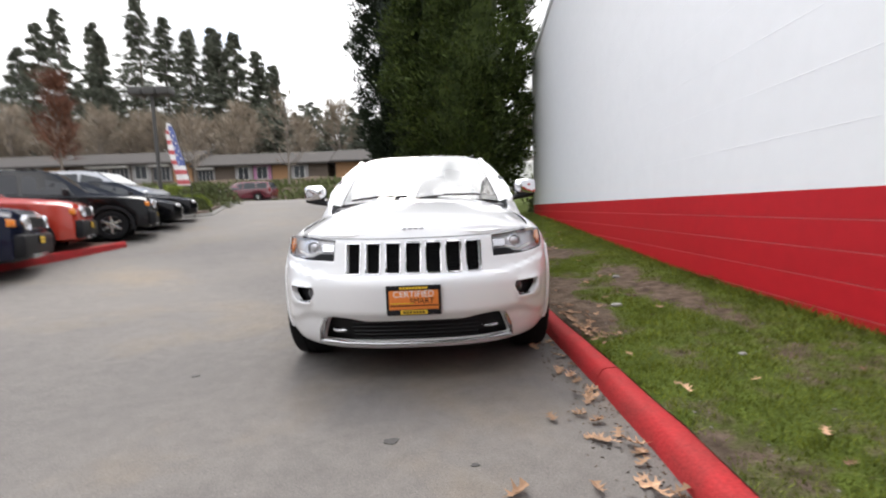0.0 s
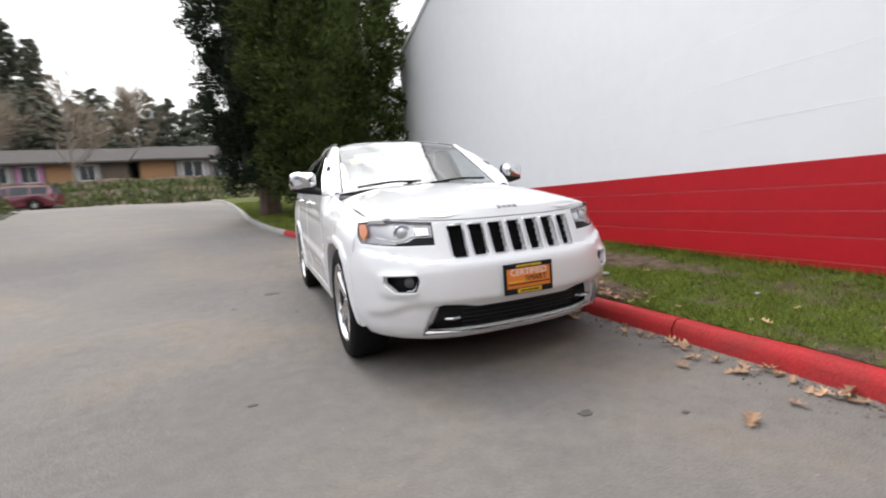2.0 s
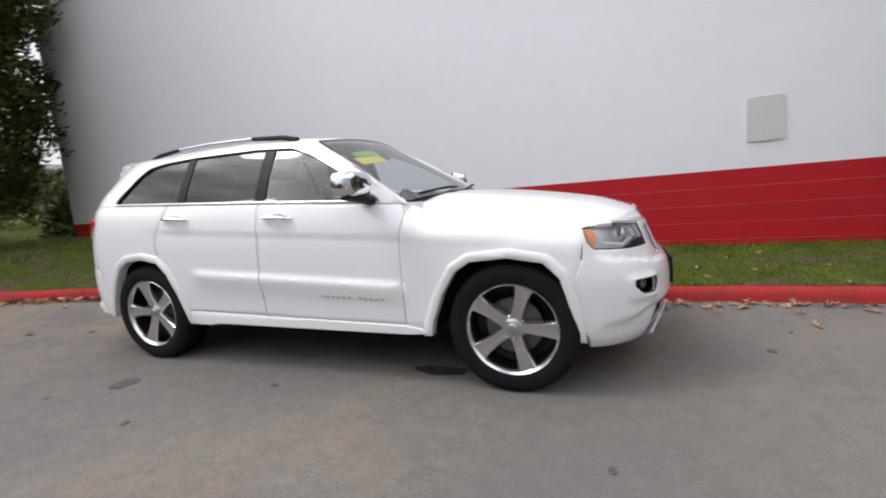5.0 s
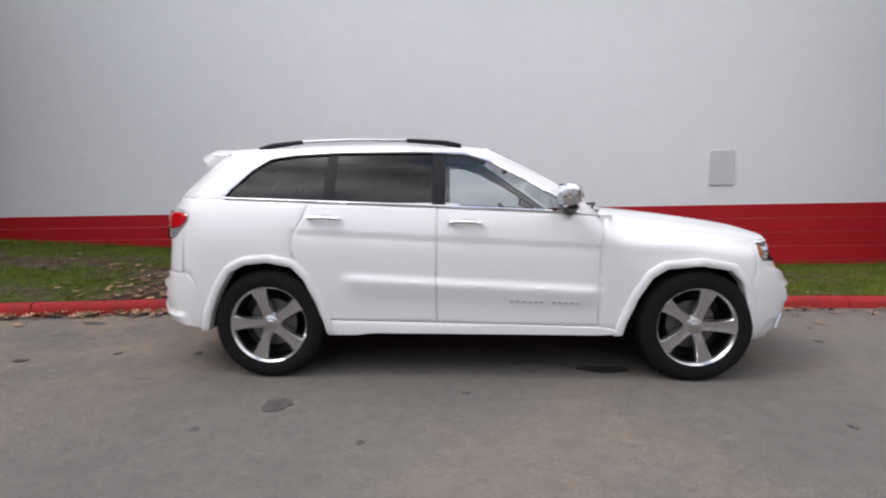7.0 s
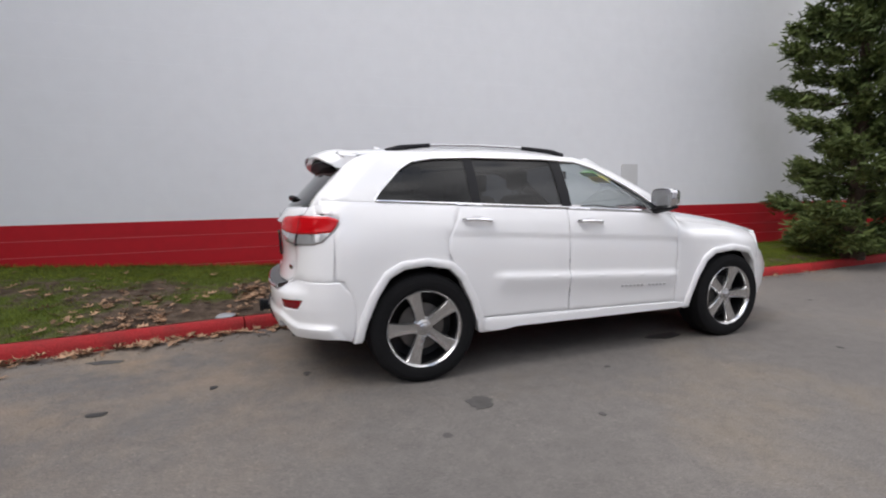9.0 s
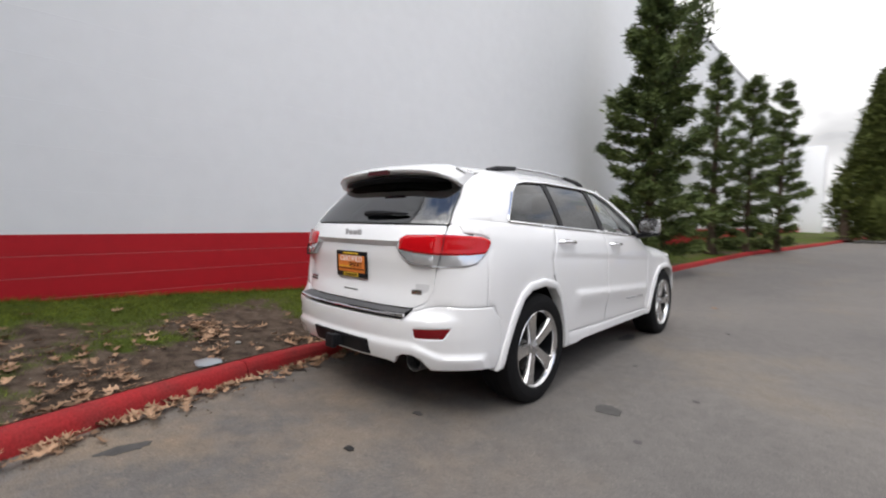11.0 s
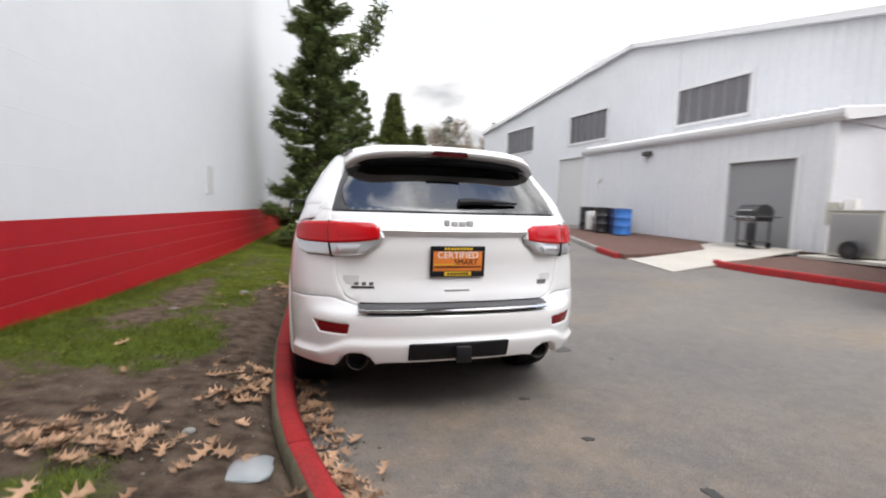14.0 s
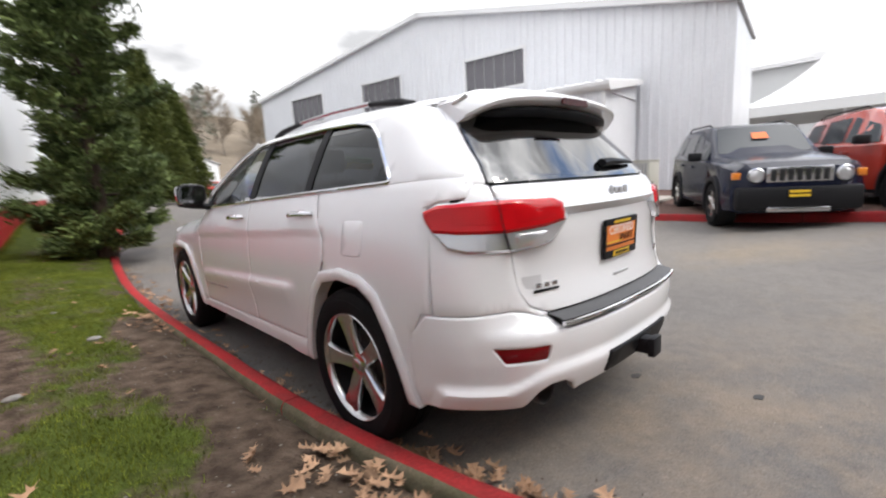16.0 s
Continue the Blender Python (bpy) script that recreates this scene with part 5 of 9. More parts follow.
for sg in (-1, 1):
    bm = bmesh.new()
    for z in (0.385,):
        tube(bm, [front_map(fa(sg * x, z), z, o) for x, o in ((0.42, 0.04), (0.425, 0.0), (0.46, -0.012), (0.495, 0.0), (0.50, 0.04))], 0.009, 6)
    part("tow_hook", bm, "satin_chrome", fascia, "bare metal tow hook")
    # headlamp
    lens_out = [(sg * a, z) for a, z in lamp_half]
    lamp = part("headlamp", face_out(drape(lens_out, lambda a, z, d: front_map(a, z, 0.034 + d), 0.05, 0.01, edge=0, lip=0), (0, 0.5, 0.6)), "lamp_bowl", suv, "clear headlamp with chrome bezels")
    ln = part("lens", face_out(drape(offset_poly(dense(lens_out, 0.03), 0.003), lambda a, z, d: front_map(a, z, 0.004 + d), 0.045, 0.004, edge=0.002), (0, 0.5, 0.6)), "glass_lamp", lamp)
    ln.visible_shadow = False
    bm = tube(bmesh.new(), [front_map(a, z, 0.006) for a, z in dense(lens_out, 0.03)], 0.0045, 5, close=True)
    part("lamp_gasket", bm, "black_plastic", lamp)
    c = front_map(sg * fa(0.665, 0.868), 0.868, 0.026)
    bm = lathe(bmesh.new(), [(0.047, 0.03), (0.049, 0.0), (0.045, -0.004), (0.040, 0.02)], 28, "y", Matrix.Translation(c) @ Matrix.Rotation(sg * 0.35, 4, "Z"))
    part("projector_ring", bm, "chrome", lamp)
    bm = lathe(bmesh.new(), [(0.040, 0.02), (0.033, 0.0), (0.020, -0.010), (0.0, -0.013)], 28, "y", Matrix.Translation(c) @ Matrix.Rotation(sg * 0.35, 4, "Z"))
    part("projector_lens", bm, "clear_lens", lamp)
    bar = rounded([(fa(0.515, 0.84), 0.842), (fa(0.60, 0.84), 0.842), (fa(0.60, 0.90), 0.895), (fa(0.515, 0.90), 0.893)], 0.01)
    part("reflector_bar", face_out(drape([(sg * a, z) for a, z in bar], lambda a, z, d: front_map(a, z, 0.022 + d), 0.04, 0.01), (0, 0.5, 0.6)), "chrome", lamp)
    drl = [(fa(0.505, 0.838), 0.838), (fa(0.60, 0.838), 0.838), (fa(0.70, 0.806), 0.81), (fa(0.80, 0.83), 0.835), (fa(0.80, 0.85), 0.85), (fa(0.70, 0.826), 0.828), (fa(0.61, 0.850), 0.850), (fa(0.505, 0.850), 0.850)]
    part("light_strip", face_out(drape([(sg * a, z) for a, z in drl], lambda a, z, d: front_map(a, z, 0.03 + d), 0.04, 0.01), (0, 0.5, 0.6)), "plastic_white", lamp)
    blk = [(fa(0.503, 0.797), 0.797), (fa(0.70, 0.800), 0.802), (fa(0.70, 0.804), 0.808), (fa(0.64, 0.815), 0.815), (fa(0.60, 0.836), 0.836), (fa(0.503, 0.836), 0.836)]
    part("lower_bezel", face_out(drape([(sg * a, z) for a, z in blk], lambda a, z, d: front_map(a, z, 0.0 + d), 0.04, 0.03, edge=0), (0, 0.5, 0.6)), "black_plastic", lamp)
    amb = [(fa_y(-0.475, 0.83), 0.832), (fa_y(-0.432, 0.866), 0.866), (fa_y(-0.412, 0.928), 0.928), (fa_y(-0.455, 0.928), 0.928), (fa_y(-0.49, 0.88), 0.88)]
    part("side_marker", face_out(drape([(sg * a, z) for a, z in amb], lambda a, z, d: front_map(a, z, 0.008 + d), 0.03, 0.01, edge=0), (0, 0.5, 0.6)), "amber_lens", lamp, "amber side marker")
    # fog lamp
    fog = part("fog_lamp", face_out(drape([(sg * a, z) for a, z in fog_half], lambda a, z, d: front_map(a, z, 0.06 + d), 0.04, 0.01, edge=0, lip=0), (0, 0.5, 0.6)), "black_plastic", suv, "small round fog lamp in a black recess")
    bm = tube(bmesh.new(), [front_map(sg * a, z, 0.008) for a, z in dense(fog_half, 0.03)], 0.005, 6, close=True)
    part("fog_bezel", bm, "black_plastic", fog)
    bm = tube(bmesh.new(), [front_map(sg * fa(x, z), z, 0.012) for x, z in ((0.633, 0.600), (0.655, 0.555), (0.725, 0.545))], [0.002, 0.0035, 0.002], 6)
    part("fog_trim", bm, "chrome", fog, "bright fog lamp trim")
    c = front_map(sg * fa(0.69, 0.592), 0.592, 0.05)
    part("fog_lens", lathe(bmesh.new(), [(0.030, 0.02), (0.030, 0.0), (0.022, -0.006), (0.0, -0.009)], 20, "y", Matrix.Translation(c) @ Matrix.Rotation(sg * 0.6, 4, "Z")), "fog_glass", fog)


def dealer_plate(root, m):
    """An orange dealer card in a black plate frame; m maps (x right, y out, z up)."""
    pl = part("dealer_plate", box(bmesh.new(), -0.152, 0.152, -0.004, 0.004, -0.076, 0.076, 0.003, m), "plate_orange", root, "orange dealer card in a black frame")
    bm = bmesh.new()
    for r in ((-0.162, 0.162, -0.007, 0.009, 0.060, 0.088), (-0.162, 0.162, -0.007, 0.009, -0.088, -0.054), (-0.162, -0.146, -0.007, 0.009, -0.054, 0.060), (0.146, 0.162, -0.007, 0.009, -0.054, 0.060)):
        box(bm, *r, bevel=0.003, m=m)
    part("plate_frame", bm, "black_plastic", pl, "black plastic plate frame with yellow print")
    face = lambda x, z: m @ Matrix.Translation((x, -0.0050, z)) @ Matrix.Rotation(radians(90), 4, "X")
    part("lettering", text_bm("CERTIFIED", 0.053, 0.0010, face(0, 0.036)), "plate_white", pl, "white word CERTIFIED")
    part("lettering", text_bm("SMART", 0.046, 0.0010, face(0.048, -0.004)), "black_plastic", pl, "black word SMART")
    part("plate_line", boxes((-0.140, 0.140, -0.0062, -0.004, -0.034, -0.028)), "black_plastic", pl).matrix_basis = m
    part("plate_swoosh", boxes((-0.140, 0.0, -0.0060, -0.004, -0.020, -0.014)), "plate_yellow", pl).matrix_basis = m
    for i in range(9):
        x = -0.085 + 0.170 * (i + 0.5) / 9
        part("print_bar", boxes((x - 0.0075, x + 0.0075, -0.0085, -0.0065, 0.067, 0.080)), "plate_yellow", pl, "yellow illegible print").matrix_basis = m
    part("plate_band", boxes((-0.080, 0.080, -0.0085, -0.0065, -0.082, -0.058)), "plate_yellow", pl, "yellow band with illegible print").matrix_basis = m
    for i in range(7):
        x = -0.066 + 0.132 * (i + 0.5) / 7
        part("print_bar", boxes((x - 0.007, x + 0.007, -0.0098, -0.0085, -0.076, -0.064)), "black_plastic", pl).matrix_basis = m
    return pl


dealer_plate(suv, Matrix.Translation((0, -0.904, 0.568)) @ Matrix.Rotation(radians(-2), 4, "X"))
part("plate_mount", boxes((-0.14, 0.14, -0.894, -0.85, 0.50, 0.64), bevel=0.006), "black_plastic", suv)

# tail: gate, glass, lamps, bumper
lampR = [(ra(0.42, 1.075), 1.075), (ra(0.44, 1.05), 1.05), (ra(0.52, 0.985), 0.985), (ra(0.68, 0.965), 0.965), (ra_y(3.62, 0.972), 0.972), (ra_y(3.565, 0.99), 0.99), (ra_y(3.50, 1.06), 1.06), (ra_y(3.465, 1.135), 1.135), (ra_y(3.52, 1.158), 1.158), (ra(0.70, 1.165), 1.165), (ra(0.48, 1.158), 1.158), (ra(0.435, 1.135), 1.135)]
gate_half = [(0.0, 0.715), (0.56, 0.715), (0.635, 0.745), (0.675, 0.82), (0.69, 0.96), (0.705, 1.215), (0.0, 1.215)]
gate = in_rear(gate_half[1:-1]) + [(-a, z) for a, z in reversed(in_rear(gate_half[1:-1]))]
gate = rounded(gate, 0.02, 3)


def gate_map(a, z, d):
    """The tailgate: a shelf above the plate and a hollow for it."""
    v = rear_map(a, z, d)
    hollow = clamp((1.105 - z) / 0.02) * clamp((z - 0.715) / 0.12) * clamp((0.62 - abs(a)) / 0.10)
    shelf = math.exp(-(((z - 1.115) / 0.02) ** 2)) * clamp((0.75 - abs(a)) / 0.2)
    return v + Vector((0, -0.022 * hollow + 0.012 * shelf, 0))


tg = part("tailgate", face_out(drape(gate, gate_map, 0.04, 0.03), (0, 3, 0.9)), "car_white", suv)
for sg in (-1, 1):
    for a0, a1, z0, z1, dd in ((0.45, 1.28, 0.62, 0.86, 0.016), (0.95, 1.28, 0.40, 0.70, 0.016), (0.80, 1.28, 1.17, 1.27, 0.012)):
        bm = bmesh.new()
        rings(bm, [[rear_map(sg * a, z, dd) for a in steps(a0, a1, 20)] for z in steps(z0, z1, 8)], False, False)
        part("inner_skin", face_out(bm, (0, 3, 0.9)), "seam", suv)
# corner skin between gate and quarter
for sg in (-1, 1):
    corner = [(sg * ra(x, z), z) for x, z in ((0.566, 0.710), (0.641, 0.742), (0.681, 0.818), (0.696, 0.96), (0.711, 1.1), (0.711, 1.215))] + [(sg * ra_y(3.60, 1.24), 1.24), (sg * ra_y(3.60, 1.17), 1.17), (sg * ra_y(3.50, 1.13), 1.13), (sg * ra_y(3.50, 0.97), 0.97), (sg * ra_y(3.50, 0.74), 0.74), (sg * ra(0.72, 0.743), 0.743), (sg * ra(0.66, 0.729), 0.729), (sg * ra(0.60, 0.706), 0.706)]
    part("rear_corner_panel", face_out(drape(corner, lambda a, z, d: rear_map(a, z, d + 0.003), 0.04, 0.02, edge=0.003), (0, 3, 0.9)), "car_white", suv)
    lamp = part("tail_lamp", face_out(drape([(sg * a, z) for a, z in lampR], lambda a, z, d: rear_map(a, z, d - 0.010), 0.035, 0.03, edge=0.01, lip=0.012), (0, 3, 0.9)), "clear_lens", suv, "wrap-around red and clear tail lamp")
    red = [(a, z) for a, z in lampR if z > 1.04]
    redp = [(ra(0.445, 1.066), 1.066), (ra(0.55, 1.050), 1.050), (ra(0.70, 1.040), 1.040), (ra_y(3.60, 1.045), 1.045), (ra_y(3.515, 1.055), 1.055)] + [(a - 0.004 * (1 if a > 0.9 else -1), z - 0.003) for a, z in lampR if z > 1.09]
    rp = part("red_lens", face_out(drape([(sg * a, z) for a, z in redp], lambda a, z, d: rear_map(a, z, d - 0.020), 0.035, 0.02, edge=0.008, lip=0.012), (0, 3, 0.9)), "red_lens", lamp, "glossy red lamp lens")
    core = [(ra(0.49, 1.085), 1.085), (ra(0.66, 1.075), 1.075), (ra(0.66, 1.130), 1.130), (ra(0.49, 1.13), 1.13)]
    part("lamp_core", face_out(drape(rounded([(sg * a, z) for a, z in core], 0.02), lambda a, z, d: rear_map(a, z, d - 0.0225), 0.04, 0.004, edge=0.001), (0, 3, 0.9)), "red_lens", lamp)
    part("lamp_core", face_out(drape(rounded([(sg * a, z) for a, z in [(ra(0.72, 1.075), 1.075), (ra_y(3.58, 1.08), 1.08), (ra_y(3.57, 1.13), 1.13), (ra(0.72, 1.13), 1.13)]], 0.02), lambda a, z, d: rear_map(a, z, d - 0.0225), 0.04, 0.004, edge=0.001), (0, 3, 0.9)), "red_lens", lamp)
    part("reverse_lens", face_out(drape(rounded([(sg * a, z) for a, z in [(ra(0.56, 0.985), 0.985), (ra(0.67, 0.978), 0.978), (ra(0.67, 1.03), 1.03), (ra(0.54, 1.035), 1.035)]], 0.01), lambda a, z, d: rear_map(a, z, d - 0.014), 0.04, 0.01, edge=0.003), (0, 3, 0.9)), "clear_lens", lamp)
    part("lamp_split", face_out(drape([(sg * ra(0.694, 0.964), 0.964), (sg * ra(0.6975, 0.964), 0.964), (sg * ra(0.7075, 1.166), 1.166), (sg * ra(0.704, 1.166), 1.166)], lambda a, z, d: rear_map(a, z, d - 0.0215), 0.05, 0.03, edge=0, lip=0), (0, 3, 0.9)), "black_plastic", lamp)

g_half = [(0.705, 1.226), (0.685, 1.30), (0.655, 1.40), (0.61, 1.50), (0.575, 1.555), (0.3, 1.57)]
rg = in_rear(g_half) + [(-a, z) for a, z in reversed(in_rear(g_half))]
rear_glass = part("rear_window", face_out(drape(rg, lambda a, z, d: rear_map(a, z, 0.004 + d), 0.06, 0.006, edge=0.002), (0, 3, 1.3)), "glass_rear", suv, "dark tinted rear window")
rear_glass.visible_shadow = False
for sg in (-1, 1):
    dp = [(ra(0.712, 1.226), 1.226), (ra(0.693, 1.30), 1.30), (ra(0.663, 1.40), 1.40), (ra(0.618, 1.50), 1.50), (ra(0.585, 1.565), 1.565), (ra_y(3.26, 1.60), 1.60), (ra_y(3.34, 1.53), 1.53), (ra_y(3.42, 1.45), 1.45), (ra_y(3.53, 1.32), 1.32), (ra_y(3.58, 1.226), 1.226)]
    part("d_pillar", face_out(drape([(sg * a, z) for a, z in dp], lambda a, z, d: rear_map(a, z, d - 0.001), 0.04, 0.03, edge=0.003), (0, 3, 1.3)), "car_white", suv)
# spoiler
bm = bmesh.new()
loops = []
for x in steps(-0.625, 0.625, 24):
    k = abs(x) / 0.625
    yb = 3.598 - 0.035 * k * k - 0.10 * k**8
    zt_ = roof_z(0, 3.30) - 0.028 * k * k - 0.05 * k**8
    tip = zt_ - 0.055 - 0.01 * k
    loops.append([(x, 3.30, zt_ - 0.002), (x, 3.42, zt_ + 0.004), (x, yb - 0.08, zt_ - 0.012), (x, yb - 0.01, tip + 0.018), (x, yb, tip + 0.004), (x, yb - 0.008, tip - 0.010), (x, yb - 0.06, tip - 0.026), (x, 3.42, tip - 0.045), (x, 3.30, tip - 0.03)])
rings(bm, loops)
bmesh.ops.recalc_face_normals(bm, faces=bm.faces)
sp = part("spoiler", bm, "car_white", suv, "white roof spoiler with a black underside", angle=40)
bm = bmesh.new()
loops = []
for x in steps(-0.555, 0.555, 20):
    k = abs(x) / 0.555
    zt_ = 1.62 - 0.028 * k * k
    loops.append([(x, 3.555 - 0.04 * k * k - 0.05 * k**8, zt_ - 0.078), (x, 3.555 - 0.04 * k * k - 0.05 * k**8, zt_ - 0.066), (x, 3.36, zt_ - 0.075), (x, 3.47, zt_ - 0.108 + 0.02 * k**4)])
rings(bm, loops)
bmesh.ops.recalc_face_normals(bm, faces=bm.faces)
part("spoiler_underside", bm, "black_plastic", sp)
bm = bmesh.new()
prism(bm, rounded([(-0.12, -0.017), (0.12, -0.017), (0.105, 0.015), (-0.105, 0.015)], 0.01), 0.012, lambda a, b, d: Vector((a, 3.594 + d - 0.04 * a * a, 1.578 + b)))
part("brake_light", bm, "brake_dark", sp, "dark red high brake light")
# rear wiper
bm = tube(bmesh.new(), [rear_map(ra(x, z), z, -o) for x, z, o in ((-0.03, 1.285, 0.015), (-0.10, 1.292, 0.03), (-0.28, 1.290, 0.026), (-0.40, 1.285, 0.016))], [0.026, 0.022, 0.015, 0.009], 8, flat=0.8)
part("rear_wiper", bm, "black_plastic", suv)
# gate badges as plain shapes
for k, (w, h) in enumerate(((0.032, 0.060), (0.040, 0.042), (0.040, 0.042), (0.042, 0.054))):
    x = 0.068 - k * 0.046
    bm = bmesh.new()
    box(bm, x - w / 2, x + w / 2, -0.004, 0.006, -h / 2, h / 2, 0.006)
    bmesh.ops.translate(bm, vec=gate_map(ra(x, 1.152), 1.152, 0) + Vector((-x, 0, 0)), verts=bm.verts)
    part("badge_bar", bm, "badge_grey", tg)
for x0, x1, z0, z1, mt in ((0.47, 0.60, 0.792, 0.802, "black_plastic"), (0.475, 0.50, 0.808, 0.826, "satin_chrome"), (0.515, 0.54, 0.808, 0.826, "satin_chrome"), (0.555, 0.58, 0.808, 0.826, "satin_chrome"), (-0.60, -0.53, 0.795, 0.825, "satin_chrome"), (-0.075, 0.075, 0.772, 0.784, "badge_grey")):
    xm = (x0 + x1) / 2
    p = gate_map(ra(xm, (z0 + z1) / 2), (z0 + z1) / 2, 0)
    bm = bmesh.new()
    box(bm, x0, x1, p.y - 0.004, p.y + 0.005, z0, z1, 0.003)
    bmesh.ops.rotate(bm, cent=(xm, p.y, 0), matrix=Matrix.Rotation(-0.25 * (1 if xm > 0.2 else -1 if xm < -0.2 else 0), 3, "Z"), verts=bm.verts)
    part("badge_bar", bm, mt, tg)
dealer_plate(suv, Matrix.Translation((0, 3.822, 0.944)) @ Matrix.Rotation(radians(180), 4, "Z") @ Matrix.Rotation(radians(3), 4, "X"))
# rear bumper
rb_half = [(0.40, 0.385), (0.455, 0.375), (0.485, 0.420), (0.53, 0.445), (0.59, 0.445), (0.635, 0.420), (0.67, 0.355)]
rbh = in_rear(rb_half) + [(ra_y(3.62, 0.36), 0.36), (ra_y(3.50, 0.36), 0.36), (ra_y(3.42, 0.34), 0.34), (ra_y(3.385, 0.42), 0.42), (ra_y(3.385, 0.55), 0.55), (ra_y(3.42, 0.66), 0.66), (ra_y(3.46, 0.735), 0.735)] + [(ra(0.72, 0.737), 0.737), (ra(0.66, 0.723), 0.723), (ra(0.60, 0.700), 0.700), (ra(0.565, 0.692), 0.692), (ra(0.55, 0.672), 0.672), (ra(0.52, 0.650), 0.650)]
rbo = rbh + [(-a, z) for a, z in reversed(rbh)]
refl = rounded(in_rear([(0.615, 0.548), (0.765, 0.552), (0.80, 0.615), (0.605, 0.604)]), 0.008)
tow = rounded(in_rear([(-0.285, 0.40), (0.285, 0.40), (0.285, 0.50), (-0.285, 0.50)]), 0.01)
tow = dense(tow, 0.06)


def rb_map(a, z, d):
    """The rear bumper: a proud lower skirt that rises towards the tow panel."""
    k = clamp((abs(a) - 0.46) / 0.26)
    zc = 0.528 - 0.062 * k * k * (3 - 2 * k)
    q = clamp((zc - z) / 0.040)
    return rear_map(a, z, d - 0.024 * q * q * (3 - 2 * q) * clamp((1.12 - abs(a)) / 0.08))


rb = part("rear_bumper", face_out(drape(rbo, rb_map, 0.016, 0.04, holes=[refl, [(-a, z) for a, z in refl]]), (0, 3, 0.6)), "car_white", suv)
bm = bmesh.new()
rings(bm, [[(x, 3.910 - 0.11 * (abs(x) / 0.72) ** 3 + o, z) for x in steps(-0.56, 0.56, 14)] for o, z in ((-0.075, 0.708), (-0.02, 0.700), (-0.004, 0.692))], False, False)
face_out(bm, (0, 3.5, 0.3))
part("step_pad", bm, "pad_grey", rb, "dark grey ribbed step pad")
bm = tube(bmesh.new(), [(x, 3.910 - 0.11 * (abs(x) / 0.72) ** 3, 0.680) for x in steps(-0.56, 0.56, 16)], 0.009, 8)
part("bumper_trim", bm, "chrome", rb, "bright chrome bumper strip")
for sg in (-1, 1):
    part("reflector", face_out(drape([(sg * a, z) for a, z in refl], lambda a, z, d: rb_map(a, z, 0.004 + d), 0.03, 0.01, edge=0.002), (0, 3, 0.6)), "red_lens_deep", rb, "dark red bumper reflector")
    bm = lathe(bmesh.new(), [(0.062, -0.16), (0.062, 0.0), (0.058, 0.004), (0.054, 0.0), (0.054, -0.14)], 24, "y", Matrix.Translation((sg * 0.56, 3.765, 0.385)))
    part("exhaust_tip", bm, "steel_dark", suv, "round exhaust tip")
    # the pipe's inner shade is painted near-black
    part("exhaust_bore", lathe(bmesh.new(), [(0.054, -0.15), (0.054, -0.06), (0.0, -0.06)], 20, "y", Matrix.Translation((sg * 0.56, 3.765, 0.385))), "hollow_shade", suv)
part("tow_panel", face_out(drape(tow, lambda a, z, d: rear_map(a, z, d - 0.034), 0.06, 0.03), (0, 3, 0.6)), "black_plastic", rb, "black tow hitch cover")
bm = bmesh.new()
box(bm, -0.036, 0.036, 3.85, 3.985, 0.412, 0.484, 0.006)
box(bm, -0.044, 0.044, 3.965, 3.995, 0.404, 0.492, 0.006)
part("hitch_receiver", bm, "black_plastic", suv, "square black tow hitch receiver")
# fuel flap
flap = rounded([(2.92, 0.93), (3.09, 0.935), (3.10, 1.095), (2.93, 1.09)], 0.03)
part("fuel_flap", face_out(drape(flap, lambda y, z, d: side_map(1)(y, z, d - 0.004), 0.05, 0.006, edge=0.004), (0, 2, 0.7)), "car_white", suv)

# underside and cabin
bm = bmesh.new()
box(bm, -0.62, 0.62, -0.60, 3.40, 0.24, 0.42, 0.03)
box(bm, -0.74, 0.74, 0.55, 2.42, 0.25, 0.42, 0.03)
box(bm, -0.60, 0.60, -0.62, 0.55, 0.42, 0.90, 0.03)
box(bm, -0.64, 0.64, 2.45, 3.60, 0.42, 0.78, 0.03)
box(bm, -0.66, 0.66, 3.38, 3.66, 0.43, 0.76, 0.03)
part("underbody", bm, "black_plastic", suv)
for cy in (0.0, 2.915):
    part("axle", tube(bmesh.new(), [(-0.75, cy, 0.36), (0.75, cy, 0.36)], 0.05, 10), "black_plastic", suv)
bm = bmesh.new()
box(bm, -0.80, 0.80, 0.62, 1.02, 0.80, 1.115, 0.05)
box(bm, -0.12, 0.12, 0.95, 1.60, 0.5, 0.85, 0.04)
part("dashboard", bm, "leather_grey", suv)
c = Matrix.Translation((0.37, 1.13, 1.03)) @ Matrix.Rotation(radians(-25), 4, "X")
bm = tube(bmesh.new(), [c @ Vector((0.185 * math.cos(t), 0, 0.185 * math.sin(t))) for t in [2 * math.pi * k / 24 for k in range(24)]], 0.017, 8, close=True)
box(bm, -0.05, 0.05, -0.02, 0.03, -0.05, 0.05, 0.02, c)
tube(bm, [c @ Vector((-0.18, 0, 0)), c @ Vector((0.18, 0, 0))], 0.015, 6)
part("steering_wheel", bm, "black_plastic", suv)


def seat(x, y, w, nm):
    bm = bmesh.new()
    box(bm, x - w / 2, x + w / 2, y - 0.28, y + 0.22, 0.55, 0.76, 0.06)
    box(bm, x - w / 2, x + w / 2, -0.07, 0.07, 0.0, 0.62, 0.06, Matrix.Translation((0, y + 0.25, 0.70)) @ Matrix.Rotation(radians(-14), 4, "X"))
    s = part(nm, bm, "leather_grey", suv)
    return s


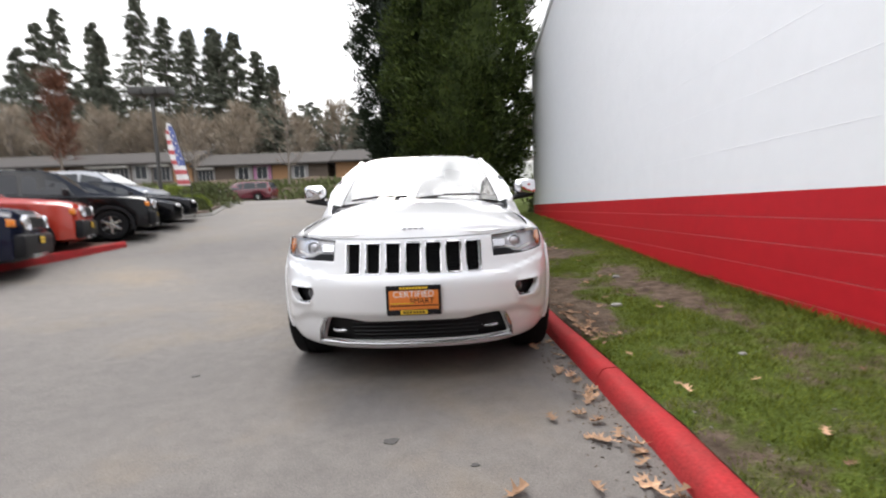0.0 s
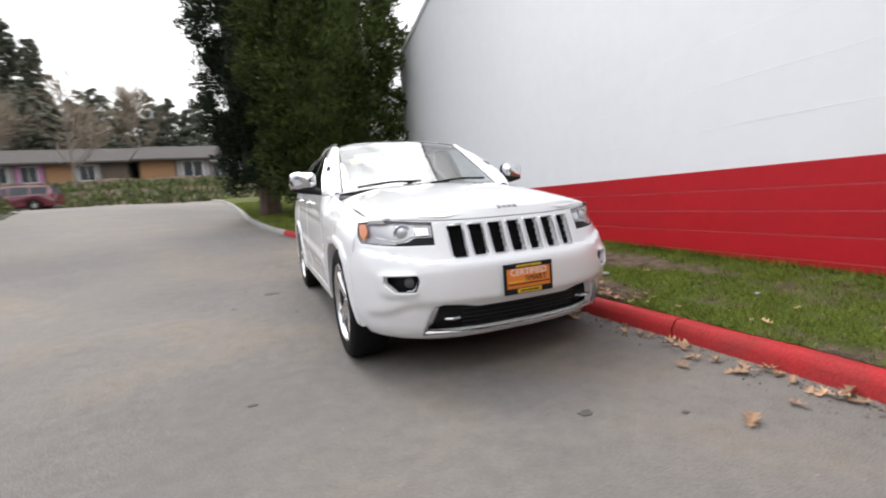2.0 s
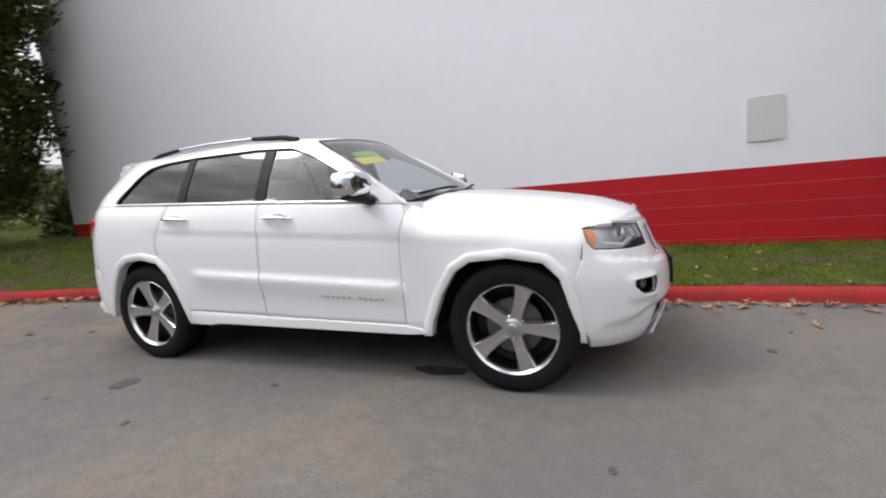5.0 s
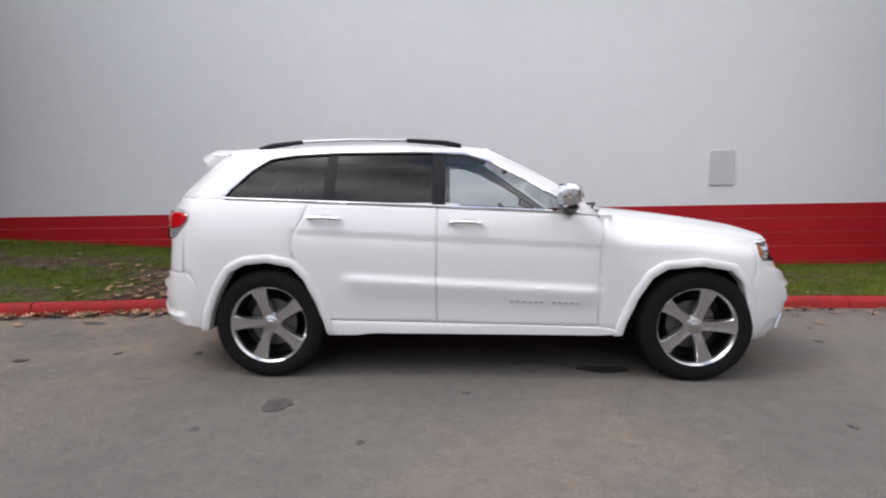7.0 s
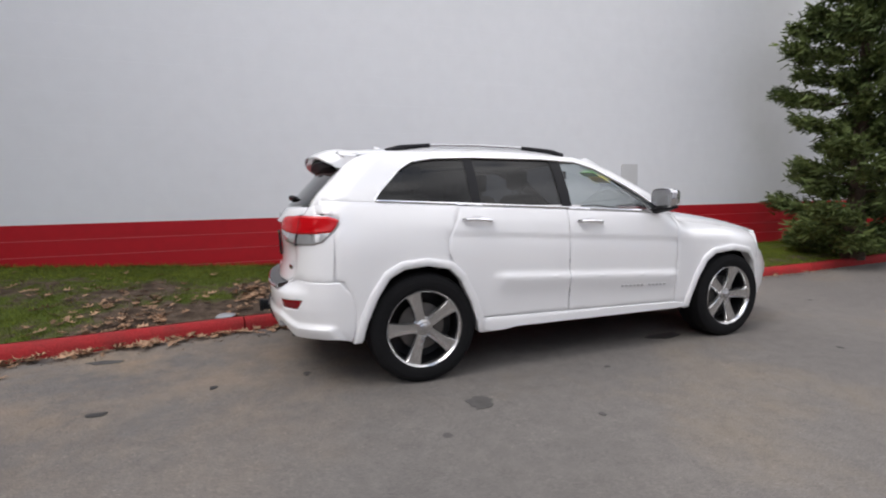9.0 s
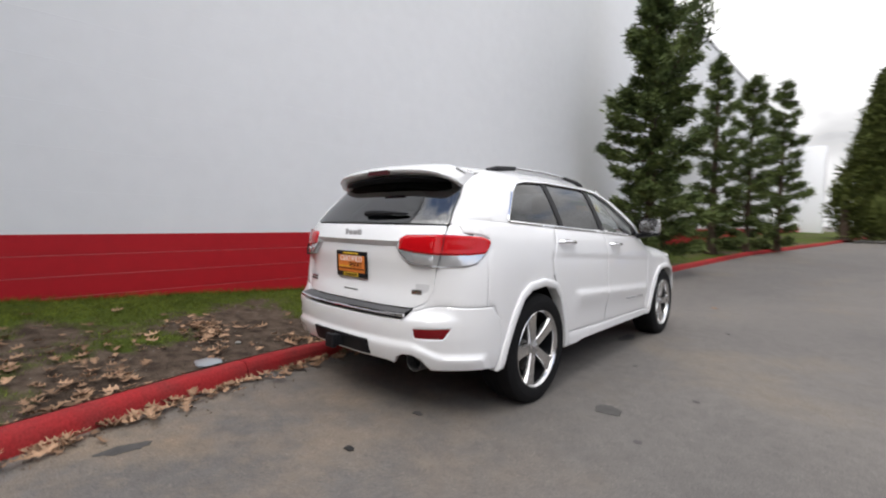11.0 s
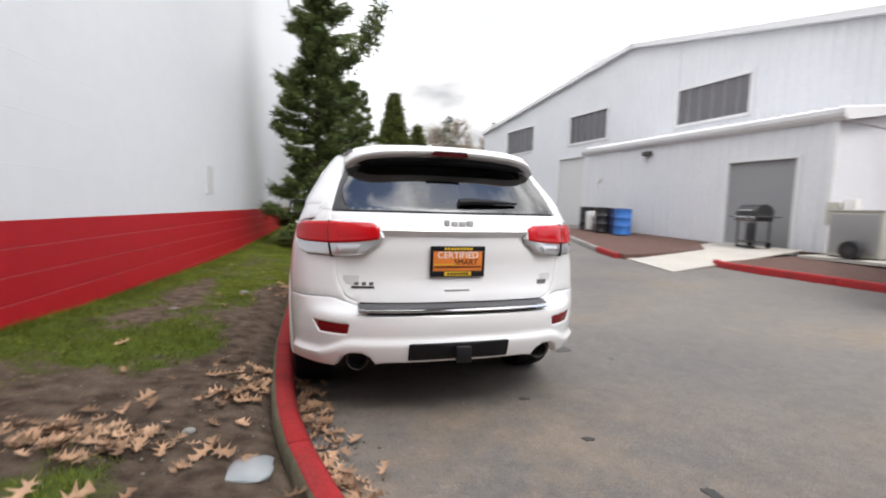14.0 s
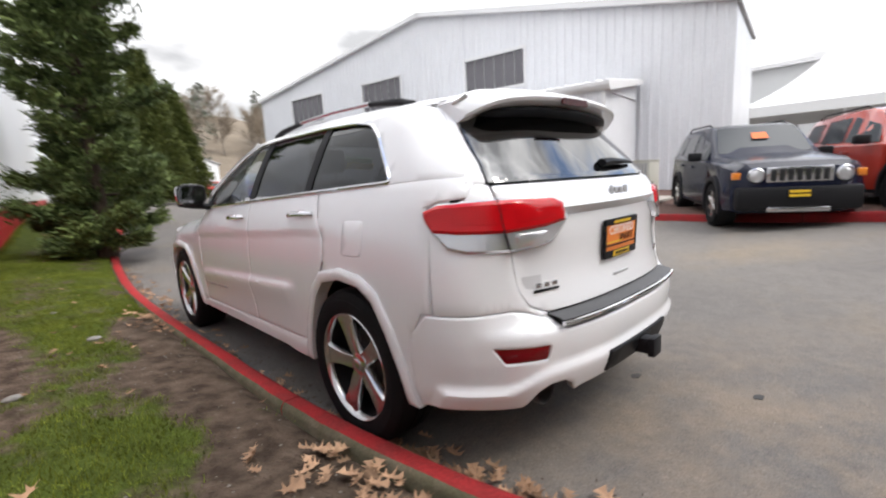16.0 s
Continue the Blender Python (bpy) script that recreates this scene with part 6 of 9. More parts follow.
def headrest(x, y, own):
    bm = bmesh.new()
    box(bm, x - 0.13, x + 0.13, y - 0.045, y + 0.045, 1.345, 1.52, 0.04)
    tube(bm, [(x - 0.06, y, 1.25), (x - 0.06, y, 1.36)], 0.008, 6)
    tube(bm, [(x + 0.06, y, 1.25), (x + 0.06, y, 1.36)], 0.008, 6)
    part("headrest", bm, "leather_grey", own)


for x in (-0.38, 0.38):
    s = seat(x, 1.50, 0.50, "front_seat")
    headrest(x, 1.90, s)
s = seat(0, 2.45, 1.30, "rear_bench")
for x in (-0.42, 0.42):
    headrest(x, 2.84, s)
bm = bmesh.new()
box(bm, -0.11, 0.11, -0.012, 0.012, -0.04, 0.04, 0.012, Matrix.Translation((0, 1.20, 1.50)))
part("inside_mirror", bm, "black_plastic", suv)
part("headlining", face_out(drape([(-0.58, 1.42), (0.58, 1.42), (0.58, 3.2), (-0.58, 3.2)], lambda x, y, d: Vector((x, y, roof_z(x * 0.9, y) - 0.045 - d)), 0.2, 0.01), (0, 2, 1)), "ac_beige", suv)
part("cargo_floor", boxes((-0.62, 0.62, 2.7, 3.66, 0.78, 0.80)), "black_plastic", suv)
# price stickers inside the windscreen
for u0, u1, v0, v1, mt, lb in ((-0.80, -0.40, 0.70, 0.78, "sticker_green", "green slogan strip"), (-0.86, -0.45, 0.58, 0.69, "sticker_yellow", "yellow price strip")):
    bm = bmesh.new()
    rings(bm, [[screen(u, v, 0.012) for u in steps(u0, u1, 6)] for v in steps(v0, v1, 4)], False, False)
    face_out(bm, (0, 2, 0.5))
    r = bmesh.ops.extrude_face_region(bm, geom=bm.faces[:])
    bmesh.ops.translate(bm, vec=(0, 0.002, -0.003), verts=[v for v in r["geom"] if isinstance(v, bmesh.types.BMVert)])
    part("window_sticker", bm, mt, ws, lb)

# the metal-clad workshop across the lane
BD = Vector((0.13, -1, 0)).normalized()
BN = Vector((1, 0.13, 0)).normalized()
MO, SO = Vector((-14.6, -3, 0)), Vector((-11.1, -1.9, 0))
ROOFLINE = [(-3.65, 6.3), (9.45, 9.05), (24.5, 7.1)]


def at_main(s, z, o=0.0):
    return MO + BD * s + BN * o + Vector((0, 0, z))


def at_shed(s, z, o=0.0):
    return SO + BD * s + BN * o + Vector((0, 0, z))


def slab(f, outline, depth, o=0.0):
    return prism(bmesh.new(), outline, depth, lambda a, b, d: f(a, b, o + d))


def ribbed(f, s0, s1, z0, ztop, pitch=0.32, rise=0.035, holes=()):
    """Ribbed steel sheeting: a folded skin from s0 to s1, cut out at holes (s0, s1, z0, z1)."""
    bm = bmesh.new()
    cuts = sorted({s0, s1} | {c for h in holes for c in h[:2]})
    ss = []
    s = s0
    while s < s1:
        ss += [(s, 0), (s + pitch * 0.58, 0), (s + pitch * 0.68, rise), (s + pitch * 0.88, rise), (s + pitch * 0.98, 0)]
        s += pitch
    ss = [p for p in ss if p[0] < s1] + [(s1, 0)]
    for c in cuts[1:-1]:
        ss += [(c - 0.001, 0), (c + 0.001, 0)]
    ss.sort()
    for (a, oa), (b, ob_) in zip(ss, ss[1:]):
        m = (a + b) / 2
        spans, lowest = [], z0
        for h in sorted((q for q in holes if q[0] < m < q[1]), key=lambda q: q[2]):
            if h[2] > lowest:
                spans.append((lowest, h[2]))
            lowest = h[3]
        spans.append((lowest, None))
        for lo, hi in spans:
            ha, hb = (ztop(a), ztop(b)) if hi is None else (hi, hi)
            bm.faces.new([bm.verts.new(q) for q in (f(a, lo, oa), f(b, lo, ob_), f(b, hb, ob_), f(a, ha, oa))])
    bmesh.ops.remove_doubles(bm, verts=bm.verts, dist=1e-4)
    bm.normal_update()
    if sum(fc.normal.dot(BN) for fc in bm.faces) < 0:
        bmesh.ops.reverse_faces(bm, faces=bm.faces)
    return bm


shop = thing("workshop_building", "large white ribbed metal workshop with a low gable roof", "building")
WINS = [(3.75, 6.85, 5.0, 6.5), (10.9, 13.95, 5.05, 6.62), (17.5, 20.9, 5.1, 6.75)]
ROLL = (12.45, 14.75, 0.0, 4.28)
part("front_cladding", ribbed(at_main, -3.65, 24.5, -0.2, lambda s: lerp(ROOFLINE, s), holes=WINS + [ROLL]), "siding", shop, angle=20)
bm = slab(at_main, [(-3.65, -0.2), (24.5, -0.2), (24.5, 7.0), (9.45, 8.95), (-3.65, 6.2)], -6, -0.12)
part("side_wall", bm, "siding", shop)
for (sa, za), (sb, zb) in zip(ROOFLINE, ROOFLINE[1:]):
    bm = bmesh.new()
    rings(bm, [[at_main(s, z + 0.02, 0.22), at_main(s, z + 0.16, 0.22), at_main(s, z + 0.16, -6.2), at_main(s, z + 0.02, -6.2)] for s, z in ((sa - 0.1, za), (sb + 0.05, zb))])
    bmesh.ops.recalc_face_normals(bm, faces=bm.faces)
    rf = part("roof_slope", bm, "trim_white", shop)
    bm = bmesh.new()
    rings(bm, [[at_main(s, z - 0.04, 0.06), at_main(s, z - 0.04, 0.25), at_main(s, z + 0.17, 0.25), at_main(s, z + 0.17, 0.06)] for s, z in ((sa - 0.1, za), (sb + 0.05, zb))])
    bmesh.ops.recalc_face_normals(bm, faces=bm.faces)
    part("verge_trim", bm, "trim_white", rf)
for w in WINS:
    bm = bmesh.new()
    for a, b, c, d in ((w[0] - 0.06, w[0] + 0.05, w[2] - 0.06, w[3] + 0.06), (w[1] - 0.05, w[1] + 0.06, w[2] - 0.06, w[3] + 0.06), (w[0], w[1], w[2] - 0.06, w[2] + 0.05), (w[0], w[1], w[3] - 0.05, w[3] + 0.06)):
        prism(bm, [(a, c), (b, c), (b, d), (a, d)], 0.16, lambda p, q, o: at_main(p, q, o - 0.10))
    win = part("window", bm, "trim_white", shop, "high window with dark vertical blinds behind")
    for k in range(6):
        a = w[0] + (w[1] - w[0]) * k / 6
        b = w[0] + (w[1] - w[0]) * (k + 1) / 6
        part("pane", slab(at_main, [(a + 0.02, w[2] + 0.04), (b - 0.02, w[2] + 0.04), (b - 0.02, w[3] - 0.04), (a + 0.02, w[3] - 0.04)], 0.012, -0.07), "blind_grey", win)
        part("mullion", slab(at_main, [(a - 0.02, w[2] + 0.04), (a + 0.02, w[2] + 0.04), (a + 0.02, w[3] - 0.04), (a - 0.02, w[3] - 0.04)], 0.05, -0.08), "grey_door", win)
roll = part("roller_door", slab(at_main, [(ROLL[0], -0.1), (ROLL[1], -0.1), (ROLL[1], ROLL[3]), (ROLL[0], ROLL[3])], 0.03, -0.13), "pale_panel", shop, "pale sectional roller door")
for k in range(14):
    z = 0.1 + k * 0.30
    part("door_slat", slab(at_main, [(ROLL[0] + 0.06, z), (ROLL[1] - 0.06, z), (ROLL[1] - 0.06, z + 0.285), (ROLL[0] + 0.06, z + 0.285)], 0.018, -0.098), "pale_panel", roll)
bm = bmesh.new()
for a, b, c, d in ((ROLL[0] - 0.1, ROLL[0] + 0.03, 0, ROLL[3] + 0.1), (ROLL[1] - 0.03, ROLL[1] + 0.1, 0, ROLL[3] + 0.1), (ROLL[0], ROLL[1], ROLL[3], ROLL[3] + 0.1)):
    prism(bm, [(a, c), (b, c), (b, d), (a, d)], 0.18, lambda p, q, o: at_main(p, q, o - 0.13))
part("door_surround", bm, "trim_white", roll)


def floodlight(f, s, z, own):
    bm = slab(f, [(s - 0.18, z - 0.05), (s + 0.18, z - 0.05), (s + 0.15, z + 0.09), (s - 0.15, z + 0.09)], 0.16, 0.04)
    part("wall_lamp", bm, "steel_dark", own, "grey wall-mounted floodlight")


floodlight(at_main, 19.2, 4.2, shop)

shed = thing("lean_to_shed", "white ribbed metal lean-to with a grey door", "shed")
SDOOR = (0.62, 2.45, 0.0, 2.83)
part("shed_cladding", ribbed(at_shed, -0.1, 8.6, 0.0, lambda s: 3.70, 0.30, 0.03, holes=[SDOOR]), "siding", shed, angle=20)
part("shed_body", slab(at_shed, [(-0.1, 0.0), (8.6, 0.0), (8.6, 3.70), (-0.1, 3.70)], -3.4, -0.1), "siding", shed)
bm = bmesh.new()
rings(bm, [[at_shed(s, 3.70, 0.16), at_shed(s, 3.78, 0.20), at_shed(s, 3.88, 0.20), at_shed(s, 4.35, -3.4), at_shed(s, 4.2, -3.4), at_shed(s, 3.62, 0.05)] for s in (-0.35, 8.85)])
bmesh.ops.recalc_face_normals(bm, faces=bm.faces)
sr = part("shed_roof", bm, "trim_white", shed, angle=12)
for sa in (-0.14, 8.58):
    bm = bmesh.new()
    rings(bm, [[at_shed(s, 3.66, -0.05), at_shed(s, 3.80, -0.05), at_shed(s, 4.24, -3.38), at_shed(s, 3.66, -3.38)] for s in (sa, sa + 0.08)])
    bmesh.ops.recalc_face_normals(bm, faces=bm.faces)
    part("gable_end", bm, "siding", shed)
for k in range(29):
    s = -0.25 + k * 0.31
    bm = bmesh.new()
    rings(bm, [[at_shed(s - 0.03, z, o), at_shed(s, z + 0.035, o), at_shed(s + 0.03, z, o)] for z, o in ((3.895, 0.26), (4.35, -3.4))])
    bmesh.ops.recalc_face_normals(bm, faces=bm.faces)
    part("roof_rib", bm, "trim_white", sr)
dr = part("steel_door", slab(at_shed, [(SDOOR[0], 0.1), (SDOOR[1], 0.1), (SDOOR[1], SDOOR[3]), (SDOOR[0], SDOOR[3])], 0.04, -0.09), "grey_door", shed, "plain grey steel door")
bm = bmesh.new()
for a, b, c, d in ((SDOOR[0] - 0.08, SDOOR[0] + 0.02, 0, SDOOR[3] + 0.08), (SDOOR[1] - 0.02, SDOOR[1] + 0.08, 0, SDOOR[3] + 0.08), (SDOOR[0], SDOOR[1], SDOOR[3], SDOOR[3] + 0.08)):
    prism(bm, [(a, c), (b, c), (b, d), (a, d)], 0.15, lambda p, q, o: at_shed(p, q, o - 0.10))
part("door_frame", bm, "trim_white", dr)
for s, w in ((-0.12, 0.12), (8.55, 0.12)):
    part("corner_trim", slab(at_shed, [(s - w / 2, 0), (s + w / 2, 0), (s + w / 2, 3.66), (s - w / 2, 3.66)], 0.07, -0.02), "trim_white", shed)
floodlight(at_shed, 5.4, 3.38, shed)
part("alarm_box", slab(at_shed, rounded([(7.7, 2.55), (7.9, 2.55), (7.9, 2.7), (7.7, 2.7)], 0.02), 0.09, 0.0), "plastic_white", shed)

# far grey hall and the white marquee
hall = thing("grey_hall", "long pale grey hall with a row of dark windows", "building")
bm = boxes((-62, -44, -14, 22, 0.2, 8.7))
part("hall_wall", bm, "house_grey", hall)
MATS["hall_paint"] = material("hall_paint", (0.56, 0.57, 0.58), 0.7, var=0.05, scale=1)
hall.children[0].data.materials[0] = MATS["hall_paint"]
part("hall_roof", boxes((-63, -43.5, -15, 23, 8.7, 9.0)), "trim_white", hall)
for k in range(6):
    part("window", boxes((-43.98, -43.9, -9 + k * 4.6, -6.2 + k * 4.6, 3.4, 4.5)), "window_dark", hall)
tent = thing("marquee_tent", "white peaked marquee tent on poles", "tent")
bm = bmesh.new()
cx, cy, base = -34, 2.3, 4.3
n = 8
loops = []
for k in range(11):
    f = k / 10
    half = 5.2 * (1 - f) ** 1.0
    z = base + 4.9 * (f**1.55)
    half = 5.2 * ((1 - f) ** 1.15) + 0.05
    lp = []
    for i in range(4):
        for j in range(n):
            u = -1 + 2 * j / n
            q = [(u, -1), (1, u), (-u, 1), (-1, -u)][i]
            lp.append((cx + q[0] * half, cy + q[1] * half, z))
    loops.append(lp)
loops.insert(0, [(x, y, base - 0.55) for x, y, z in loops[0]])
rings(bm, loops)
bmesh.ops.recalc_face_normals(bm, faces=bm.faces)
part("canopy", bm, "tent_white", tent)
for dx in (-5.1, 5.1):
    for dy in (-5.1, 0, 5.1):
        part("pole", tube(bmesh.new(), [(cx + dx, cy + dy, zg(cx + dx, cy + dy)), (cx + dx, cy + dy, base)], 0.06, 8), "trim_white", tent)

# planting bed by the workshop: kerbs, mulch, apron
bed = [(-7.15, -1.0), (-7.15, 2.0), (-7.15, 20.0), (-7.5, 20.0)]
bm = bmesh.new()
isl = [(-8.3, -9.6), (-7.95, -9.0), (-7.3, -7.0), (-6.6, -4.4), (-6.15, -2.75), (-6.55, -2.65), (-10.8, -3.6), (-10.15, -9.6)]
prism(bm, isl, 0.12, lambda a, b, d: Vector((a, b, zg(a, b) + d - 0.01)))
tagged(part("mulch_bed", bm, "mulch"), "reddish brown bark mulch bed beside the workshop wall", "planting bed", kind="structure")
bm = bmesh.new()
prism(bm, [(-7.15, -1.0), (-7.15, 2.2), (-7.0, 6.5), (-13.6, 6.5), (-14.4, 1), (-14.6, -3.0), (-11.0, -2.3), (-11.0, -1.55), (-8.6, -1.1)], 0.12, lambda a, b, d: Vector((a, b, zg(a, b) + d - 0.01)))
tagged(part("mulch_bed", bm, "mulch"), "brown earth bed behind the red kerb", "planting bed", kind="structure")
bm = bmesh.new()
prism(bm, [(-5.75, -0.75), (-6.2, -2.7), (-10.9, -4.6), (-10.9, -2.1), (-7.0, -1.05)], 0.025, lambda a, b, d: Vector((a, b, zg(a, b) + d + 0.125 * clamp((-a - 6.6) / 3))))
tagged(part("pavement", bm, "concrete"), "pale concrete apron in front of the shed door", "pavement", kind="structure")
k2 = thing("kerb", "concrete kerb round the mulch bed with a red painted end", "kerb", kind="structure")
kerb_run(k2, [(-8.6, -9.75), (-8.25, -9.6), (-7.95, -9.0), (-7.3, -7.0), (-6.6, -4.4), (-6.2, -2.9)], lambda x, y: "kerb_red" if y > -3.8 else "kerb_grey", length=1.5)
k3 = thing("kerb", "red painted kerb in front of the parked cars", "kerb", kind="structure")
kerb_run(k3, [(-7.35, -1.2), (-7.17, -0.9), (-7.15, 2.2), (-7.0, 6.5)], lambda x, y: "kerb_red")
k4 = thing("kerb", "grey concrete kerb round the shrub planting", "kerb", kind="structure")
kerb_run(k4, [(-10.6, 13.9), (-9.9, 13.6), (-9.3, 13.9), (-9.2, 14.8), (-12, 22), (-18.5, 34)], lambda x, y: "kerb_grey")
bm = bmesh.new()
prism(bm, [(-9.35, 14.0), (-9.3, 14.8), (-12.1, 22), (-18.6, 34), (-26, 34), (-26, 13.6), (-10.2, 13.6)], 0.22, lambda a, b, d: Vector((a, b, zg(a, b) + d - 0.02)))
tagged(part("raised_bed", bm, "soil"), "raised earth terrace planted with low shrubs", "planting bed", kind="structure")
slab_m = bmesh.new()
prism(slab_m, [(-9.2, -1.0), (-9.2, 0.6), (-10.9, 0.4), (-10.9, -1.2)], 0.06, lambda a, b, d: Vector((a, b, zg(a, b) + 0.10 + d)))
tagged(part("pad", slab_m, "concrete"), "small concrete pad under the cooling unit", "pavement", kind="structure")


def drum(x, y, mat, colour):
    z = zg(x, y) + 0.10
    t = thing("oil_drum", f"{colour} steel drum standing on the mulch bed", "drum", pose(x, y, z, 0, 0, random.Random(x * 7).uniform(0, 360)), "drums by the shed")
    prof = [(0.0, 0.02), (0.27, 0.02), (0.285, 0.0), (0.29, 0.015), (0.282, 0.03), (0.282, 0.28), (0.292, 0.295), (0.282, 0.31), (0.282, 0.57), (0.292, 0.585), (0.282, 0.60), (0.282, 0.85), (0.29, 0.865), (0.285, 0.88), (0.27, 0.865), (0.0, 0.86)]
    part("barrel", lathe(bmesh.new(), prof, 28), mat, t)
    part("bung", lathe(bmesh.new(), [(0.0, 0.885), (0.03, 0.885), (0.035, 0.86)], 10, "z", Matrix.Translation((0.18, 0, 0))), "steel_dark", t)


drum(-9.25, -6.95, "drum_blue", "bright blue")
drum(-9.45, -7.5, "drum_navy", "dark navy")
drum(-9.15, -7.95, "drum_black", "black")
drum(-9.30, -9.2, "drum_black", "black")
drum(-9.75, -9.0, "drum_black", "black")
tote = thing("plastic_tote", "white plastic jug with a paper label between the drums", "jug", pose(-9.15, -8.6, zg(-9.15, -8.6) + 0.10))
part("jug", box(bmesh.new(), -0.2, 0.2, -0.18, 0.18, 0, 0.72, 0.05), "plastic_white", tote)
part("cap", lathe(bmesh.new(), [(0.0, 0.78), (0.06, 0.78), (0.06, 0.71)], 12), "black_plastic", tote)

# gas grill
gr = thing("gas_grill", "black gas grill with side shelves on a wheeled cart", "grill", pose(-10.25, -2.95, zg(-10.25, -2.95) + 0.14, 0, 0, 82))
bm = bmesh.new()
rings(bm, [[(x, 0.27 * math.cos(t), 0.88 + 0.26 * math.sin(t)) for t in steps(0, math.pi, 10)] for x in (-0.33, 0.33)])
bmesh.ops.recalc_face_normals(bm, faces=bm.faces)
part("lid", bm, "drum_black", gr)
part("firebox", box(bmesh.new(), -0.33, 0.33, -0.26, 0.26, 0.70, 0.885, 0.02), "drum_black", gr)
part("lid_handle", tube(bmesh.new(), [(-0.2, -0.27, 0.98), (-0.2, -0.31, 0.98), (0.2, -0.31, 0.98), (0.2, -0.27, 0.98)], 0.012, 6), "satin_chrome", gr)
for x0, x1 in ((-0.62, -0.34), (0.34, 0.62)):
    part("side_shelf", box(bmesh.new(), x0, x1, -0.22, 0.22, 0.80, 0.83, 0.008), "steel_dark", gr)
part("control_panel", box(bmesh.new(), -0.33, 0.33, -0.31, -0.27, 0.72, 0.83, 0.008), "satin_chrome", gr)
for x in (-0.2, 0, 0.2):
    part("knob", lathe(bmesh.new(), [(0.0, -0.345), (0.022, -0.345), (0.022, -0.31)], 12, "y", Matrix.Translation((x, 0, 0.775))), "black_plastic", gr)
for x in (-0.29, 0.29):
    for y in (-0.2, 0.2):
        part("leg", box(bmesh.new(), x - 0.016, x + 0.016, y - 0.016, y + 0.016, 0.06, 0.70), "drum_black", gr)
part("bottom_shelf", box(bmesh.new(), -0.3, 0.3, -0.21, 0.21, 0.14, 0.17, 0.006), "steel_dark", gr)
part("front_panel", box(bmesh.new(), 0.0, 0.28, -0.215, -0.2, 0.18, 0.66, 0.004), "drum_black", gr)
for x in (-0.30, 0.30):
    part("caster", lathe(bmesh.new(), [(0.0, -0.02), (0.075, -0.02), (0.08, 0), (0.075, 0.02), (0.0, 0.02)], 16, "x", Matrix.Translation((x, 0.2, 0.08))), "rubber", gr)
part("foot", box(bmesh.new(), -0.31, 0.31, -0.22, -0.18, 0.0, 0.06, 0.006), "drum_black", gr)

# cooling unit by the shed's end
ac = thing("air_conditioner", "beige outdoor cooling unit with a louvred grille beside the shed", "air conditioner", pose(-10.15, -0.35, zg(-10.15, -0.35) + 0.15, 0, 0, 5))
part("casing", box(bmesh.new(), -0.42, 0.42, -0.46, 0.46, 0.04, 0.98, 0.02), "ac_beige", ac)
for k in range(10):
    y = -0.42 + k * 0.084
    part("louvre", box(bmesh.new(), 0.42, 0.442, y, y + 0.05, 0.10, 0.92, 0.004), "grey_door", ac)
part("lid_plate", box(bmesh.new(), -0.44, 0.44, -0.48, 0.48, 0.975, 1.01, 0.008), "ac_beige", ac)
part("plinth", box(bmesh.new(), -0.38, 0.38, -0.42, 0.42, 0.0, 0.05), "steel_dark", ac)
for y, h, mt in ((-1.55, 1.25, "ac_beige"), (-1.2, 1.32, "plastic_white")):
    eb = thing("meter_box", "small wall-side electrical box on a conduit post", "electrical box", pose(-10.95, 0.05 + y, zg(-10.95, y) + 0.10))
    part("box", box(bmesh.new(), -0.06, 0.12, -0.13, 0.13, h - 0.55, h, 0.012), mt, eb)
    part("conduit", tube(bmesh.new(), [(0, 0, 0), (0, 0, h - 0.5)], 0.025, 8), "trim_white", eb)
fan = thing("pedestal_fan", "black round blower standing beside the cooling unit", "fan", pose(-9.45, -0.15, zg(-9.45, -0.15) + 0.12, 0, 0, 8))
part("housing", lathe(bmesh.new(), [(0.08, -0.11), (0.18, -0.11), (0.20, 0), (0.18, 0.11), (0.08, 0.11)], 24, "x", Matrix.Translation((0, 0, 0.23))), "drum_black", fan)
part("stand", box(bmesh.new(), -0.2, 0.2, -0.2, 0.2, 0, 0.05, 0.01), "drum_black", fan)
part("rotor", lathe(bmesh.new(), [(0.0, 0.1), (0.09, 0.1), (0.10, -0.1), (0.0, -0.1)], 16, "x", Matrix.Translation((0, 0, 0.23))), "steel_dark", fan)


# parked cars
def carve(ob, cutter):
    """Cuts a closed form out of an object's mesh, for good."""
    tool = new("tool", mesh_of(cutter, "tool"))
    tool.matrix_world = ob.matrix_world
    mod = ob.modifiers.new("cut", "BOOLEAN")
    mod.object, mod.operation, mod.solver = tool, "DIFFERENCE", "EXACT"
    keep_parent = ob.parent
    ob.parent = None
    bpy.context.view_layer.update()
    made = bpy.data.meshes.new_from_object(ob.evaluated_get(bpy.context.evaluated_depsgraph_get()))
    ob.modifiers.clear()
    ob.data = made
    ob.parent = keep_parent
    bpy.data.objects.remove(tool)


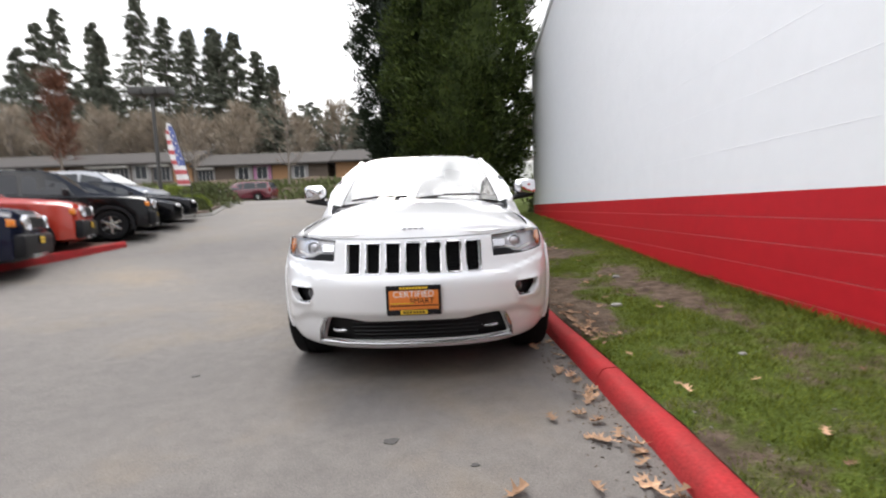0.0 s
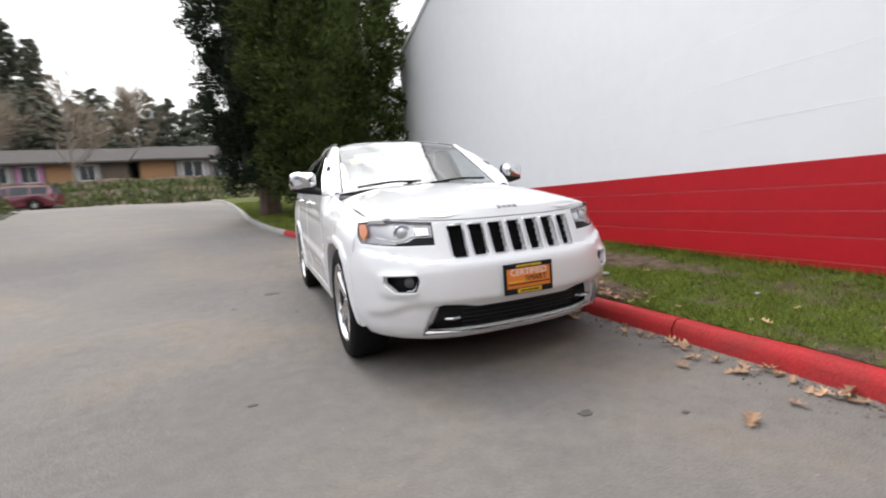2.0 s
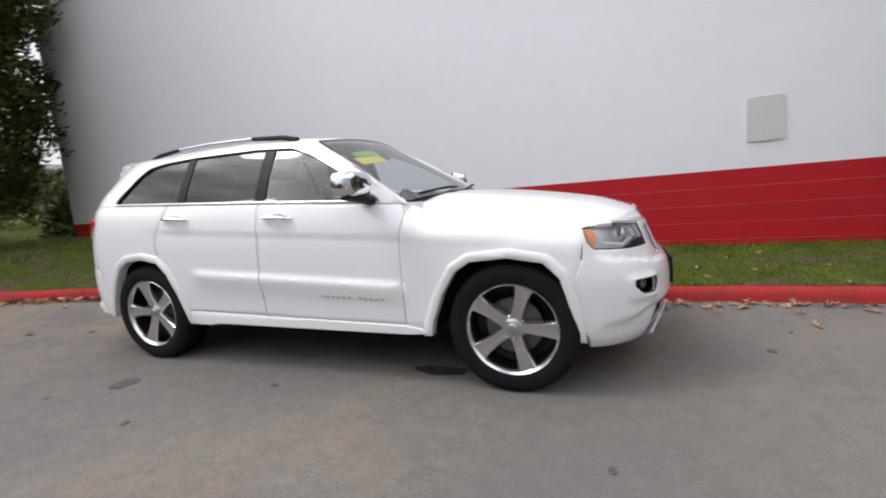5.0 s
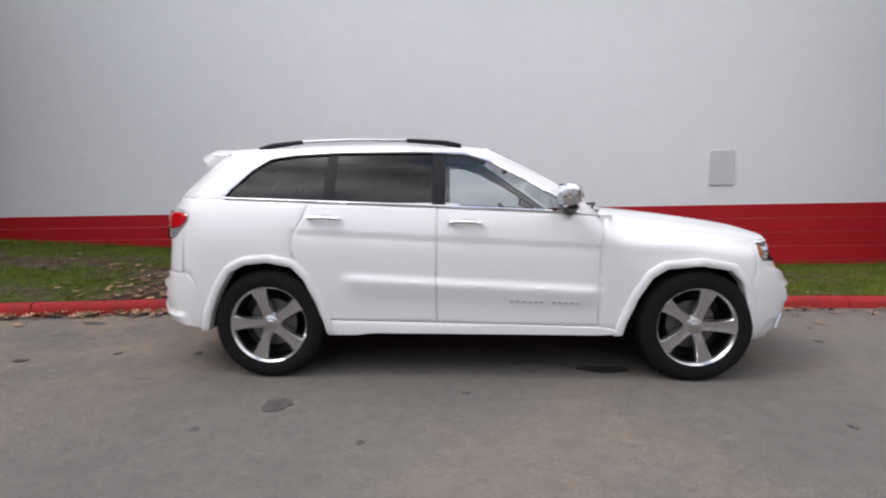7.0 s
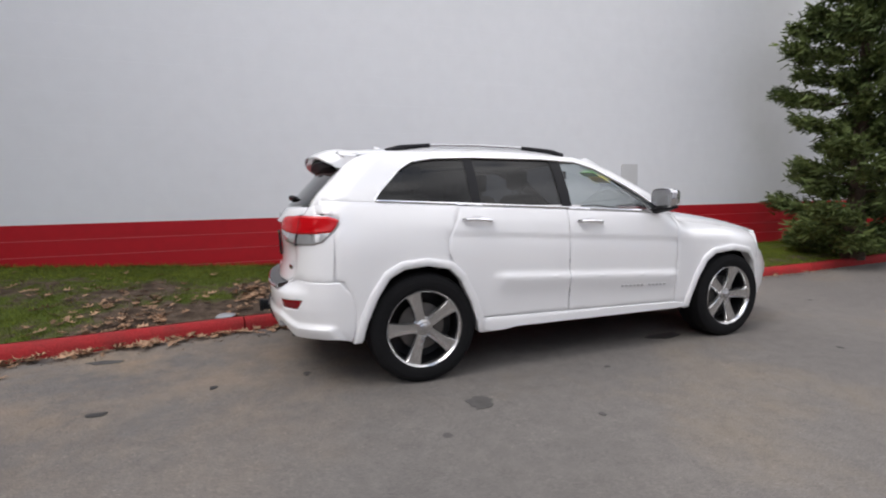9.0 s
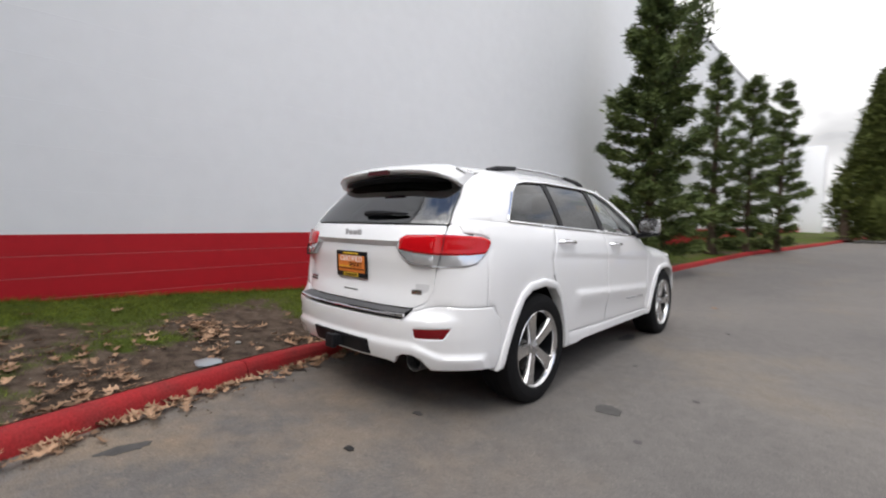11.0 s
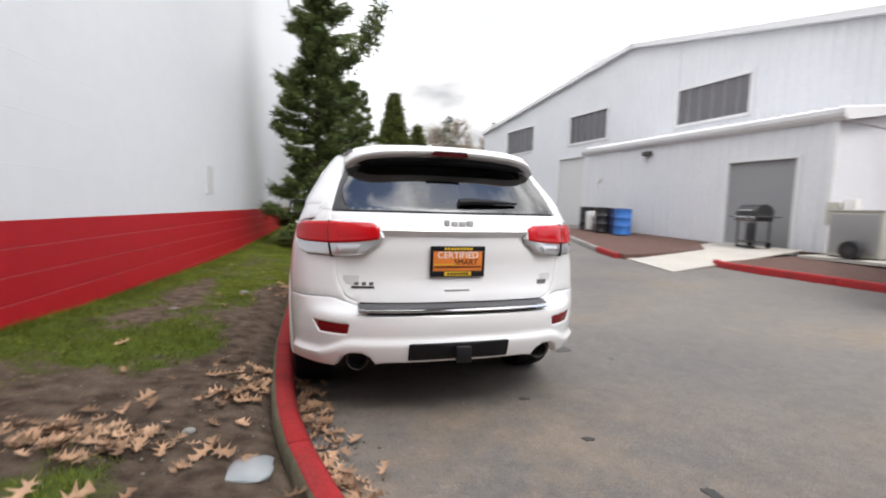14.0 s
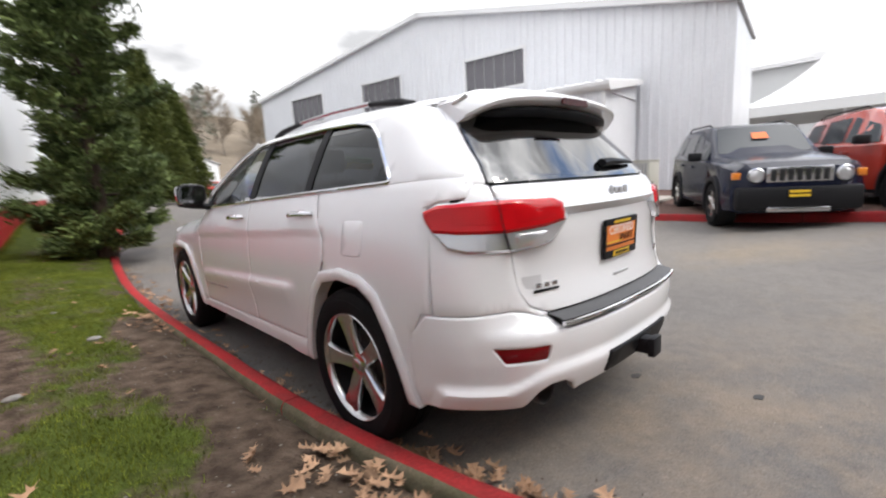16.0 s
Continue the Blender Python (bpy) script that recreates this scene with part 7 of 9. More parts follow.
def side_wheel(root, x, y, r, w, sg, rim="rim_polished", spokes=6):
    c = Matrix.Translation((x, y, r)) @ Matrix.Diagonal((sg, 1, 1, 1))
    wh = part("wheel", lathe(bmesh.new(), [(0.0, w * 0.25), (r * 0.60, w * 0.22), (r * 0.62, w * 0.5), (r * 0.66, w * 0.5), (r * 0.66, -w * 0.4)], 28, "x", c), "rim_dark", root)
    part("tyre", lathe(bmesh.new(), [(r * 0.64, -w * 0.5), (r * 0.93, -w * 0.5), (r, -w * 0.35), (r, w * 0.35), (r * 0.95, w * 0.5), (r * 0.80, w * 0.54), (r * 0.64, w * 0.48)], 32, "x", c), "rubber", wh)
    for k in range(spokes):
        bm = bmesh.new()
        box(bm, w * 0.28, w * 0.47, -r * 0.10, r * 0.10, r * 0.05, r * 0.63, 0.01, c @ Matrix.Rotation(2 * math.pi * k / spokes, 4, "X"), 1)
        part("spoke", bm, rim, wh)
    part("hub_cap", lathe(bmesh.new(), [(0.0, w * 0.52), (r * 0.16, w * 0.5), (r * 0.17, w * 0.3)], 16, "x", c), rim, wh)


def parked_car(name, label, m, paint, dims, sections, panes, screen_rows, boxy=False, glass_mat="window_dark", front="slots", group=""):
    """A car from cross-sections (y, half width low, belt half width, roof half width, z floor, z belt, z top), nose at -y."""
    L, wl_, r, ya, yb = dims
    root = thing(name, label, "car", m, group)
    bm = bmesh.new()
    loops = []
    for y, w1, w2, w3, z0, z1, z2 in sections:
        half = [(w1 * 0.80, z0), (w1 * 0.97, z0 + 0.05), (w1, z0 + 0.16), (w1, z0 + (z1 - z0) * 0.55), (w2, z1 - 0.03), (w2 - 0.03, z1), (w3 + 0.02, z2 - 0.07), (w3 - 0.03, z2 - 0.015), (w3 * 0.5, z2)]
        loops.append([Vector((x, y, z)) for x, z in half] + [Vector((-x, y, z)) for x, z in reversed(half)])
    rings(bm, loops)
    bmesh.ops.recalc_face_normals(bm, faces=bm.faces)
    body = part("body", bm, paint, root, angle=28)
    cutter = bmesh.new()
    for yc in (ya, yb):
        for sg in (-1, 1):
            lathe(cutter, [(0.0, -0.30), (r + 0.05, -0.30), (r + 0.05, 0.25), (0.0, 0.25)], 26, "x", Matrix.Translation((sg * wl_, yc, r + 0.01)))
    carve(body, cutter)

    def sec(y, i):
        return lerp([(s[0], s[i]) for s in sections], y)

    for sg in (-1, 1):
        def sidepos(y, f):
            """On the glass house's flank: f from belt 0 to roof 1."""
            z1, z2, w2, w3 = sec(y, 5), sec(y, 6), sec(y, 2) - 0.03, sec(y, 3) + 0.02
            return Vector((sg * (w2 + (w3 - w2) * f), y, z1 + (z2 - 0.07 - z1) * f))
        for y0, y1, f0, f1 in panes:
            bm = bmesh.new()
            q = [(y0, f0), (y1, f0), (y1 - 0.02, f1), (y0 + 0.03 + (0.28 if y0 == panes[0][0] and not boxy else 0.12 if y0 == panes[0][0] else 0.0), f1)]
            prism(bm, rounded(q, 0.05, 2), 0.03, lambda a, b, d: sidepos(a, b) + Vector((sg * (d - 0.018), 0, 0)))
            part("side_window", bm, glass_mat, body)
        for yc in (ya, yb):
            if boxy:
                bm = bmesh.new()
                ts = steps(-0.30, math.pi + 0.30, 16)
                rings(bm, [[Vector((sg * (wl_ + o), yc + q * math.cos(t), r + q * math.sin(t))) for o, q in ((-0.05, r + 0.045), (0.015, r + 0.045), (0.02, r + 0.06), (0.015, r + 0.115), (-0.05, r + 0.125))] for t in ts])
                bmesh.ops.recalc_face_normals(bm, faces=bm.faces)
                part("arch_cladding", bm, "black_plastic", body)
            # well lined in near-black, shade painted into the colour
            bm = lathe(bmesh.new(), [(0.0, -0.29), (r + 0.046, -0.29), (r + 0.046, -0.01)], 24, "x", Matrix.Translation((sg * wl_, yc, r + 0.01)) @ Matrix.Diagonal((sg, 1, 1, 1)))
            part("wheel_well", bm, "hollow_shade", body)
            side_wheel(root, sg * (wl_ - 0.115), yc, r, 0.22, sg)
        if boxy:
            part("sill_cladding", box(bmesh.new(), sg * (wl_ - 0.06) - 0.04, sg * (wl_ - 0.06) + 0.04, ya + r, yb - r, 0.26, 0.42, 0.02), "black_plastic", body)
        ym = panes[0][0] + 0.12
        bm = bmesh.new()
        box(bm, -0.11, 0.11, -0.06, 0.06, -0.08, 0.08, 0.035, Matrix.Translation((sg * (wl_ + 0.10), ym, sec(ym, 5) + 0.07)))
        part("door_mirror", bm, "black_plastic", root)
        for yy in (panes[0][1] - 0.22, panes[1][1] - 0.22):
            part("door_handle", box(bmesh.new(), sg * (wl_ + 0.0) - 0.02, sg * wl_ + 0.02, yy, yy + 0.2, sec(yy, 5) - 0.16, sec(yy, 5) - 0.12, 0.012), paint, body)
    for nm, (y0, z0, w0, y1, z1, w1) in zip(("windscreen", "rear_window"), screen_rows):
        bm = bmesh.new()
        n_ = Vector((0, -(z1 - z0), (y1 - y0))) if nm == "windscreen" else Vector((0, (z1 - z0), -(y1 - y0)))
        n_.normalize()
        q = [(-1, 0), (1, 0), (1, 1), (-1, 1)]
        prism(bm, rounded([(-w0, 0.0), (w0, 0.0), (w1, 1.0), (-w1, 1.0)], 0.05, 2), 0.03, lambda a, b, d: Vector((a, y0 + (y1 - y0) * b, z0 + (z1 - z0) * b)) + n_ * (d - 0.012))
        part(nm, bm, glass_mat, body)
    return root, body


def boxy_offroader(m, paint, label, group="parked cars"):
    """A small boxy off-roader with round lamps and a seven-slot nose."""
    S = [(-0.86, 0.55, 0.52, 0.50, 0.36, 0.60, 0.72), (-0.83, 0.70, 0.66, 0.62, 0.28, 0.80, 0.94), (-0.74, 0.84, 0.78, 0.68, 0.25, 0.92, 1.02), (-0.55, 0.90, 0.86, 0.72, 0.24, 0.97, 1.06), (-0.1, 0.90, 0.88, 0.74, 0.24, 1.02, 1.10), (0.42, 0.90, 0.88, 0.74, 0.24, 1.05, 1.14), (0.98, 0.90, 0.88, 0.66, 0.24, 1.06, 1.60), (1.20, 0.90, 0.88, 0.66, 0.24, 1.07, 1.665), (2.0, 0.90, 0.88, 0.66, 0.24, 1.09, 1.67), (3.0, 0.90, 0.87, 0.64, 0.25, 1.13, 1.63), (3.18, 0.88, 0.84, 0.62, 0.26, 1.14, 1.56), (3.32, 0.84, 0.80, 0.66, 0.30, 0.98, 1.06), (3.38, 0.74, 0.70, 0.60, 0.40, 0.70, 0.86)]
    root, body = parked_car("compact_suv", label, m, paint, (4.24, 0.90, 0.345, 0.0, 2.57), S, [(0.62, 1.52, 0.06, 0.88), (1.58, 2.35, 0.06, 0.90), (2.45, 3.0, 0.12, 0.88)], [(0.47, 1.15, 0.70, 0.97, 1.60, 0.60), (3.30, 1.16, 0.66, 3.16, 1.55, 0.56)], True, group=group)
    for k in range(7):
        x = (k - 3) * 0.108
        # solid near-black blocks, the slots' shade painted on
        part("grille_slot", box(bmesh.new(), x - 0.036, x + 0.036, -0.875, -0.80, 0.74, 0.91, 0.012, None, 1), "hollow_shade", body)
    part("grille_surround", box(bmesh.new(), -0.42, 0.42, -0.862, -0.80, 0.71, 0.94, 0.02), "satin_chrome", body)
    for sg in (-1, 1):
        c = Matrix.Translation((sg * 0.545, -0.845, 0.825)) @ Matrix.Rotation(sg * 0.12, 4, "Z")
        hl = part("headlamp", lathe(bmesh.new(), [(0.0, 0.02), (0.11, 0.02), (0.115, -0.02), (0.10, -0.035), (0.092, -0.01), (0.0, -0.01)], 28, "y", c), "satin_chrome", root, "round headlamp")
        part("lens", lathe(bmesh.new(), [(0.09, -0.012), (0.07, -0.03), (0.0, -0.04)], 24, "y", c), "clear_lens", hl)
        part("side_marker", box(bmesh.new(), sg * 0.78 - 0.055, sg * 0.78 + 0.055, -0.795, -0.70, 0.77, 0.88, 0.015), "amber_lens", root)
        part("fog_lamp", lathe(bmesh.new(), [(0.0, -0.01), (0.05, -0.01), (0.05, 0.03)], 16, "y", Matrix.Translation((sg * 0.60, -0.85, 0.50))), "clear_lens", root)
        part("roof_rail", tube(bmesh.new(), [(sg * 0.60, 1.25, 1.65), (sg * 0.60, 1.4, 1.70), (sg * 0.60, 2.7, 1.70), (sg * 0.59, 2.95, 1.64)], 0.018, 6), "black_plastic", root)
        part("tail_lamp", box(bmesh.new(), sg * 0.72 - 0.09, sg * 0.72 + 0.09, 3.28, 3.36, 0.86, 1.04, 0.02), "red_lens_deep", root)
    part("bumper", box(bmesh.new(), -0.80, 0.80, -0.90, -0.70, 0.30, 0.66, 0.06), "black_plastic", root)
    part("skid_plate", box(bmesh.new(), -0.40, 0.40, -0.905, -0.80, 0.28, 0.36, 0.02), "satin_chrome", root)
    part("plate", box(bmesh.new(), -0.15, 0.15, -0.915, -0.895, 0.49, 0.62, 0.006), "black_plastic", root)
    for z in (0.525, 0.585):
        part("plate_band", box(bmesh.new(), -0.13, 0.13, -0.922, -0.914, z - 0.018, z + 0.018), "plate_yellow", root)
    return root


def on_ground(x, y, head):
    """A car's pose with its front axle middle at x, y and its nose heading that way (degrees from +x towards +y)."""
    rz = head + 90
    ux, uy = math.cos(radians(head)), math.sin(radians(head))
    xb, yb2 = x - 2.6 * ux, y - 2.6 * uy
    za, zb2 = zg(x, y), zg(xb, yb2)
    pitch = math.degrees(math.atan2(zb2 - za, 2.6))
    return Matrix.Translation((x, y, za + 0.005)) @ Euler((radians(pitch), 0, radians(rz)), "XYZ").to_matrix().to_4x4()


HEAD = 30


def from_lamp(lx, ly, head=HEAD):
    """Front axle middle from the place of the right-hand headlamp (on the -y side)."""
    u = Vector((math.cos(radians(head)), math.sin(radians(head))))
    v = Vector((-u.y, u.x))
    p = Vector((lx, ly)) + v * 0.55 - u * 0.86
    return on_ground(p.x, p.y, head)


navy = boxy_offroader(from_lamp(-5.98, 3.15), "paint_navy", "dark navy compact off-roader with black cladding parked on the red kerb")
part("windscreen_notice", prism(bmesh.new(), [(-0.12, 0.0), (0.13, 0.0), (0.12, 0.16), (-0.11, 0.16)], 0.003, lambda a, b, d: Vector((a, 0.675 + b * 0.74 - d * 0.6, 1.395 + b * 0.66 + d * 0.8))), "cone_orange", navy, "orange-red paper notice")
boxy_offroader(from_lamp(-6.85, 5.35), "paint_orange", "bright orange compact off-roader parked beside the dark one")
boxy_offroader(from_lamp(-7.0, 7.8), "paint_black", "black compact off-roader parked in the angled row")


def saloon(m, paint, label, name="saloon_car", group="parked cars", rear_detail=False):
    S = [(-0.92, 0.50, 0.45, 0.42, 0.34, 0.50, 0.58), (-0.88, 0.72, 0.66, 0.60, 0.24, 0.62, 0.70), (-0.70, 0.86, 0.82, 0.68, 0.20, 0.70, 0.78), (-0.2, 0.91, 0.88, 0.70, 0.19, 0.80, 0.90), (0.55, 0.91, 0.88, 0.70, 0.19, 0.88, 0.98), (1.35, 0.91, 0.87, 0.56, 0.19, 0.92, 1.41), (1.9, 0.91, 0.87, 0.56, 0.19, 0.94, 1.45), (2.6, 0.91, 0.87, 0.54, 0.20, 0.97, 1.40), (3.35, 0.90, 0.85, 0.66, 0.22, 0.99, 1.06), (3.75, 0.84, 0.80, 0.66, 0.26, 0.98, 1.03), (3.86, 0.74, 0.70, 0.62, 0.36, 0.85, 0.95)]
    root, body = parked_car(name, label, m, paint, (4.8, 0.91, 0.33, 0.0, 2.85), S, [(0.80, 1.75, 0.06, 0.86), (1.80, 2.75, 0.06, 0.86)], [(0.66, 1.02, 0.66, 1.30, 1.38, 0.52), (3.28, 1.07, 0.62, 2.68, 1.37, 0.50)], group=group)
    for sg in (-1, 1):
        part("headlamp", box(bmesh.new(), sg * 0.62 - 0.15, sg * 0.62 + 0.15, -0.88, -0.70, 0.58, 0.69, 0.04), "clear_lens", root)
        part("tail_lamp", box(bmesh.new(), sg * 0.56 - 0.24, sg * 0.56 + 0.24, 3.74, 3.86, 0.78, 0.92, 0.03), "red_lens_deep", root)
        part("fog_lamp", box(bmesh.new(), sg * 0.6 - 0.08, sg * 0.6 + 0.08, -0.89, -0.8, 0.34, 0.42, 0.02), "clear_lens", root)
    part("grille", box(bmesh.new(), -0.40, 0.40, -0.925, -0.85, 0.34, 0.55, 0.03), "black_plastic", root)
    part("grille_bar", box(bmesh.new(), -0.36, 0.36, -0.935, -0.90, 0.53, 0.56, 0.008), "satin_chrome", root)
    part("plate", box(bmesh.new(), -0.15, 0.15, 3.86, 3.88, 0.60, 0.73, 0.006), "plate_white", root)
    if rear_detail:
        part("boot_spoiler", box(bmesh.new(), -0.70, 0.70, 3.66, 3.86, 1.03, 1.07, 0.015), paint, root)
        part("rear_diffuser", box(bmesh.new(), -0.6, 0.6, 3.70, 3.88, 0.24, 0.38, 0.02), "black_plastic", root)
    return root


saloon(from_lamp(-7.6, 10.0), "paint_black", "glossy black saloon parked in the angled row")
saloon(from_lamp(-8.3, 12.15), "paint_black", "glossy black saloon at the row's far end")
saloon(on_ground(-6.6, -18.6, 262), "paint_blue", "bright blue saloon parked on the lane, seen from behind", rear_detail=True)
saloon(on_ground(-8.4, -26.0, 262), "paint_black", "dark saloon parked ahead of the blue one")
saloon(on_ground(-13.0, -40.0, 200), "paint_orange", "red car far down the lane")


def minivan(m, paint, label, group="vans"):
    S = [(-0.95, 0.60, 0.55, 0.50, 0.36, 0.56, 0.66), (-0.88, 0.80, 0.74, 0.66, 0.26, 0.74, 0.86), (-0.6, 0.94, 0.90, 0.76, 0.22, 0.86, 0.98), (-0.1, 0.98, 0.95, 0.80, 0.22, 0.96, 1.08), (0.35, 0.98, 0.95, 0.78, 0.22, 1.0, 1.18), (1.15, 0.98, 0.95, 0.70, 0.22, 1.02, 1.66), (1.7, 0.98, 0.95, 0.70, 0.22, 1.03, 1.74), (3.2, 0.98, 0.94, 0.70, 0.23, 1.06, 1.73), (3.85, 0.95, 0.90, 0.68, 0.25, 1.08, 1.66), (4.05, 0.92, 0.86, 0.72, 0.28, 0.98, 1.06), (4.12, 0.80, 0.76, 0.70, 0.40, 0.70, 0.85)]
    root, body = parked_car("minivan", label, m, paint, (5.1, 0.98, 0.345, 0.0, 3.0), S, [(0.60, 1.70, 0.06, 0.86), (1.76, 2.80, 0.06, 0.88), (2.86, 3.75, 0.06, 0.86)], [(0.42, 1.20, 0.74, 1.12, 1.64, 0.64), (4.02, 1.10, 0.70, 3.86, 1.60, 0.6)], group=group)
    for sg in (-1, 1):
        part("headlamp", box(bmesh.new(), sg * 0.72 - 0.14, sg * 0.72 + 0.14, -0.86, -0.60, 0.70, 0.84, 0.04), "clear_lens", root)
        part("tail_lamp", box(bmesh.new(), sg * 0.84 - 0.08, sg * 0.84 + 0.08, 3.90, 4.08, 0.85, 1.15, 0.03), "red_lens_deep", root)
    part("grille", box(bmesh.new(), -0.40, 0.40, -0.96, -0.88, 0.50, 0.66, 0.03), "black_plastic", root)
    return root


minivan(Matrix.Translation((0, 0, 0.20)) @ on_ground(-12.3, 15.2, 3), "paint_silver", "silver minivan parked behind the angled row")
minivan(on_ground(-18.0, 35.2, 180), "paint_maroon", "dark red minivan on the far street")

cone = thing("traffic_cone", "orange traffic cone with a white band by the planted corner", "traffic cone", pose(-9.4, -20.5, zg(-9.4, -20.5)))
part("base", box(bmesh.new(), -0.18, 0.18, -0.18, 0.18, 0, 0.03, 0.008), "cone_orange", cone)
part("cone", lathe(bmesh.new(), [(0.13, 0.03), (0.035, 0.68), (0.0, 0.69)], 20), "cone_orange", cone)
part("band", lathe(bmesh.new(), [(0.096, 0.30), (0.075, 0.45)], 20), "plastic_white", cone)
post = thing("wooden_post", "short brown wooden post by the trees", "post", pose(-2.7, -25.0, zg(-2.7, -25) + 0.1))
part("shaft", box(bmesh.new(), -0.16, 0.16, -0.16, 0.16, 0, 1.5, 0.02), "rust_post" if "rust_post" in MATS else "bark", post)
part("cap", box(bmesh.new(), -0.2, 0.2, -0.2, 0.2, 1.5, 1.58, 0.02), "bark", post)

# vegetation
def blades(name, pos, dirs, length, width, mat, parent=None, seed=1, angle=180, tip=0.35):
    """Many small leaf blades as one skin: a tapered quad at each place, along its direction."""
    rng = np.random.RandomState(seed)
    n = len(pos)
    d = dirs / np.linalg.norm(dirs, axis=1, keepdims=True)
    rnd = rng.normal(size=(n, 3))
    side = np.cross(d, rnd)
    side /= np.linalg.norm(side, axis=1, keepdims=True) + 1e-9
    L = (length * rng.uniform(0.65, 1.3, n))[:, None]
    W = (width * rng.uniform(0.65, 1.3, n))[:, None]
    v = np.empty((n, 4, 3))
    v[:, 0] = pos - side * W * 0.5
    v[:, 1] = pos + side * W * 0.5
    v[:, 2] = pos + d * L + side * W * 0.5 * tip
    v[:, 3] = pos + d * L - side * W * 0.5 * tip
    me = bpy.data.meshes.new(name)
    idx = np.arange(n * 4).reshape(n, 4)
    me.from_pydata(v.reshape(-1, 3).tolist(), [], idx.tolist())
    me.materials.append(MATS[mat])
    ob = new(name, me)
    if parent is not None:
        ob.parent = parent
    return ob


def lumpy_core(r_of, h, z0, mat, parent, seed, scale=0.75, n=20, rows=16):
    bm = bmesh.new()
    loops = []
    for k in range(rows + 1):
        z = z0 + (h - z0) * k / rows
        loops.append([(max(0.02, r_of(z) * scale * (1 + 0.25 * noise.noise(Vector((math.cos(t) * 1.5, math.sin(t) * 1.5, z * 0.8 + seed))))) * math.cos(t), max(0.02, r_of(z) * scale * (1 + 0.25 * noise.noise(Vector((math.cos(t) * 1.5, math.sin(t) * 1.5, z * 0.8 + seed))))) * math.sin(t), z) for t in [2 * math.pi * j / n for j in range(n)]])
    rings(bm, loops)
    bmesh.ops.recalc_face_normals(bm, faces=bm.faces)
    return part("inner_crown", bm, mat, parent)


def trunk_of(root, h, r, mat="bark", lean=(0, 0), fork=False):
    pts = [(lean[0] * k * k, lean[1] * k * k, h * k) for k in steps(0, 1, 8)]
    bm = tube(bmesh.new(), pts, [r * (1.35 if k == 0 else 1.0) * (1 - 0.85 * k / 8) for k in range(9)], 10)
    return part("trunk", bm, mat, root)


def dense_conifer(x, y, z, h, rad, label, mat="needle_dark", n=15000, seed=1, lift=0.6, size=0.30, power=1.7, belly=0.25, trunk=0.28, lobes=0.42):
    """A close-grown columnar conifer: trunk, inner crown and thousands of sprays in clumps."""
    root = thing("conifer_tree", label, "tree", pose(x, y, z), "conifers")
    trunk_of(root, h * 0.95, trunk)
    rng = np.random.RandomState(seed)

    def r_of(zz):
        f = clamp((zz - lift) / (h - lift))
        return rad * (min(1.0, 0.72 + f / belly * 0.28) if f < belly else 1.0) * max(0.03, 1 - ((f - belly) / (1 - belly)) ** power if f > belly else 1.0)

    lumpy_core(r_of, h - 0.6, lift + 0.3, mat, root, seed, 0.6)
    nc = n // 26
    f = rng.uniform(0, 1, nc) ** 0.9
    zc = lift + (h - lift) * f
    th = rng.uniform(0, 2 * np.pi, nc)
    rr = np.array([r_of(v) for v in zc])
    lob = np.array([1 + lobes * noise.noise(Vector((math.cos(t) * 2.0, math.sin(t) * 2.0, v * 0.75 + seed * 3.1))) for t, v in zip(th, zc)])
    rc = rr * lob * rng.uniform(0.78, 1.06, nc)
    cen = np.stack([rc * np.cos(th), rc * np.sin(th), zc], 1)
    k = 26
    pos = np.repeat(cen, k, 0) + rng.normal(size=(nc * k, 3)) * np.array([0.17, 0.17, 0.15]) * (size / 0.3) ** 0.6
    out = np.repeat(np.stack([np.cos(th), np.sin(th), np.zeros(nc)], 1), k, 0)
    d = out * 0.9 + rng.normal(size=(nc * k, 3)) * 0.45 + np.array([0, 0, 0.45])
    blades("crown", pos, d, size * 0.72, size * 0.32, mat, root, seed)
    return root


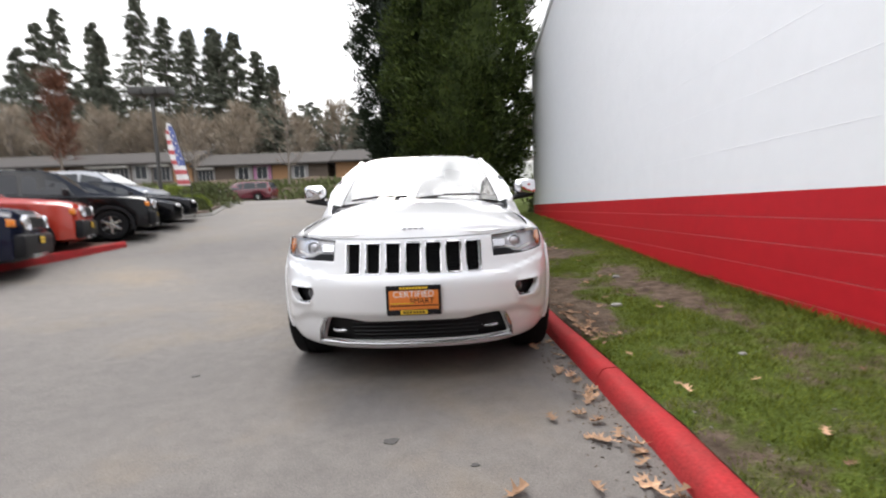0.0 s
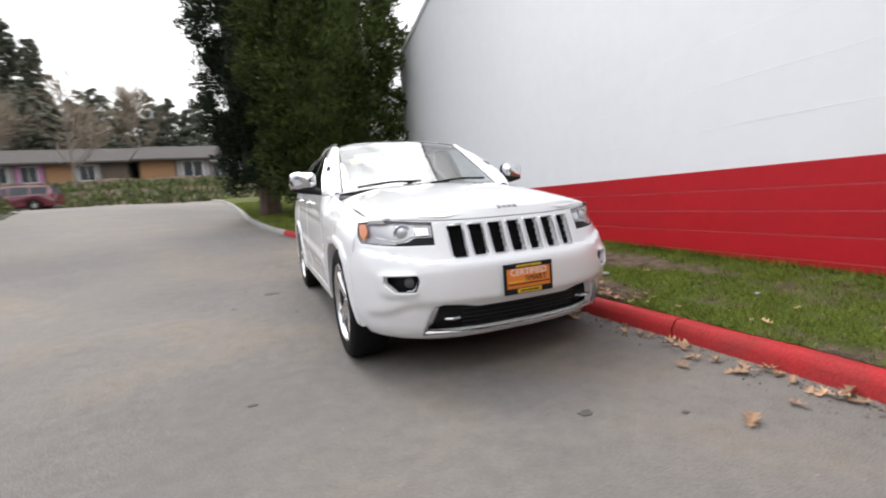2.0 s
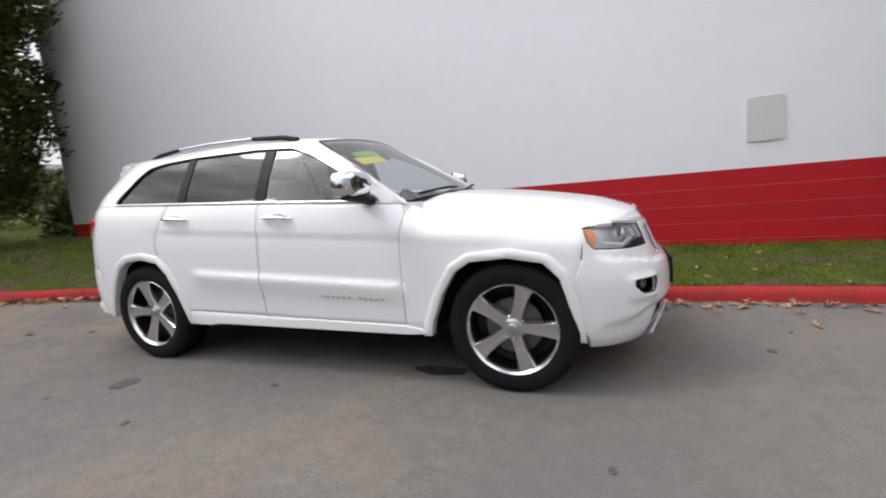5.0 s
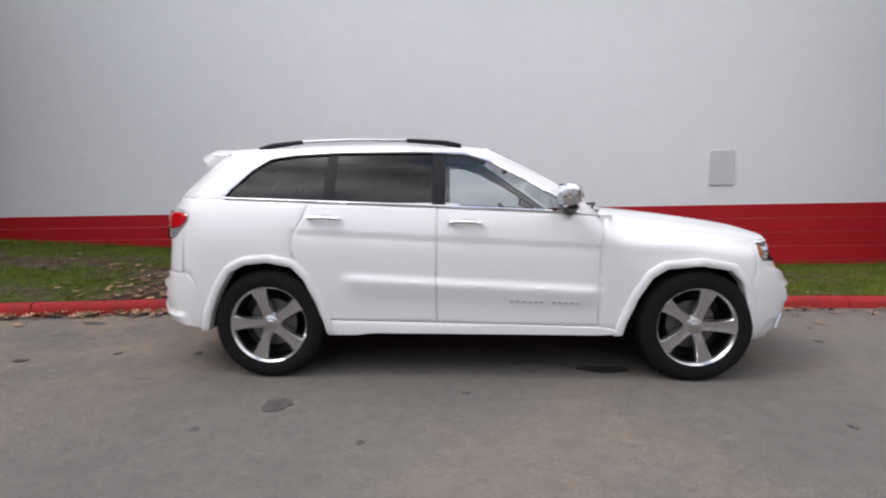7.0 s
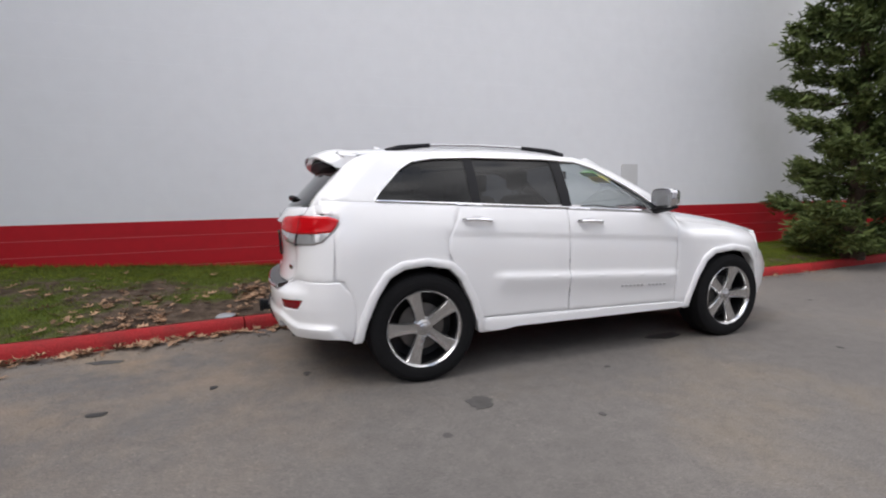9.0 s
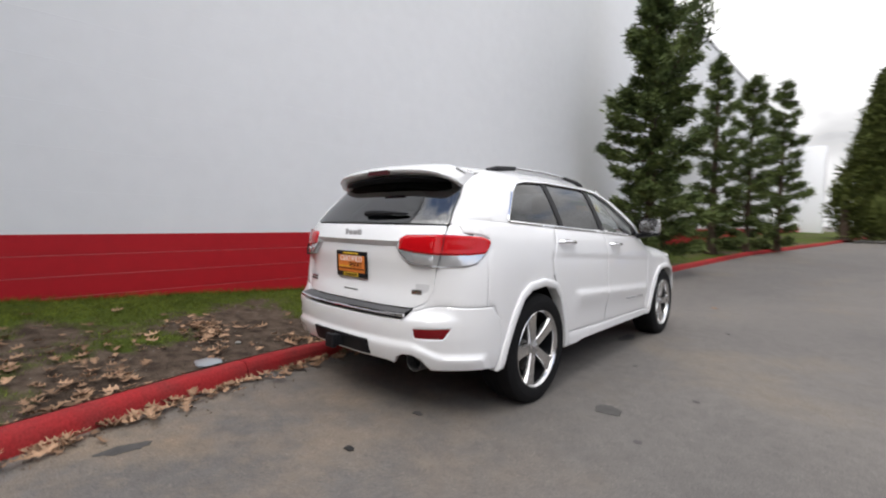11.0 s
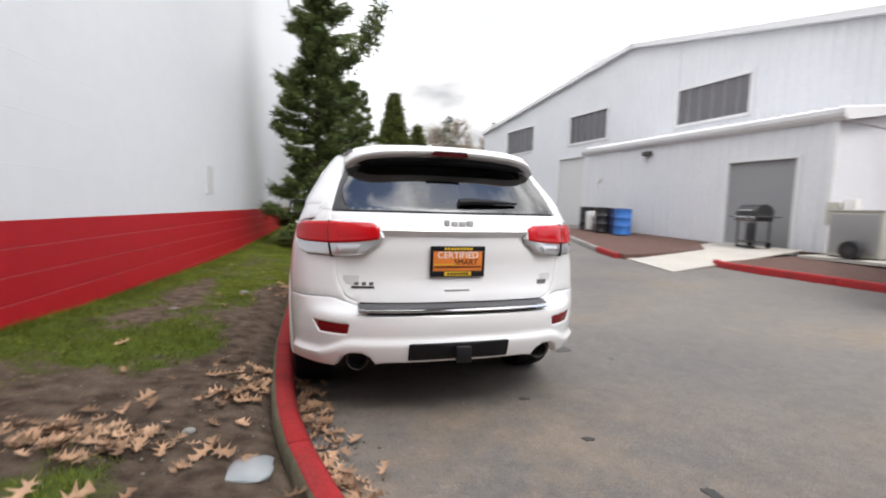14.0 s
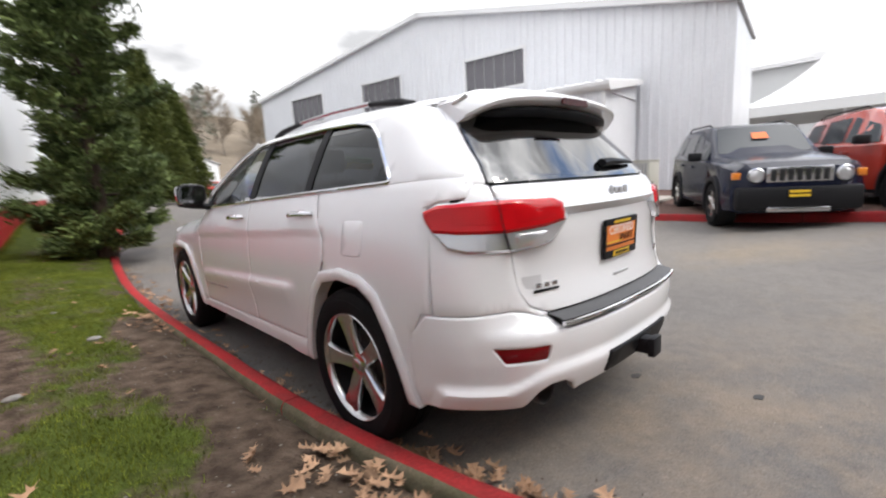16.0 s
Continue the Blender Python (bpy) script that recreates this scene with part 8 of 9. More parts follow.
def layered_spruce(x, y, z, h, rad, label, seed=1, n_br=120, mat="needle_blue", limb=None, lift=0.15, dens=26):
    """A spruce of separate boughs, each a limb set with tufts of needles."""
    root = thing("spruce_tree", label, "tree", pose(x, y, z), "spruces")
    trunk_of(root, h, 0.13 if h > 6 else 0.09)
    rng = np.random.RandomState(seed)
    P, D = [], []
    bm = bmesh.new()
    for i in range(n_br):
        f = (i + rng.uniform(0, 1)) / n_br
        zb = lift + (h - lift - 0.1) * f
        ln = rad * (1 - f) ** 0.75 * rng.uniform(0.30, 1.40) + 0.10
        if f < 0.22:
            ln *= 0.72 + f
        a = i * 2.399 + rng.uniform(-0.4, 0.4)
        u = np.array([math.cos(a), math.sin(a), 0])
        droop = -0.10 + 0.45 * f
        pts = []
        for t in (0, 0.35, 0.7, 1.0):
            pts.append(np.array([0, 0, zb]) + u * ln * t + np.array([0, 0, 1]) * ln * (droop * t + 0.22 * t * t))
        tube(bm, [tuple(p) for p in pts], [0.028, 0.02, 0.012, 0.005], 4)
        m = int(dens * (0.6 + ln * 1.1))
        for t in rng.uniform(0.0, 1.0, m) ** 0.7 * 0.85 + 0.15:
            c = pts[0] + (pts[3] - pts[0]) * t
            c = np.array([np.interp(t, (0, 0.35, 0.7, 1.0), [p[j] for p in pts]) for j in range(3)])
            side = np.array([-u[1], u[0], 0])
            sp = 0.22 * ln * (1.1 - t) * 0.6 + 0.06
            c = c + side * rng.normal() * sp + np.array([0, 0, rng.normal() * 0.045])
            for q in range(9):
                P.append(c + rng.normal(size=3) * 0.05)
                D.append(u * 0.7 + side * rng.normal() * 0.7 + np.array([0, 0, 0.25 + rng.normal() * 0.45]))
    if limb is not None:
        pts = [np.array(p) for p in limb]
        tube(bm, [tuple(p) for p in pts], [0.05, 0.04, 0.03, 0.012][: len(pts)], 6)
        for t in rng.uniform(0, len(pts) - 1, 330):
            i = int(min(t, len(pts) - 2))
            c = pts[i] + (pts[i + 1] - pts[i]) * (t - i) + rng.normal(size=3) * 0.13
            for q in range(6):
                P.append(c + rng.normal(size=3) * 0.05)
                D.append(rng.normal(size=3) * 0.6 + np.array([-0.3, 0.2, 0.5]))
    part("bough_frame", bm, "bark", root)
    blades("crown", np.array(P), np.array(D), 0.12, 0.036, mat, root, seed)
    return root


# three great conifers on the grass behind the car
dense_conifer(-0.95, 15.2, z_lawn(-0.95, 15.2) - 0.05, 17.0, 1.9, "tall dark green columnar conifer on the grass", n=95000, seed=3, lift=1.0, size=0.17, power=2.2, trunk=0.32)
dense_conifer(1.15, 12.0, z_lawn(1.15, 12.0) - 0.05, 13.0, 2.35, "tall bright green columnar conifer on the grass", n=105000, seed=8, lift=0.7, size=0.17, power=2.2, mat="arbor_green", trunk=0.34)
dense_conifer(0.5, 17.6, z_lawn(0.5, 17.6) - 0.05, 17.5, 2.2, "tall dark green conifer behind the others", n=50000, seed=12, lift=1.0, size=0.20, power=2.2, trunk=0.32)
# spruces along the wall
layered_spruce(0.92, -5.5, z_lawn(0.92, -5.5) - 0.03, 8.0, 1.22, "bluish green spruce with ragged boughs growing against the wall", seed=4, n_br=92, limb=[(0, 0, 4.2), (-0.45, 0.6, 4.35), (-1.0, 1.2, 4.8), (-1.35, 1.65, 5.45)], dens=50)
layered_spruce(0.55, -10.6, z_lawn(0.55, -10.6) - 0.03, 6.2, 0.90, "slim ragged spruce by the wall", seed=6, n_br=42, dens=36)
layered_spruce(-0.15, -12.4, z_lawn(-0.15, -12.4) - 0.03, 5.9, 0.85, "slim ragged spruce by the wall", seed=7, n_br=42, dens=36)
layered_spruce(-0.85, -14.2, z_lawn(-0.85, -14.2) - 0.03, 6.0, 0.90, "slim ragged spruce by the wall", seed=9, n_br=42, dens=36)
dense_conifer(-4.0, -26.0, zg(-4.0, -26) + 0.1, 8.4, 1.85, "cone-shaped green arborvitae beside the lane", "arbor_lime", n=24000, seed=21, lift=0.1, size=0.28, power=1.0, belly=0.2, lobes=0.1)
dense_conifer(-6.9, -31.5, zg(-6.9, -31.5) + 0.1, 7.3, 1.6, "cone-shaped green arborvitae beside the lane", "arbor_lime", n=16000, seed=22, lift=0.1, size=0.28, power=1.0, belly=0.2, lobes=0.1)


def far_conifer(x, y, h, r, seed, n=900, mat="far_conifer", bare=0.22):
    """A fir of whorled, drooping sprays on a long trunk; its default needle colour carries painted haze."""
    root = thing("fir_tree", "tall fir with a bare lower trunk in the far woods, haze painted into its colour", "tree", pose(x, y, zg(x, y) - 0.2), "far firs")
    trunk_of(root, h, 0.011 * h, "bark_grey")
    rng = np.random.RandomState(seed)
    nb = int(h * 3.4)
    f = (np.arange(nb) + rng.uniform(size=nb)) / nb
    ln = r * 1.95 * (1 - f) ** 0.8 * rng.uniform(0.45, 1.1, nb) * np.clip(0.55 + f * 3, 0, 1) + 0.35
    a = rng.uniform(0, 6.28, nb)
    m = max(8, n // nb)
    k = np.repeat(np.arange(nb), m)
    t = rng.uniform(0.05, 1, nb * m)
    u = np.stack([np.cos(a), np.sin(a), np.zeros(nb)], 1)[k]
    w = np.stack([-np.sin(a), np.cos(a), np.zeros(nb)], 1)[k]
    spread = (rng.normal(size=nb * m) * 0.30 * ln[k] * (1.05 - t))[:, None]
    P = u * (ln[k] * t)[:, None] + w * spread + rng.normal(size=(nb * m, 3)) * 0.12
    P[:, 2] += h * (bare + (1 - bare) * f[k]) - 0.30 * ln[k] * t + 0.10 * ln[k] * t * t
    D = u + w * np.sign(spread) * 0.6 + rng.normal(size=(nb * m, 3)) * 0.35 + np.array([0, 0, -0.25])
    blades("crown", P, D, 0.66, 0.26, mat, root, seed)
    return root


rf = random.Random(17)
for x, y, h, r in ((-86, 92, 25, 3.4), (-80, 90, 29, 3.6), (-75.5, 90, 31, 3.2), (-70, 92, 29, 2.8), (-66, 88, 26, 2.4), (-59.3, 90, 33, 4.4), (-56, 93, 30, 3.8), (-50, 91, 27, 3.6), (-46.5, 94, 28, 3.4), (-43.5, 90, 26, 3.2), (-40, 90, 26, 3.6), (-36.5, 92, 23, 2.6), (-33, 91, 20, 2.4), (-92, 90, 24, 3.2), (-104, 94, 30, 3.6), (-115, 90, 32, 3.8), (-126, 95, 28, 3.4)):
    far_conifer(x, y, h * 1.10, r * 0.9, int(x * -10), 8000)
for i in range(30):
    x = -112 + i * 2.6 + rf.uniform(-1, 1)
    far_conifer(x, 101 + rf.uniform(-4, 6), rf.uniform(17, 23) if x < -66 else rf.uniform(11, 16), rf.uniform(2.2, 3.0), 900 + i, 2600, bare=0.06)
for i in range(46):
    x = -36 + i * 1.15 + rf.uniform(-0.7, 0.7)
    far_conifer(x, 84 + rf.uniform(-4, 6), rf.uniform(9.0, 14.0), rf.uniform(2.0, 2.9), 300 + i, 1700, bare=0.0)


def bare_tree(x, y, h, seed, mat="bare_brown", label="leafless grey-brown tree in the far woods", spread=0.28, n=500, wood="bark_grey", leaf=0.5, name="bare_tree"):
    z = zg(x, y)
    root = thing(name, label, "tree", pose(x, y, z - 0.2), "bare trees")
    rng = np.random.RandomState(seed)
    bm = tube(bmesh.new(), [(0, 0, 0), (0.1, 0, h * 0.4), (0, 0.1, h * 0.75), (0, 0, h * 0.97)], [h * 0.014, h * 0.010, h * 0.006, 0.03], 6)
    P, D = [], []
    for i in range(26):
        f = rng.uniform(0.22, 0.95)
        a = rng.uniform(0, 6.28)
        ln = h * spread * (1.1 - f) * rng.uniform(0.7, 1.2) + 0.4
        p0 = Vector((0, 0, h * f))
        p1 = p0 + Vector((math.cos(a) * ln * 0.6, math.sin(a) * ln * 0.6, ln * 0.6))
        p2 = p1 + Vector((math.cos(a) * ln * 0.4, math.sin(a) * ln * 0.4, ln * 0.75))
        tube(bm, [p0, p1, p2], [h * 0.005, h * 0.003, 0.012], 4)
        for k in range(n // 26):
            t = rng.uniform(0.15, 1)
            c = np.array(p0.lerp(p1, t * 2) if t < 0.5 else p1.lerp(p2, t * 2 - 1)) + rng.normal(size=3) * 0.35
            P.append(c)
            D.append(np.array([math.cos(a), math.sin(a), 1.2]) + rng.normal(size=3) * 0.7)
    part("trunk", bm, wood, root)
    blades("bare_crown", np.array(P), np.array(D), leaf * 2.2, leaf * 0.16, mat, root, seed, tip=0.2)
    return root


for i in range(52):
    x = -105 + i * 1.85 + rf.uniform(-1, 1)
    if x > -31 and i % 4:
        continue
    bare_tree(x, 70 + rf.uniform(-4, 9), rf.uniform(8, 13), 500 + i, spread=0.36, n=900, leaf=0.62)
bare_tree(-43.5, 49, 13.5, 77, "rust_leaf", "narrow tree holding rust-brown dead leaves beside the houses", 0.13, 1900, leaf=0.55)
bare_tree(-16.5, 47, 10, 78, n=300, leaf=0.5, label="leafless street tree beside the houses")
bare_tree(-26.5, 46, 9.5, 79, n=300, leaf=0.5, label="leafless street tree beside the houses")
bare_tree(12.0, 34, 8.5, 81, n=420, leaf=0.5, label="leafless tree beyond the long wall")
bare_tree(9.5, 38, 9.0, 82, n=420, leaf=0.5, label="leafless tree beyond the long wall")
# wooded hill down the lane
bm = bmesh.new()
hill_x, hill_y = steps(-110, 10, 30), steps(-150, -62, 16)
vs = [[bm.verts.new((x, y, zg(x, y) - 0.3 + 20 * clamp((-62 - y) / 70) ** 1.1 * clamp((-8 - x) / 18) * (1 + 0.15 * noise.noise(Vector((x * 0.06, y * 0.06, 1)))))) for x in hill_x] for y in hill_y]
for a, b in zip(vs, vs[1:]):
    for i in range(len(hill_x) - 1):
        bm.faces.new((a[i], a[i + 1], b[i + 1], b[i]))
bmesh.ops.recalc_face_normals(bm, faces=bm.faces)
tagged(part("hillside", bm, "hill_brush", angle=80), "brown wooded hillside in the distance", "hill", kind="structure")
for i in range(40):
    x = -100 + i * 2.4 + rf.uniform(-1.2, 1.2)
    y = -84 - rf.uniform(0, 22)
    t = bare_tree(x, y, rf.uniform(8, 12), 700 + i, n=520, leaf=0.7, spread=0.36)
    t.location.z = zg(x, y) - 0.6 + 20 * clamp((-62 - y) / 70) ** 1.1 * clamp((-8 - x) / 18)
for i, (x, y, h) in enumerate(((-26, -92, 14), (-39, -96, 13), (-52, -98, 12), (-20, -80, 9), (-70, -90, 14), (-84, -92, 12), (-12, -76, 10))):
    t = far_conifer(x, y, h, 2.4, 800 + i, 600)
    t.location.z = zg(x, y) - 0.6 + 20 * clamp((-62 - y) / 70) ** 1.1 * clamp((-8 - x) / 18)


def clump(x, y, r, h, mat, label, seed, n=1400, name="shrub"):
    root = thing(name, label, "shrub", pose(x, y, (zg(x, y) if x < xk(clamp(y, -80, 35)) else z_lawn(x, y)) - 0.03), "shrubs")
    rng = np.random.RandomState(seed)
    th = rng.uniform(0, 2 * np.pi, n)
    ph = rng.uniform(0, 1, n)
    rr = r * (0.7 + 0.3 * rng.uniform(size=n)) * (1 + 0.2 * np.sin(th * 3 + seed))
    pos = np.stack([rr * np.sqrt(1 - ph * ph * 0.9) * np.cos(th), rr * np.sqrt(1 - ph * ph * 0.9) * np.sin(th), 0.05 + h * ph], 1)
    d = pos / np.linalg.norm(pos, axis=1, keepdims=True) + rng.normal(size=(n, 3)) * 0.6
    stems = bmesh.new()
    for k in range(6):
        a = k * 1.05
        tube(stems, [(0, 0, 0), (0.4 * r * math.cos(a), 0.4 * r * math.sin(a), h * 0.5), (0.7 * r * math.cos(a), 0.7 * r * math.sin(a), h * 0.8)], 0.02, 4)
    part("stem", stems, "bark", root)
    blades("crown", pos, d, 0.16, 0.07, mat, root, seed)
    return root


for i, (x, y, r, h, mat) in enumerate(((-10.3, 15.6, 0.6, 0.6, "shrub"), (-11.1, 17.4, 0.7, 0.7, "shrub_lime"), (-12.6, 16.8, 1.0, 1.0, "shrub_lime"), (-12.2, 20.0, 1.3, 1.3, "shrub"), (-14.5, 21.0, 1.3, 1.2, "shrub_lime"), (-13.9, 24.5, 1.4, 1.2, "shrub"), (-16.2, 25.0, 1.4, 1.1, "shrub_lime"), (-16.8, 29, 1.5, 1.1, "shrub"), (-10.0, -19.6, 0.5, 0.5, "shrub"), (5.5, 17, 1.2, 1.6, "shrub"), (7.5, 18.5, 1.3, 1.8, "shrub"), (4.4, 12.4, 0.8, 1.1, "shrub"))):
    clump(x, y, r, h, mat, "low yellow-green shrub in the planting" if "lime" in mat else "low grey-green shrub in the planting", 40 + i)
# hedge bank beyond the street
bm = bmesh.new()
hx_, hy_ = steps(-95, 25, 48), [37.5, 39.5, 42, 45, 48, 52]
vs = [[bm.verts.new((x, y, zg(x, y) + 0.05 + 0.35 * (j % 2) + 0.3 * noise.noise(Vector((x * 0.3, y * 0.4, 5))))) for x in hx_] for j, y in enumerate(hy_)]
for a, b in zip(vs, vs[1:]):
    for i in range(len(hx_) - 1):
        bm.faces.new((a[i], a[i + 1], b[i + 1], b[i]))
tagged(part("bank", bm, "lawn", angle=80), "rough green and brown bank beyond the street", "bank", kind="structure")
rng = np.random.RandomState(90)
n = 26000
px_, py_ = rng.uniform(-95, 25, n), rng.uniform(37.2, 51, n)
pz_ = np.array([zg(a, b) + 0.1 + 0.35 * max(0, noise.noise(Vector((a * 0.4, b * 0.5, 2)))) for a, b in zip(px_, py_)])
tagged(blades("bank_growth", np.stack([px_, py_, pz_], 1), rng.normal(size=(n, 3)) * 0.6 + np.array([0, 0, 0.8]), 0.5, 0.22, "shrub", None, 91), "dense low hedge growth on the street bank", "hedge", kind="stuff")


# the row of low houses beyond the street
def house(x0, x1, y, z, hw, roofh, bays, label):
    root = thing("terrace_house", label, "house", pose(0, 0, 0), "terrace houses")
    part("wall", boxes((x0, x1, y, y + 8, z - 1.5, z + hw)), "house_brown", root)
    bm = bmesh.new()
    rings(bm, [[(x, y - 1.1, z + hw - 0.35), (x, y - 1.1, z + hw - 0.15), (x, y + 4, z + hw + roofh + 0.7), (x, y + 8.6, z + hw + 0.15), (x, y + 8.6, z + hw - 0.05)] for x in (x0 - 0.4, x1 + 0.4)])
    bmesh.ops.recalc_face_normals(bm, faces=bm.faces)
    part("roof", bm, "roof_grey", root)
    w = (x1 - x0) / len(bays)
    for k, mat in enumerate(bays):
        a = x0 + k * w
        if mat.startswith("house"):
            part("panel", boxes((a + 0.1, a + w - 0.1, y - 0.08, y - 0.004, z - 0.6, z + hw - 0.1)), mat, root)
            if mat in ("house_orange", "house_brown"):
                continue
            win = part("window", boxes((a + w * 0.2, a + w * 0.8, y - 0.14, y - 0.09, z + 0.2, z + hw - 0.4), bevel=0.02), "plastic_white", root)
            for j in range(2):
                part("pane", boxes((a + w * (0.23 + j * 0.28), a + w * (0.23 + j * 0.28) + w * 0.25, y - 0.16, y - 0.145, z + 0.3, z + hw - 0.5)), "window_dark", win)
        else:
            win = part("window", boxes((a + 0.15, a + w - 0.15, y - 0.1, y - 0.02, z - 0.1, z + hw - 0.45), bevel=0.02), "house_grey", root)
            part("awning", boxes((a + 0.05, a + w - 0.05, y - 0.9, y - 0.1, z + hw - 0.62, z + hw - 0.42), bevel=0.02), "plastic_white", root, "white awning over the window")
            for j in range(4):
                u = a + 0.25 + (w - 0.5) * j / 4
                part("pane", boxes((u, u + (w - 0.5) / 4 - 0.12, y - 0.13, y - 0.105, z + 0.05, z + hw - 0.7)), "window_dark", win)
    return root


house(-62, -48, 55, 6.1, 2.4, 1.1, ["window", "house_brown", "window", "house_grey", "house_orange"], "low grey-roofed terrace house with orange panels and white windows")
house(-47.5, -31.5, 55, 6.1, 2.4, 1.1, ["house_brown", "window", "window", "house_grey", "window", "house_orange"], "low grey-roofed terrace house with orange panels and white windows")
house(-31, -14, 55, 5.6, 2.3, 1.1, ["window", "house_brown", "house_grey", "house_pink", "house_orange", "house_grey", "house_brown"], "low grey-roofed terrace house with a pink window bay")
house(-13, 8, 55, 5.6, 2.4, 1.1, ["house_orange", "house_grey", "window", "house_brown", "window", "house_brown"], "low grey-roofed terrace house with pale windows")
house(-82, -63, 55, 6.1, 2.4, 1.1, ["window", "house_brown", "window", "house_grey", "house_orange"], "low grey-roofed terrace house with orange panels and white windows")
wb = thing("white_building", "small white building with a shallow gable at the lane's end", "building")
bm = bmesh.new()
rings(bm, [[(-17.6, y, 0.3), (-12.6, y, 0.3), (-12.6, y, 4.5), (-15.1, y, 5.4), (-17.6, y, 4.5)] for y in (-70, -58)])
bmesh.ops.recalc_face_normals(bm, faces=bm.faces)
part("wall", bm, "tent_white", wb)
part("door", boxes((-16.4, -14.2, -57.98, -57.9, 0.4, 3.2)), "pale_panel", wb)
part("roof_edge", tube(bmesh.new(), [(-17.8, -57.9, 4.45), (-15.1, -57.9, 5.45), (-12.4, -57.9, 4.45)], 0.12, 6), "house_grey", wb)
van = thing("white_trailer", "white trailer with a dark window beyond the trees", "trailer", pose(7.0, 30.0, zg(7, 30)))
part("body", box(bmesh.new(), -1.6, 1.6, -1.0, 1.0, 0.5, 2.5, 0.1), "plastic_white", van)
part("window", box(bmesh.new(), 0.3, 1.2, -1.03, -0.99, 1.5, 2.1, 0.02), "window_dark", van)
for x in (-0.7, 0.7):
    part("wheel", lathe(bmesh.new(), [(0.0, -0.1), (0.3, -0.1), (0.32, 0), (0.3, 0.1), (0.0, 0.1)], 18, "y", Matrix.Translation((x, -0.92, 0.32))), "rubber", van)

# street lamp and feather flag
lp = thing("street_lamp", "tall dark steel yard lamp with paired box heads", "lamp post", pose(-12.6, 17.2, zg(-12.6, 17.2)))
part("pole", tube(bmesh.new(), [(0, 0, 0), (0, 0, 5.5)], [0.10, 0.07], 10), "steel_dark", lp)
part("base", lathe(bmesh.new(), [(0.0, 0.25), (0.2, 0.25), (0.22, 0.0)], 14), "concrete", lp)
part("crossarm", tube(bmesh.new(), [(-0.55, 0, 5.4), (0.55, 0, 5.4)], 0.05, 8), "steel_dark", lp)
for x in (-0.62, 0.0, 0.62):
    part("lamp_head", box(bmesh.new(), x - 0.27, x + 0.27, -0.30, 0.30, 5.36, 5.68, 0.03), "steel_dark", lp)
fl = thing("feather_flag", "tall feather banner in red, white and blue on a curved pole", "banner", pose(-9.35, 13.2, zg(-9.35, 13.2)))
part("pole", tube(bmesh.new(), [(0.40, 0, 0), (0.36, 0, 1.2), (0.12, 0, 2.6), (-0.10, 0, 3.35), (-0.22, 0, 3.55), (-0.33, 0, 3.5)], 0.014, 6), "steel_dark", fl)


def flag_at(u, v):
    """The banner's cloth: u across from 0 to 1, v from foot 0 to tip 1."""
    xr = lerp([(0, 0.36), (0.45, 0.14), (0.85, -0.08), (1, -0.24)], v)
    xl = lerp([(0, -0.02), (0.45, -0.22), (0.85, -0.36), (1, -0.33)], v)
    return Vector((xr + (xl - xr) * 1.25 * (1 - u), 0.03 * math.sin(u * 5 + v * 9), 1.25 + 2.3 * v))


def cloth(u0, u1, v0, v1, mat, name, o=0.0):
    bm = bmesh.new()
    rings(bm, [[flag_at(u, v) + Vector((0, o, 0)) for u in steps(u0, u1, 4)] for v in steps(v0, v1, max(2, int((v1 - v0) * 14)))], False, False)
    r = bmesh.ops.extrude_face_region(bm, geom=bm.faces[:])
    bmesh.ops.translate(bm, vec=(0, 0.006, 0), verts=[v for v in r["geom"] if isinstance(v, bmesh.types.BMVert)])
    bmesh.ops.recalc_face_normals(bm, faces=bm.faces)
    part(name, bm, mat, fl)


cloth(0, 1, 0, 1, "flag_white", "cloth")
for k in range(6):
    cloth(0.0, 1.0 if k < 2 else 0.5, 0.02 + k * 0.16, 0.09 + k * 0.16, "flag_red", "stripe", -0.008)
cloth(0.45, 1.0, 0.32, 0.95, "flag_blue", "canton", -0.012)
for k in range(9):
    c = flag_at(0.58 + 0.25 * (k % 2), 0.37 + k * 0.06) + Vector((0, -0.026, 0))
    pts = [(c.x + (0.05 if j % 2 == 0 else 0.02) * math.sin(j * math.pi / 5), c.z + (0.05 if j % 2 == 0 else 0.02) * math.cos(j * math.pi / 5)) for j in range(10)]
    part("star", prism(bmesh.new(), pts, 0.004, lambda a, b, d: Vector((a, c.y + d, b))), "flag_white", fl)
for x0, x1, y0, y1 in ((-9.6, -9.2, 30.0, 34.5),):
    bm = bmesh.new()
    prism(bm, [(x0, y0), (x0 + 0.12, y0), (x1, y1), (x1 - 0.12, y1)], 0.004, lambda a, b, d: Vector((a, b, zg(a, b) + d + 0.002)))
    tagged(part("lane_marking", bm, "marking_yellow"), "worn yellow lane line near the street", "road marking", kind="structure")

